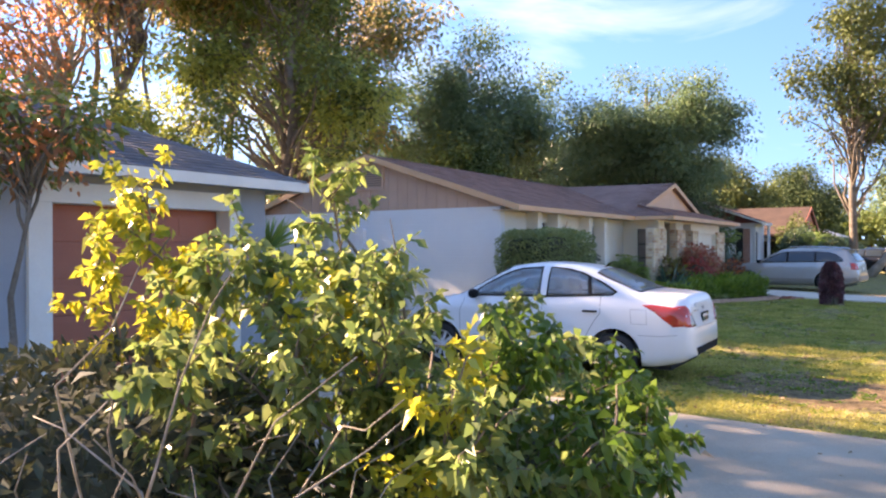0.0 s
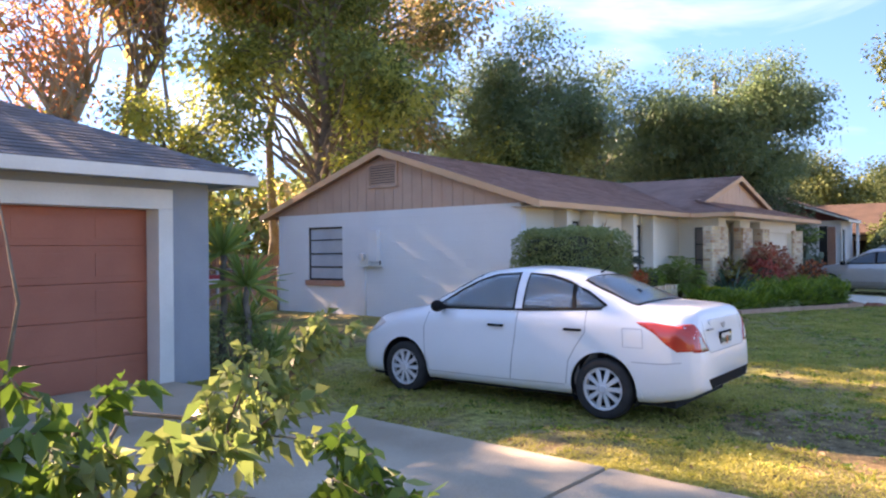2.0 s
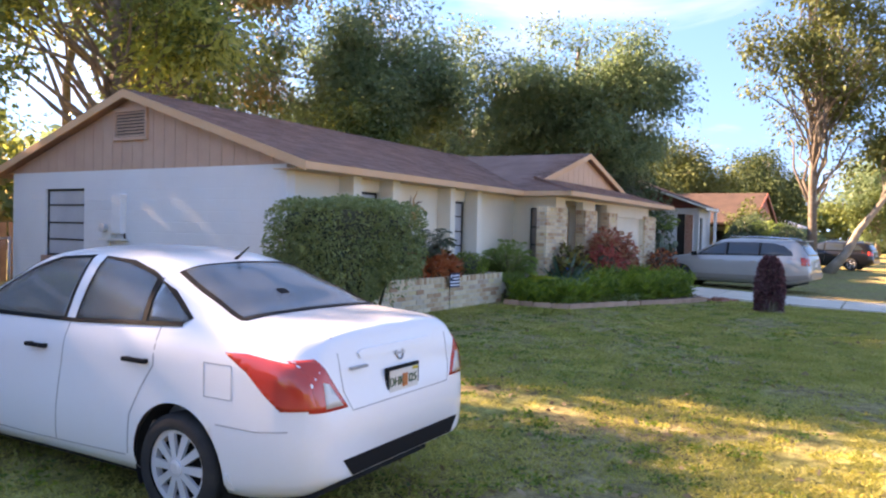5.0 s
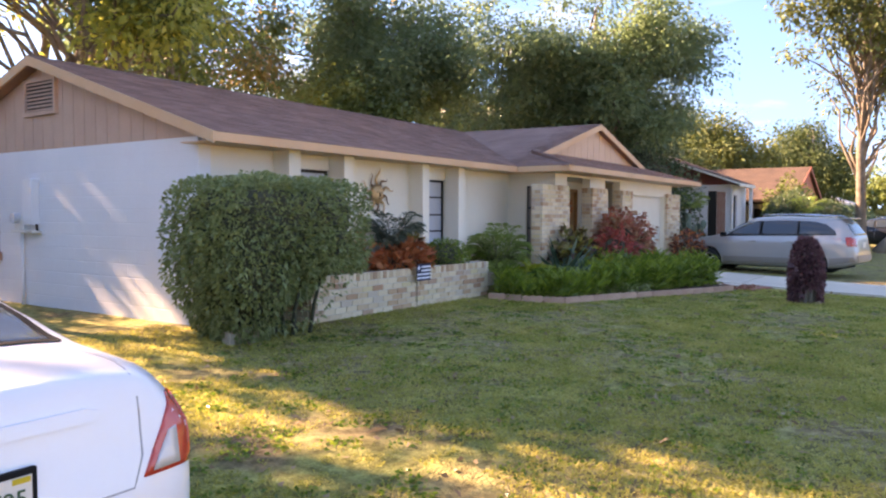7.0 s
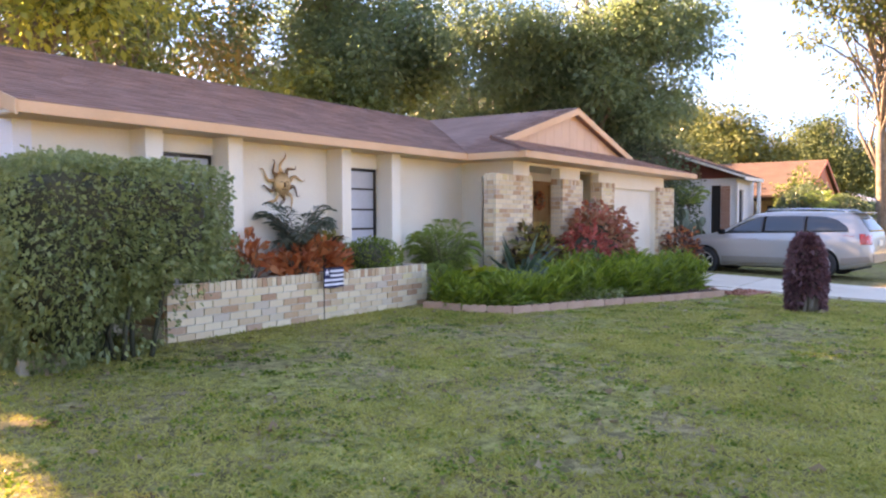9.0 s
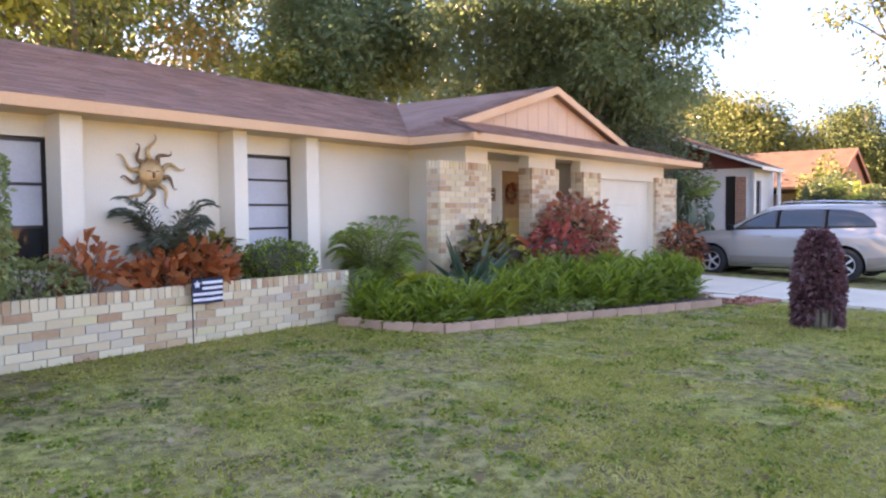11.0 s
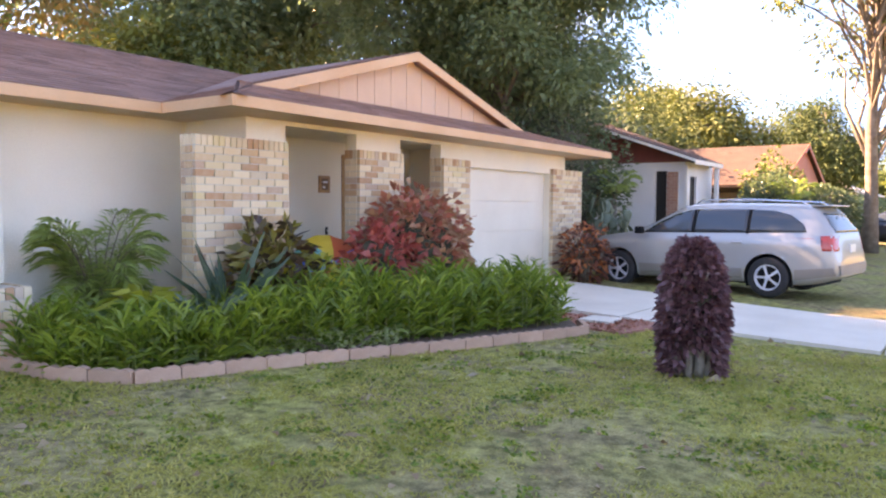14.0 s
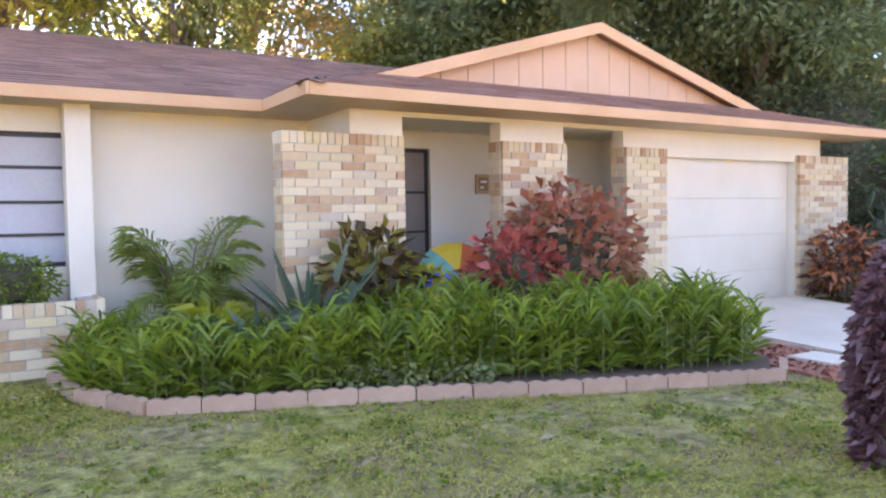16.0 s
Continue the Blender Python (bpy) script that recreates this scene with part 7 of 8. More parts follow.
# black car behind the street tree
far_car = copy_thing(silver_car, pose(57.5, 3.6, 0.02, 0, 0, 80))
tagged(far_car, "black car parked beyond the street tree", "car")
M_BLACKCAR = plain("black_paint", (0.012, 0.012, 0.014), 0.3, 0.2, 0.6)
for ob in far_car.children_recursive:
    if ob.name.startswith("body") or ob.name.startswith("cladding") or ob.name.startswith("side_moulding"):
        ob.data = ob.data.copy()
        ob.data.materials.clear()
        ob.data.materials.append(M_BLACKCAR)


# brick planter, piers and edging are built of single bricks


def brick_material():
    m, nt, p = node_mat("whitewashed_brick")
    oi = nt.nodes.new("ShaderNodeObjectInfo")
    r = nt.nodes.new("ShaderNodeValToRGB")
    stops = [(0.0, (0.67, 0.49, 0.31)), (0.22, (0.78, 0.63, 0.43)), (0.45, (0.71, 0.55, 0.36)), (0.62, (0.60, 0.38, 0.22)), (0.78, (0.50, 0.25, 0.14)), (0.9, (0.60, 0.48, 0.37)), (0.97, (0.70, 0.55, 0.31))]
    while len(r.color_ramp.elements) < len(stops):
        r.color_ramp.elements.new(0.5)
    for e, (pos_, c) in zip(r.color_ramp.elements, stops):
        e.position, e.color = pos_, (*c, 1)
    nt.links.new(oi.outputs["Random"], r.inputs["Fac"])
    tc = nt.nodes.new("ShaderNodeTexCoord")
    nz = nt.nodes.new("ShaderNodeTexNoise")
    nz.inputs["Scale"].default_value, nz.inputs["Detail"].default_value = 14.0, 6.0
    gm = nt.nodes.new("ShaderNodeNewGeometry")
    nt.links.new(gm.outputs["Position"], nz.inputs["Vector"])
    mx = nt.nodes.new("ShaderNodeMix")
    mx.data_type = "RGBA"
    rr = nt.nodes.new("ShaderNodeMapRange")
    rr.inputs["From Min"].default_value, rr.inputs["From Max"].default_value, rr.inputs["To Max"].default_value = 0.45, 0.75, 0.22
    nt.links.new(nz.outputs["Fac"], rr.inputs["Value"])
    nt.links.new(rr.outputs["Result"], mx.inputs["Factor"])
    nt.links.new(r.outputs["Color"], mx.inputs["A"])
    mx.inputs["B"].default_value = (0.76, 0.67, 0.53, 1)
    nt.links.new(mx.outputs["Result"], p.inputs["Base Color"])
    p.inputs["Roughness"].default_value = 0.9
    b = nt.nodes.new("ShaderNodeBump")
    b.inputs["Strength"].default_value, b.inputs["Distance"].default_value = 0.6, 0.006
    nt.links.new(nz.outputs["Fac"], b.inputs["Height"])
    nt.links.new(b.outputs["Normal"], p.inputs["Normal"])
    return m


M_BRICK = brick_material()


def brick_mesh():
    bm = boxes((-0.5, 0.5, -0.5, 0.5, -0.5, 0.5))
    for v in bm.verts:
        v.co += Vector((noise.noise(v.co * 3) * 0.012, 0, noise.noise(v.co * 5 + Vector((3, 0, 0))) * 0.03))
    me = bpy.data.meshes.new("brick")
    bm.to_mesh(me)
    bm.free()
    me.materials.append(M_BRICK)
    return me


BRICK = brick_mesh()
brick_rng = random.Random(4)


def brick_face(parent, axis, plane, a0, a1, z0, z1, out, pitch=0.086, length=0.25, soldier=True, depth=0.05):
    """Courses of bricks proud of a mortar core. axis 'y': a face at y=plane running along x; out: -1 or +1, the way it faces."""
    top = z1 - 0.125 if soldier else z1
    rows = max(1, round((top - z0) / pitch))
    ph = (top - z0) / rows

    def put(u, wd, z, h):
        ob = new("brick", BRICK)
        ob.parent = parent
        d = plane - out * (depth / 2 - brick_rng.uniform(0.0, 0.005))
        c, s = ((u, d, z), (wd, depth, h)) if axis == "y" else ((d, u, z), (wd, depth, h))
        ob.matrix_basis = pose(*c, 0, 0, 0 if axis == "y" else 90) @ Matrix.Diagonal((*s, 1))

    for r in range(rows):
        u = a0 - (length * 0.5 if r % 2 else 0)
        while u < a1 - 0.01:
            l, rr = max(a0, u), min(a1, u + length)
            if rr - l > 0.03:
                put((l + rr) / 2, rr - l - 0.010, z0 + ph * (r + 0.5), ph - 0.011)
            u += length
    if soldier:
        n = max(1, round((a1 - a0) / 0.082))
        for i in range(n):
            w = (a1 - a0) / n
            put(a0 + w * (i + 0.5), w - 0.010, z1 - 0.0625, 0.115)


def pier(x0, x1, y0, y1, z1, sides=("front", "left")):
    core = part("brick_pier", boxes((x0 + 0.012, x1 - 0.012, y0 + 0.012, y1, -0.1, z1 - 0.008)), M_MORTAR, house, "whitewashed brick pier")
    brick_face(core, "y", y0, x0, x1, 0.06, z1, -1)
    if "left" in sides:
        brick_face(core, "x", x0, y0 + 0.052, y1, 0.06, z1, -1)
    if "right" in sides:
        brick_face(core, "x", x1, y0 + 0.052, y1, 0.06, z1, 1)
    return core


pier(23.76, 25.115, 7.34, 7.60, 2.40)
pier(26.39, 27.365, 7.34, 7.615, 2.40)
pier(28.355, 29.115, 7.34, 7.615, 2.40)
pier(32.045, 33.34, 7.34, 7.615, 2.40, ("front", "left", "right"))

planter = thing("brick_planter", "low whitewashed brick planter wall before the house", "planter", kind="structure")
PX0, PX1, PY = 17.3, 22.2, 7.72
core = part("planter_wall", boxes((PX0 + 0.012, PX1 - 0.012, PY + 0.012, PY + 0.2, -0.1, 0.825), (PX1 - 0.2, PX1 - 0.012, PY + 0.2, FY, -0.1, 0.825), (PX0 + 0.012, PX0 + 0.2, PY + 0.2, FY, -0.1, 0.825)), M_MORTAR, planter, "cream brick planter wall")
brick_face(core, "y", PY, PX0, PX1, 0.08, 0.84, -1)
brick_face(core, "x", PX1, PY + 0.052, FY, 0.08, 0.84, 1)
brick_face(core, "x", PX0, PY + 0.052, FY, 0.08, 0.84, -1)
part("soil", boxes((PX0 + 0.2, PX1 - 0.2, PY + 0.2, FY, 0.2, 0.74)), M_SOIL, planter)

# scalloped concrete edging of the bed
M_EDGING = surface("pink_concrete", (0.50, 0.275, 0.185), (0.59, 0.345, 0.24), 5, 0.9, 0.5, 60, random_tint=0.10)
edging = thing("bed_edging", "pinkish concrete edging blocks round the bed", "garden edging", kind="structure")
EDGE = [(21.72, 7.42), (21.85, 6.78), (22.25, 6.12), (23.72, 5.62), (25.38, 4.90), (27.15, 4.29), (27.62, 4.62)]


def edging_block():
    bm = bmesh.new()
    w, h, d = 0.40, 0.10, 0.07
    prof = [(-w / 2, -0.06)] + [(-w / 2 + w * i / 12, h - 0.018 + 0.018 * abs(math.sin(math.pi * i / 4))) for i in range(13)] + [(w / 2, -0.06)]
    slab(bm, [(x, -d / 2, z) for x, z in prof], (0, d, 0))
    bmesh.ops.recalc_face_normals(bm, faces=bm.faces)
    me = bpy.data.meshes.new("edging_block")
    bm.to_mesh(me)
    bm.free()
    me.materials.append(M_EDGING)
    return me


EB = edging_block()
for (ax_, ay_), (bx_, by_) in zip(EDGE, EDGE[1:]):
    ln = math.hypot(bx_ - ax_, by_ - ay_)
    k = max(1, round(ln / 0.41))
    for i in range(k):
        s = (i + 0.5) / k
        x, y = ax_ + (bx_ - ax_) * s, ay_ + (by_ - ay_) * s
        ob = new("edging_block", EB)
        ob.parent = edging
        ob.matrix_basis = pose(x, y, gz(x, y) + 0.02, brick_rng.uniform(-3, 3), 0, math.degrees(math.atan2(by_ - ay_, bx_ - ax_)) + brick_rng.uniform(-1.5, 1.5)) @ Matrix.Diagonal((ln / k / 0.41, 1, 1, 1))

# red brick chips and stepping slab between bed and drive
chips = thing("brick_chips", "red crushed brick between bed and drive", "gravel", kind="stuff")
rng_c = np.random.default_rng(8)
P, n = [], 1500
ctr = np.stack([rng_c.uniform(27.5, 28.55, n), rng_c.uniform(3.95, 6.4, n), np.zeros(n)], axis=1)
ctr[:, 2] = 0.075 + 0.02 * rng_c.random(n)
v, f = leaf_arrays(ctr, rng_c.normal(size=(n, 3)) * np.array([1, 1, 0.3]), 0.06, 0.05, rng_c, 0.05, 0.3)
fast_mesh("chip", v, f, surface("red_chip", (0.38, 0.12, 0.07), (0.50, 0.20, 0.13), 8, 0.9, 0.2, 40, island=0.3), chips)
bm = bmesh.new()
vs = [bm.verts.new(q) for q in ((27.45, 3.95, 0.085), (28.5, 3.7, 0.08), (28.7, 6.5, 0.1), (27.75, 6.5, 0.1), (27.6, 4.8, 0.09))]
bm.faces.new(vs)
r_ = bmesh.ops.extrude_face_region(bm, geom=bm.faces[:])
bmesh.ops.translate(bm, vec=(0, 0, -0.1), verts=[e for e in r_["geom"] if isinstance(e, bmesh.types.BMVert)])
bmesh.ops.recalc_face_normals(bm, faces=bm.faces)
part("bed", bm, surface("red_chip_bed", (0.34, 0.11, 0.07), (0.46, 0.19, 0.13), 14, 0.95, 0.8, 70), chips)
tagged(part("stepping_slab", boxes((27.95, 28.4, 4.35, 4.8, 0.06, 0.125), bevel=0.01), M_CONCRETE), "pale square stepping slab in red chips", "paving slab")

# sun ornament
M_COPPER = surface("aged_copper", (0.44, 0.25, 0.11), (0.62, 0.38, 0.19), 9, 0.45, 0.3, 40, metal=0.5)
M_COPPER_DK = surface("dark_copper", (0.14, 0.075, 0.04), (0.24, 0.13, 0.07), 9, 0.5, 0.3, 40, metal=0.5)
orn = thing("sun_ornament", "copper sun wall ornament with wavy rays and a face", "wall ornament", pose(19.80, FY - 0.03, 2.10))
bm = bmesh.new()
bmesh.ops.create_uvsphere(bm, u_segments=28, v_segments=14, radius=1.0)
for v in bm.verts:
    v.co = Vector((v.co.x * 0.165, min(0, v.co.y) * 0.07, v.co.z * 0.175))
for f in bm.faces:
    f.smooth = True
disc = part("disc", bm, M_COPPER, orn, "rounded copper face")
for nm, bx in (("eye", (-0.075, -0.03, -0.075, -0.055, 0.02, 0.035)), ("eye", (0.03, 0.075, -0.075, -0.055, 0.02, 0.035)), ("nose", (-0.012, 0.012, -0.088, -0.06, -0.05, 0.02)), ("mouth", (-0.045, 0.045, -0.072, -0.05, -0.09, -0.075))):
    part(nm, boxes(bx, bevel=0.004), M_COPPER_DK, disc)
for i in range(10):
    a = 2 * math.pi * i / 10 + 0.3
    ln = 0.31 if i % 2 == 0 else 0.23
    c, s = math.cos(a), math.sin(a)
    pts = []
    for k in range(8):
        t = k / 7
        u, w = 0.15 + ln * t, 0.055 * math.sin(t * 5.6) * (0.5 + t)
        pts.append((u * c - w * s, -0.012, u * s + w * c))
    bm = bmesh.new()
    tube(bm, pts, [0.034 * (1 - 0.86 * k / 7) for k in range(8)], 8)
    for v in bm.verts:
        v.co.y = -0.012 + (v.co.y + 0.012) * 0.4
    part("ray", bm, M_COPPER_DK if i % 2 else M_COPPER, orn)

# garden flag
M_NAVY = plain("navy_cloth", (0.015, 0.02, 0.06), 0.8)
M_CLOTH = surface("white_cloth", (0.72, 0.72, 0.74), (0.80, 0.80, 0.82), 6, 0.85, 0.1, 60)
flag = thing("garden_flag", "small striped garden flag with a star on a wire stake", "flag", pose(19.68, 7.60, 0.05))
bm = bmesh.new()
tube(bm, [(0, 0, -0.05), (0, 0, 0.45), (0.0, 0, 0.93)], [0.006] * 3, 6)
part("stake", bm, M_BLACK, flag, "thin black wire stake")
bm = bmesh.new()
tube(bm, [(0.0, 0, 0.86), (0.2, 0, 0.86), (0.40, 0, 0.86)], [0.004] * 3, 6)
part("crossbar", bm, M_BLACK, flag)


def cloth(x0, x1, z0, z1, dy, material, name, label=""):
    bm = bmesh.new()
    n_ = 10
    rows = [[bm.verts.new((x0 + (x1 - x0) * i / n_, dy + 0.012 * math.sin((x0 + (x1 - x0) * i / n_) * 22), z)) for i in range(n_ + 1)] for z in (z0, z1)]
    for i in range(n_):
        bm.faces.new((rows[0][i], rows[0][i + 1], rows[1][i + 1], rows[1][i]))
    r_ = bmesh.ops.extrude_face_region(bm, geom=bm.faces[:])
    bmesh.ops.translate(bm, vec=(0, 0.003, 0), verts=[e for e in r_["geom"] if isinstance(e, bmesh.types.BMVert)])
    bmesh.ops.recalc_face_normals(bm, faces=bm.faces)
    return part(name, bm, material, flag, label)


for i in range(9):
    z1 = 0.855 - i * 0.031
    cloth(0.01 if i > 3 else 0.13, 0.40, z1 - 0.031, z1, 0.0, M_NAVY if i % 2 == 0 else M_CLOTH, "stripe", "navy stripe" if i % 2 == 0 else "white stripe")
cloth(0.01, 0.13, 0.731, 0.855, 0.0, M_NAVY, "canton", "navy corner field")
bm = bmesh.new()
star = [(0.07 + (0.052 if k % 2 == 0 else 0.021) * math.sin(k * math.pi / 5), -0.004 + 0.012 * math.sin(0.07 * 22), 0.793 + (0.052 if k % 2 == 0 else 0.021) * math.cos(k * math.pi / 5)) for k in range(10)]
slab(bm, star, (0, -0.003, 0))
bmesh.ops.recalc_face_normals(bm, faces=bm.faces)
part("star", bm, M_CLOTH, flag, "white star")

# meter box on the gable wall
meter = thing("meter_box", "white electricity meter box on the gable wall", "meter box", pose(GX, 0, 0))
part("cabinet", boxes((-0.14, 0.0, 12.62, 12.90, 1.55, 2.30), bevel=0.012), M_WHITE, meter, "white painted cabinet")
part("can", boxes((-0.12, 0.0, 12.92, 13.20, 1.46, 1.72), bevel=0.012), M_OFFWHITE, meter)
bm = bmesh.new()
bmesh.ops.create_cone(bm, cap_ends=True, segments=20, radius1=0.085, radius2=0.075, depth=0.12, matrix=pose(-0.16, 13.08, 1.66, 0, 90, 0))
part("dial", bm, M_PALEGLASS, meter, "glass meter dial")
part("tray", boxes((-0.16, 0.0, 12.56, 13.24, 1.42, 1.455), bevel=0.006), M_OFFWHITE, meter)
bm = bmesh.new()
tube(bm, [(-0.05, 13.1, 1.42), (-0.05, 13.1, 0.8), (-0.05, 13.1, 0.1)], [0.028] * 3, 8)
part("conduit", bm, M_WHITE, meter, "white painted conduit")
bm = bmesh.new()
tube(bm, [(-0.05, 12.6, 1.44), (-0.09, 12.55, 1.50), (-0.09, 12.55, 1.56)], [0.018] * 3, 8)
part("stub_pipe", bm, M_DARK, meter)

# porch things
plq = thing("wall_plaque", "small square wooden plaque with a pale motif", "wall plaque", pose(26.97, 8.6, 1.96))
part("board", boxes((-0.115, 0.115, -0.025, 0.0, -0.13, 0.13), bevel=0.005), M_WOOD, plq, "dark wooden frame")
part("motif", boxes((-0.07, 0.07, -0.031, -0.025, -0.085, 0.085)), M_COPPER_DK, plq)
part("motif_bar", boxes((-0.05, 0.05, -0.036, -0.031, 0.02, 0.045), (-0.05, 0.0, -0.036, -0.031, -0.06, -0.03)), M_CLOTH, plq)
part_bell = thing("door_bell", "small dark door bell on the cream wall", "door bell", pose(27.02, 8.6, 1.25))
part("plate", boxes((-0.02, 0.02, -0.02, 0.0, -0.06, 0.06), bevel=0.004), M_DARK, part_bell)
part("button", boxes((-0.008, 0.008, -0.026, -0.02, -0.01, 0.01), bevel=0.002), M_CLOTH, part_bell)
wr = thing("door_wreath", "brown and orange twig wreath on the front door", "wreath", pose(27.70, 8.60, 2.0))
rw_ = np.random.default_rng(3)
bm = bmesh.new()
ring = [(0.17 * math.cos(2 * math.pi * k / 20), 0.0, 0.17 * math.sin(2 * math.pi * k / 20)) for k in range(21)]
tube(bm, ring, [0.03] * 21, 7)
part("ring", bm, M_TWIG, wr)
a = rw_.random(260) * 2 * math.pi
pos = np.stack([0.17 * np.cos(a), rw_.normal(size=260) * 0.02 - 0.02, 0.17 * np.sin(a)], axis=1)
v, f = leaf_arrays(pos, np.stack([np.cos(a), -0.6 * np.ones(260), np.sin(a)], axis=1) * rw_.choice([-1, 1], 260).reshape(-1, 1) + rw_.normal(size=(260, 3)) * 0.5, 0.075, 0.035, rw_)
fast_mesh("leaves", v, f, F_ORANGE, wr)

# half-hidden beach umbrella by the porch, wedge by wedge
um = thing("garden_umbrella", "small rainbow umbrella lying open by the porch", "umbrella", pose(25.68, 7.25, 0.80, 62, 10, -30))
for i in range(8):
    bm = bmesh.new()
    a0, a1 = 2 * math.pi * i / 8, 2 * math.pi * (i + 1) / 8
    rings = [[bm.verts.new((r * math.cos(a), r * math.sin(a), 0.26 - 0.9 * r * r)) for a in (a0, (a0 + a1) / 2, a1)] for r in (0.02, 0.18, 0.34, 0.48)]
    for p_, q_ in zip(rings, rings[1:]):
        for k in range(2):
            bm.faces.new((p_[k], q_[k], q_[k + 1], p_[k + 1]))
    r_ = bmesh.ops.extrude_face_region(bm, geom=bm.faces[:])
    bmesh.ops.translate(bm, vec=(0, 0, -0.003), verts=[e for e in r_["geom"] if isinstance(e, bmesh.types.BMVert)])
    bmesh.ops.recalc_face_normals(bm, faces=bm.faces)
    c = [(0.03, 0.14, 0.50), (0.05, 0.36, 0.30), (0.62, 0.40, 0.04), (0.60, 0.10, 0.03)][-i % 4]
    part("panel", bm, plain("umbrella_cloth", c, 0.7), um, ("blue", "green", "yellow", "red")[-i % 4] + " cloth panel")
bm = bmesh.new()
tube(bm, [(0, 0, 0.27), (0, 0, -0.2), (0, 0, -0.75)], [0.009] * 3, 6)
part("pole", bm, M_CHROME, um)
pot = thing("flower_pot", "terracotta flower pot under the red croton", "flower pot", pose(25.9, 6.5, 0.16))
bm = bmesh.new()
prof = [(0.10, 0.0), (0.15, 0.28), (0.17, 0.28), (0.17, 0.34), (0.15, 0.34), (0.14, 0.30), (0.0, 0.29)]
rings = [[bm.verts.new((max(r, 0.001) * math.cos(2 * math.pi * k / 20), max(r, 0.001) * math.sin(2 * math.pi * k / 20), z)) for k in range(20)] for r, z in prof]
for p_, q_ in zip(rings, rings[1:]):
    for k in range(20):
        bm.faces.new((p_[k], p_[(k + 1) % 20], q_[(k + 1) % 20], q_[k])).smooth = True
bmesh.ops.recalc_face_normals(bm, faces=bm.faces)
part("pot", bm, surface("terracotta", (0.40, 0.16, 0.09), (0.50, 0.22, 0.13), 5, 0.85, 0.2, 40), pot)

# back yard fence and chain-link gate between the houses
fence = thing("wooden_fence", "weathered brown board fence between the houses", "fence", kind="structure")
BRD = boxes((-0.07, 0.07, -0.01, 0.01, 0, 1.55), bevel=0.003)
bme = bpy.data.meshes.new("board")
BRD.to_mesh(bme)
BRD.free()
bme.materials.append(M_FENCE)
for i in range(78):
    x = 8.9 + i * 0.15
    if x > 20.5:
        break
    ob = new("board", bme)
    ob.parent = fence
    ob.matrix_basis = pose(x, 19.6 + 0.02 * brick_rng.random(), gz(x, 19.6) - 0.03, 0, brick_rng.uniform(-1, 1), 0)
for z in (0.4, 1.3):
    part("rail", boxes((8.8, 20.6, 19.63, 19.68, z, z + 0.09)), M_FENCE, fence)
M_GALV = plain("galvanised", (0.42, 0.43, 0.44), 0.4, 0.7)
gate = thing("chain_link_gate", "galvanised chain-link fence and gate with a red sign", "gate")
for x in (9.1, 10.8, 12.4, 14.0, 15.9):
    bm = bmesh.new()
    tube(bm, [(x, 16.3, 0), (x, 16.3, 0.7), (x, 16.3, 1.42)], [0.03] * 3, 8)
    part("post", bm, M_GALV, gate)
bm = bmesh.new()
tube(bm, [(9.1, 16.3, 1.38), (12, 16.3, 1.38), (15.9, 16.3, 1.38)], [0.022] * 3, 8)
part("top_rail", bm, M_GALV, gate)
vv, ff = [], []
for k in range(150):
    for sg in (1, -1):
        x = 9.1 + k * 0.0453 * 1.0
        if x + 1.2 > 15.9 and sg > 0:
            continue
        if x - 0.0 > 15.9:
            continue
        xa, xb = (x, min(15.9, x + 1.2)) if sg > 0 else (x, max(9.1, x - 1.2))
        b = len(vv)
        zt = 0.12 + 1.22 * abs(xb - xa) / 1.2
        vv += [(xa, 16.3, 0.12), (xa + 0.004, 16.3, 0.12), (xb + 0.004, 16.3, zt), (xb, 16.3, zt)]
        ff.append((b, b + 1, b + 2, b + 3))
mesh_ob = fast_mesh("mesh_wire", np.array(vv), np.array(ff), M_GALV, gate)
mesh_ob["kind"] = "stuff"
part("sign", boxes((13.6, 14.15, 16.24, 16.262, 0.92, 1.24), bevel=0.004), plain("red_sign", (0.42, 0.03, 0.035), 0.5), gate, "red warning sign")
part("sign_band", boxes((13.65, 14.10, 16.232, 16.24, 1.02, 1.14)), M_CLOTH, gate)


# cut branches heaped at the kerb side of the grey house
F_DRY = foliage("withered_leaves", [(0.030, 0.034, 0.018), (0.055, 0.066, 0.030), (0.11, 0.11, 0.065), (0.075, 0.105, 0.038)], rough=0.7, through_light=0.15)
F_GREEN = foliage("fresh_cut_leaves", [(0.035, 0.081, 0.014), (0.066, 0.131, 0.020), (0.111, 0.192, 0.030), (0.202, 0.262, 0.050)], rough=0.3, through_light=0.4)


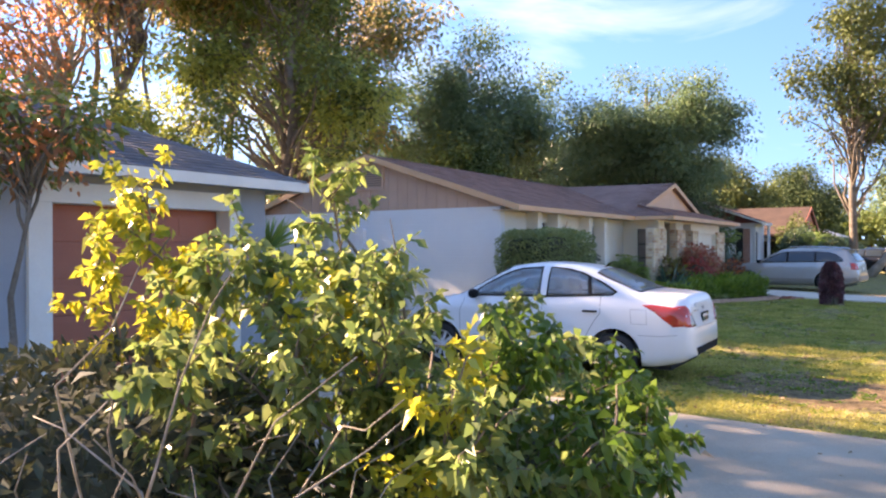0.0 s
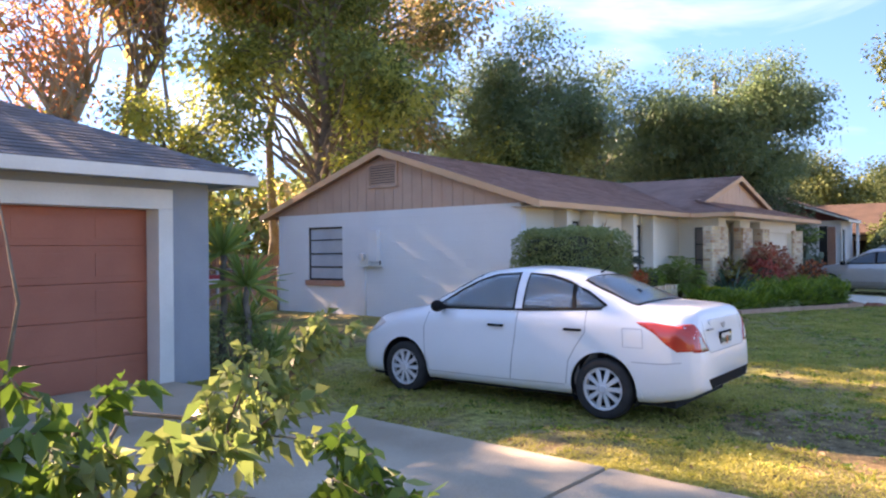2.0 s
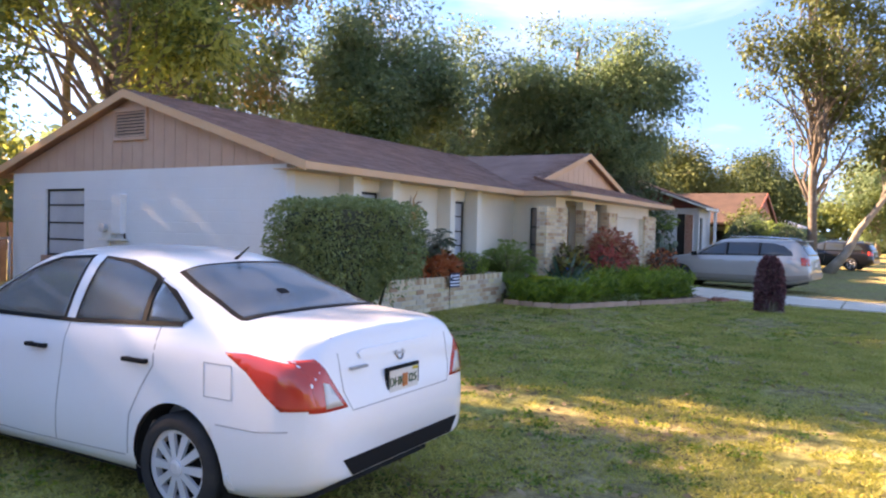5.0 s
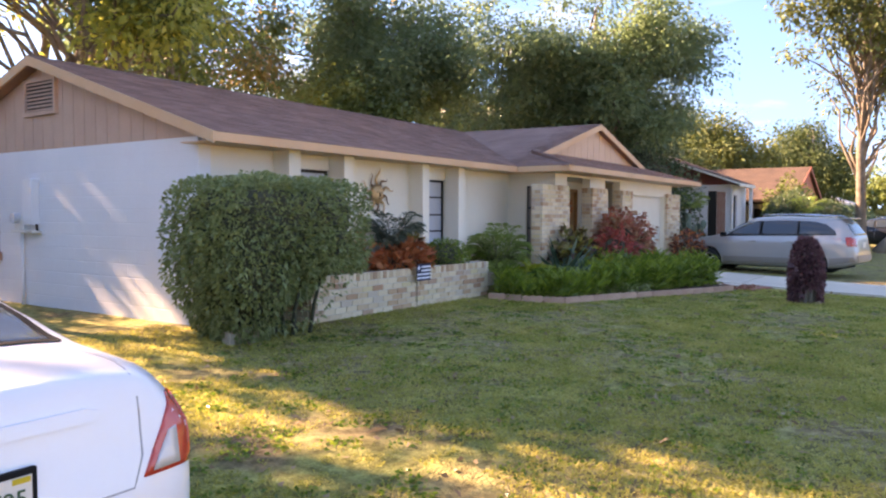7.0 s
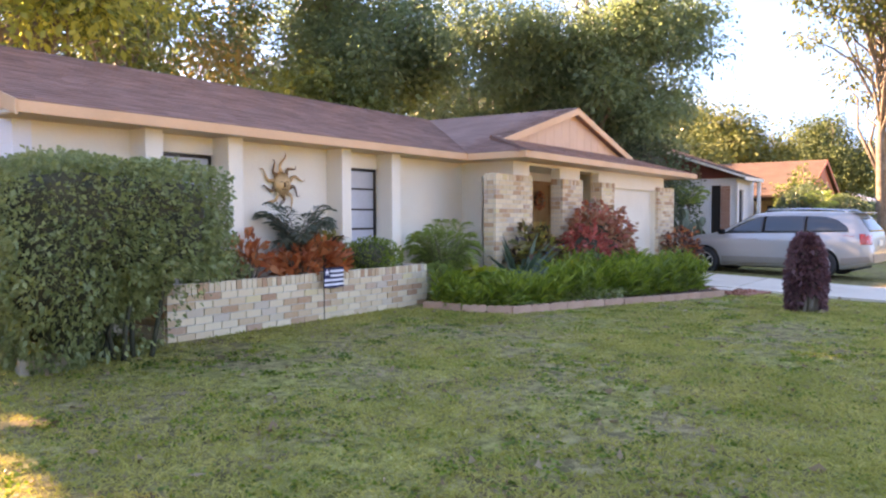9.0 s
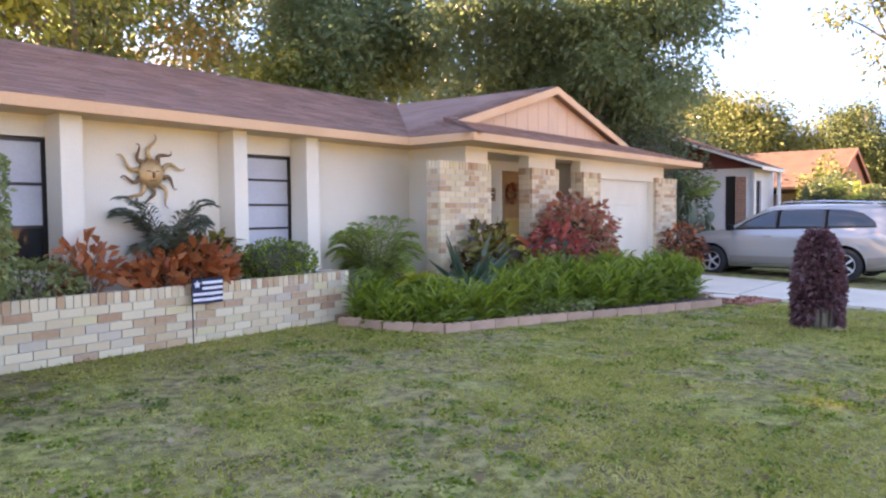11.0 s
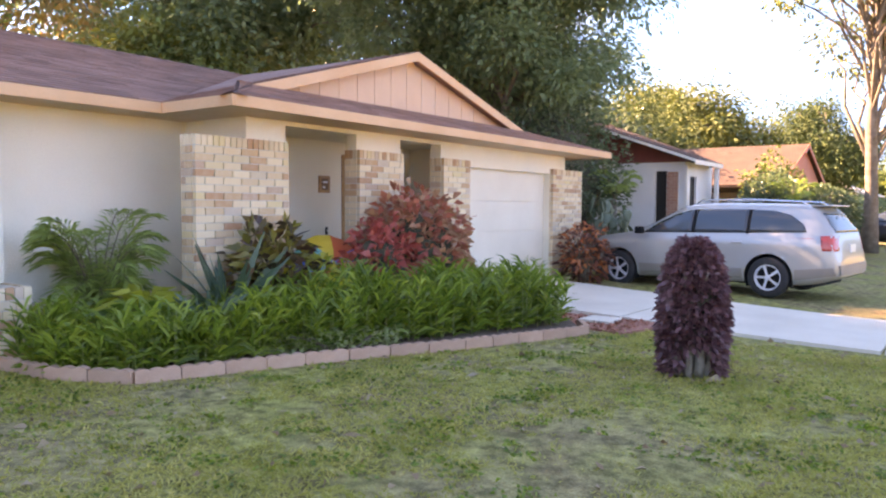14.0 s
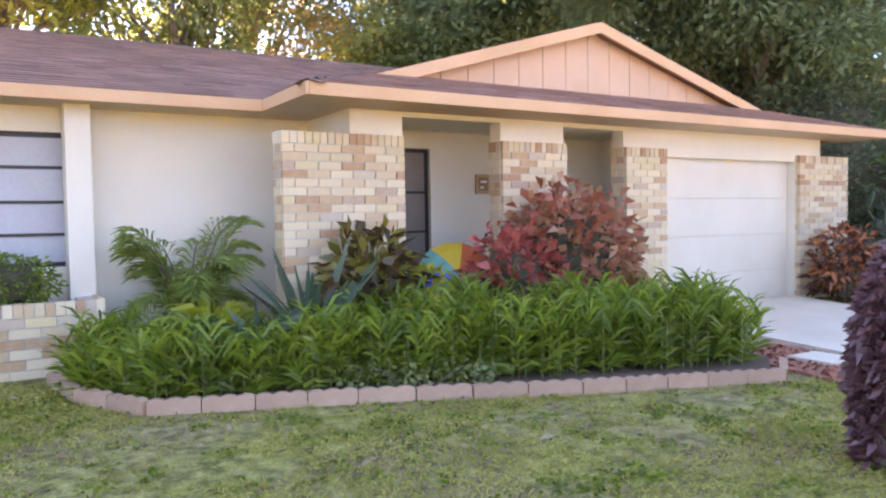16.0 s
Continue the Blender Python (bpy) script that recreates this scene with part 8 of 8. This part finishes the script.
def leafy_branch(root, start, end, mat_, seed, twigs=14, leaves=22, leaf=0.085, first=0.35, spread=0.42, r0=0.018):
    """A cut branch: a bent main stem, side twigs from the share 'first' on, and leaves along each twig."""
    rng = np.random.default_rng(seed)
    line = wander(start, end, rng, 7, 0.05)
    bm = bmesh.new()
    tube(bm, line, [r0 * (1 - 0.8 * k / 7) for k in range(8)], 6)
    br = part("branch", bm, M_TWIG, root)
    L = np.array(line)
    bm = bmesh.new()
    pos, ax = [], []
    main = np.array(end, float) - np.array(start, float)
    main /= np.linalg.norm(main)
    for i in range(twigs):
        t = first + (1 - first) * (i + rng.random()) / twigs
        k = min(6, int(t * 7))
        p = L[k] + (L[k + 1] - L[k]) * (t * 7 - k)
        d = rng.normal(size=3)
        d -= main * d.dot(main) * 0.6
        d = d / np.linalg.norm(d) * 0.8 + main * 0.7 + np.array([0, 0, -0.1])
        ln = spread * (0.45 + 0.7 * rng.random()) * (1.15 - 0.5 * t)
        q = p + d / np.linalg.norm(d) * ln
        tw = wander(p, q, rng, 4, 0.08)
        tube(bm, tw, [0.006, 0.005, 0.004, 0.003, 0.002], 4)
        T = np.array(tw)
        for j in range(leaves):
            s = 0.12 + 0.88 * (j + rng.random()) / leaves
            kk = min(3, int(s * 4))
            pp = T[kk] + (T[kk + 1] - T[kk]) * (s * 4 - kk)
            pos.append(pp + rng.normal(size=3) * 0.012)
            a = rng.normal(size=3) * 0.8 + d * 0.5 + np.array([0, 0, -0.35])
            ax.append(a)
    part("twig", bm, M_TWIG, br)["kind"] = "stuff"
    n = len(pos)
    sz = leaf * (0.55 + 0.7 * rng.random(n))
    v, f = leaf_arrays(np.array(pos), np.array(ax), sz, sz * 0.52, rng, droop=0.3)
    fast_mesh("foliage", v, f, mat_, br)


pile = thing("brush_pile", "heap of cut leafy branches and dry twigs beside the driveway", "brush pile")
for i, (a, b, m_, tw, lv, fi) in enumerate([
        ((3.25, 3.0, 0.2), (2.98, 3.62, 2.12), F_LIME, 15, 22, 0.35), ((3.2, 3.2, 0.2), (2.62, 3.45, 1.72), F_LIME, 14, 22, 0.3), ((3.3, 3.0, 0.2), (3.15, 3.7, 1.65), F_LIME, 14, 22, 0.3),
        ((3.2, 2.9, 0.2), (2.80, 3.1, 1.35), F_LIME, 12, 22, 0.3), ((3.6, 2.4, 0.1), (3.27, 2.62, 2.08), F_BRUSH, 18, 22, 0.3), ((3.5, 2.3, 0.1), (3.42, 2.78, 1.75), F_BRUSH, 16, 22, 0.25),
        ((3.5, 2.2, 0.1), (3.02, 2.38, 1.50), F_LIME, 16, 22, 0.25), ((3.6, 2.2, 0.1), (3.62, 2.62, 1.45), F_BRUSH, 14, 22, 0.2), ((3.4, 2.2, 0.15), (5.28, 2.56, 1.30), F_BRUSH, 17, 22, 0.62),
        ((3.3, 1.9, 0.1), (3.12, 1.0, 1.12), F_GREEN, 15, 22, 0.2), ((3.6, 1.8, 0.1), (3.95, 1.15, 1.0), F_GREEN, 15, 22, 0.2), ((3.8, 2.0, 0.1), (4.5, 1.5, 1.1), F_GREEN, 15, 22, 0.25),
        ((3.0, 1.8, 0.1), (2.72, 1.35, 1.15), F_BRUSH, 15, 22, 0.2), ((3.4, 2.0, 0.1), (3.5, 1.5, 1.35), F_GREEN, 16, 22, 0.2), ((3.8, 2.2, 0.1), (4.55, 2.1, 1.15), F_BRUSH, 14, 22, 0.25),
        ((3.2, 2.1, 0.1), (2.92, 1.9, 1.45), F_BRUSH, 16, 22, 0.2), ((3.1, 2.2, 0.1), (2.7, 2.2, 1.40), F_BRUSH, 15, 22, 0.2), ((3.4, 1.7, 0.05), (3.5, 1.05, 0.85), F_GREEN, 15, 22, 0.2),
        ((3.6, 2.2, 0.1), (3.85, 1.85, 1.35), F_GREEN, 15, 22, 0.2), ((3.0, 1.6, 0.05), (2.95, 1.15, 0.8), F_BRUSH, 14, 22, 0.2), ((3.4, 2.4, 0.2), (3.1, 2.0, 1.15), F_BRUSH, 14, 22, 0.2),
        ((2.6, 2.6, 0.3), (2.25, 2.35, 1.30), F_BRUSH, 14, 22, 0.25), ((2.9, 2.5, 0.3), (2.75, 2.75, 1.62), F_BRUSH, 15, 22, 0.25), ((3.2, 2.5, 0.3), (3.0, 2.85, 1.80), F_BRUSH, 15, 22, 0.25),
        ((3.1, 1.7, 0.1), (2.85, 1.55, 1.25), F_LIME, 12, 22, 0.25), ((3.3, 2.3, 0.3), (3.22, 2.2, 1.72), F_BRUSH, 16, 22, 0.25), ((3.7, 2.1, 0.1), (4.0, 1.7, 1.28), F_BRUSH, 14, 22, 0.25),
        ((3.9, 1.9, 0.05), (4.3, 1.25, 0.75), F_GREEN, 14, 20, 0.2), ((4.0, 2.3, 0.1), (4.75, 1.75, 0.55), F_BRUSH, 12, 20, 0.3)]):
    leafy_branch(pile, a, b, m_, 200 + i, tw + 4, lv + 12, 0.076, fi)
# bare forked branch standing out of the heap
rb = np.random.default_rng(5)
bm = bmesh.new()
tube(bm, [(3.85, 2.3, 0.3), (3.95, 2.45, 0.9), (3.92, 2.62, 1.45), (3.75, 2.85, 1.85), (3.5, 3.05, 2.05)], [0.022, 0.018, 0.014, 0.009, 0.005], 7)
tube(bm, [(3.93, 2.55, 1.3), (4.02, 2.65, 1.6), (3.98, 2.7, 1.95)], [0.010, 0.007, 0.003], 5)
part("bare_branch", bm, M_TWIG, pile)
M_DRYTWIG = surface("dry_twig", (0.20, 0.16, 0.12), (0.36, 0.31, 0.26), 12, 0.9, 0.4, 60)
for k in range(170):
    c = np.array([rb.uniform(1.2, 2.6), rb.uniform(1.6, 3.0), rb.uniform(0.2, 0.85)])
    d = rb.normal(size=3) * np.array([1, 1, 0.55]) + np.array([0, 0, 0.35])
    d /= np.linalg.norm(d)
    ln = 0.4 + 0.8 * rb.random()
    bm = bmesh.new()
    tube(bm, wander(c, c + d * ln, rb, 4, 0.07), [0.006, 0.005, 0.004, 0.003, 0.002], 5)
    part("dry_twig", bm, M_DRYTWIG, pile)
bush("cut_shrub", "dark mound of dry twigs and withered leaves under the branches", 2.35, 3.25, 1.15, 1.0, 0.0, 1.32, F_DRY, 11000, 0.10, 0.30, 301, stems=12, fill=0.5, core=M_INNERSHADE, category="brush pile")
bush("cut_shrub", "dark mound of cut greenery under the branches", 3.65, 1.95, 0.95, 0.75, 0.0, 1.02, F_BRUSH, 5600, 0.085, 0.45, 302, stems=12, fill=0.5, core=M_INNERSHADE, category="brush pile")
tree("small_tree", "slender small tree before the grey garage wall", 4.2, 7.5, 3.45, 0.95, 2.3, 0.045, F_OAK2, 22, 90, 0.10, 0.42, 33, lean=(0.3, 0.1), gaps=0.2, extra=F_RUST, extra_share=0.25)


# grass and fallen leaves
F_GRASS = foliage("grass_blades", [(0.125, 0.145, 0.022), (0.275, 0.275, 0.052), (0.47, 0.41, 0.12), (0.68, 0.53, 0.24)], rough=0.6, through_light=0.4, broad=0.75, scale=1.6)


def grass():
    rng = np.random.default_rng(17)
    root = thing("grass", "short uneven lawn grass with straw-coloured blades", "grass", kind="stuff")
    n = 400000
    x = rng.uniform(8.25, 31.0, n)
    y = 0.15 + 9.0 * rng.random(n) ** 1.25
    keep = ~((x > 28.05) & (x < 32.0) & (y < 7.6)) & ~((y > 8.5) & (x > 15.9)) & ~((x > 17.3) & (x < 22.3) & (y > 7.7)) & ~((x > 21.7) & (y > 4.2 + 3.1 * np.clip((27.3 - x) / 5.5, 0, 1)) & (x < 28.7)) & ~((x > 23) & (y > 7.3))
    patch = np.array([noise.noise((a * 0.55, b * 0.55, 4.2)) + 0.6 * noise.noise((a * 1.9, b * 1.9, 1.1)) for a, b in zip(x, y)])
    track = ((x - 10.6) / 1.15) ** 2 + ((y - 0.9) / 2.5) ** 2 + patch * 0.5
    tuft = np.array([noise.noise((a * 5.5, b * 5.5, 9.3)) for a, b in zip(x, y)])
    keep &= (patch + 0.7 * tuft > -0.42 + 0.35 * rng.random(n)) & ((track > 0.75) | (rng.random(n) < 0.06))
    x, y, patch = x[keep], y[keep], patch[keep]
    m = len(x)
    z = np.array([gz(a, b) for a, b in zip(x, y)]) - 0.008
    ax = rng.normal(size=(m, 3)) * np.array([0.8, 0.8, 0.1]) + np.array([0, 0, 0.75])
    L = (0.028 + 0.045 * rng.random(m)) * (1 + 0.6 * np.clip(patch, 0, 1))
    v, f = leaf_arrays(np.stack([x, y, z], axis=1), ax, L, 0.009 + 0.006 * rng.random(m), rng, droop=0.25, fold=0.1)
    fast_mesh("blades", v, f, F_GRASS, root)
    root2 = thing("lawn_weeds", "broad-leaved green weeds among the grass", "weeds", kind="stuff")
    c = np.stack([rng.uniform(9, 28, 900), rng.uniform(0.6, 7.0, 900)], axis=1)
    c = np.concatenate([c, [[21.9, 3.6], [21.7, 3.75], [22.05, 3.55], [23.3, 4.9], [20.4, 6.4]]])
    c = np.array([q for q in c if not (q[0] > 21.7 and q[1] > 4.2 + 3.1 * min(1, max(0, (27.3 - q[0]) / 5.5)))])
    k = 26
    pos = np.repeat(c, k, axis=0) + rng.normal(size=(len(c) * k, 2)) * 0.07
    pz = np.array([gz(a, b) for a, b in pos]) + 0.004
    a = rng.random(len(pos)) * 6.283
    v, f = leaf_arrays(np.column_stack([pos, pz]), np.stack([np.cos(a), np.sin(a), 0.45 * np.ones(len(a))], axis=1), 0.042 * (0.5 + 0.9 * rng.random(len(a))), 0.026, rng)
    fast_mesh("leaves", v, f, F_BED, root2)
    root3 = thing("fallen_leaves", "dry brown fallen leaves scattered on the lawn", "leaves", kind="stuff")
    q = np.stack([rng.uniform(5, 29, 950), rng.uniform(0.2, 7.4, 950)], axis=1)
    pz = np.array([gz(a_, b_) for a_, b_ in q]) + 0.022
    a = rng.random(len(q)) * 6.283
    v, f = leaf_arrays(np.column_stack([q, pz]), np.stack([np.cos(a), np.sin(a), 0.15 * rng.normal(size=len(a))], axis=1), np.where(rng.random(len(a)) < 0.1, 0.14, 0.07) * (0.5 + 0.9 * rng.random(len(a))), np.where(rng.random(len(a)) < 0.1, 0.08, 0.035), rng, droop=0.1, fold=0.35)
    fast_mesh("leaf_litter", v, f, foliage("dry_leaves", [(0.16, 0.09, 0.05), (0.28, 0.17, 0.09), (0.40, 0.28, 0.17), (0.46, 0.38, 0.28)], rough=0.8, through_light=0.1), root3)


grass()
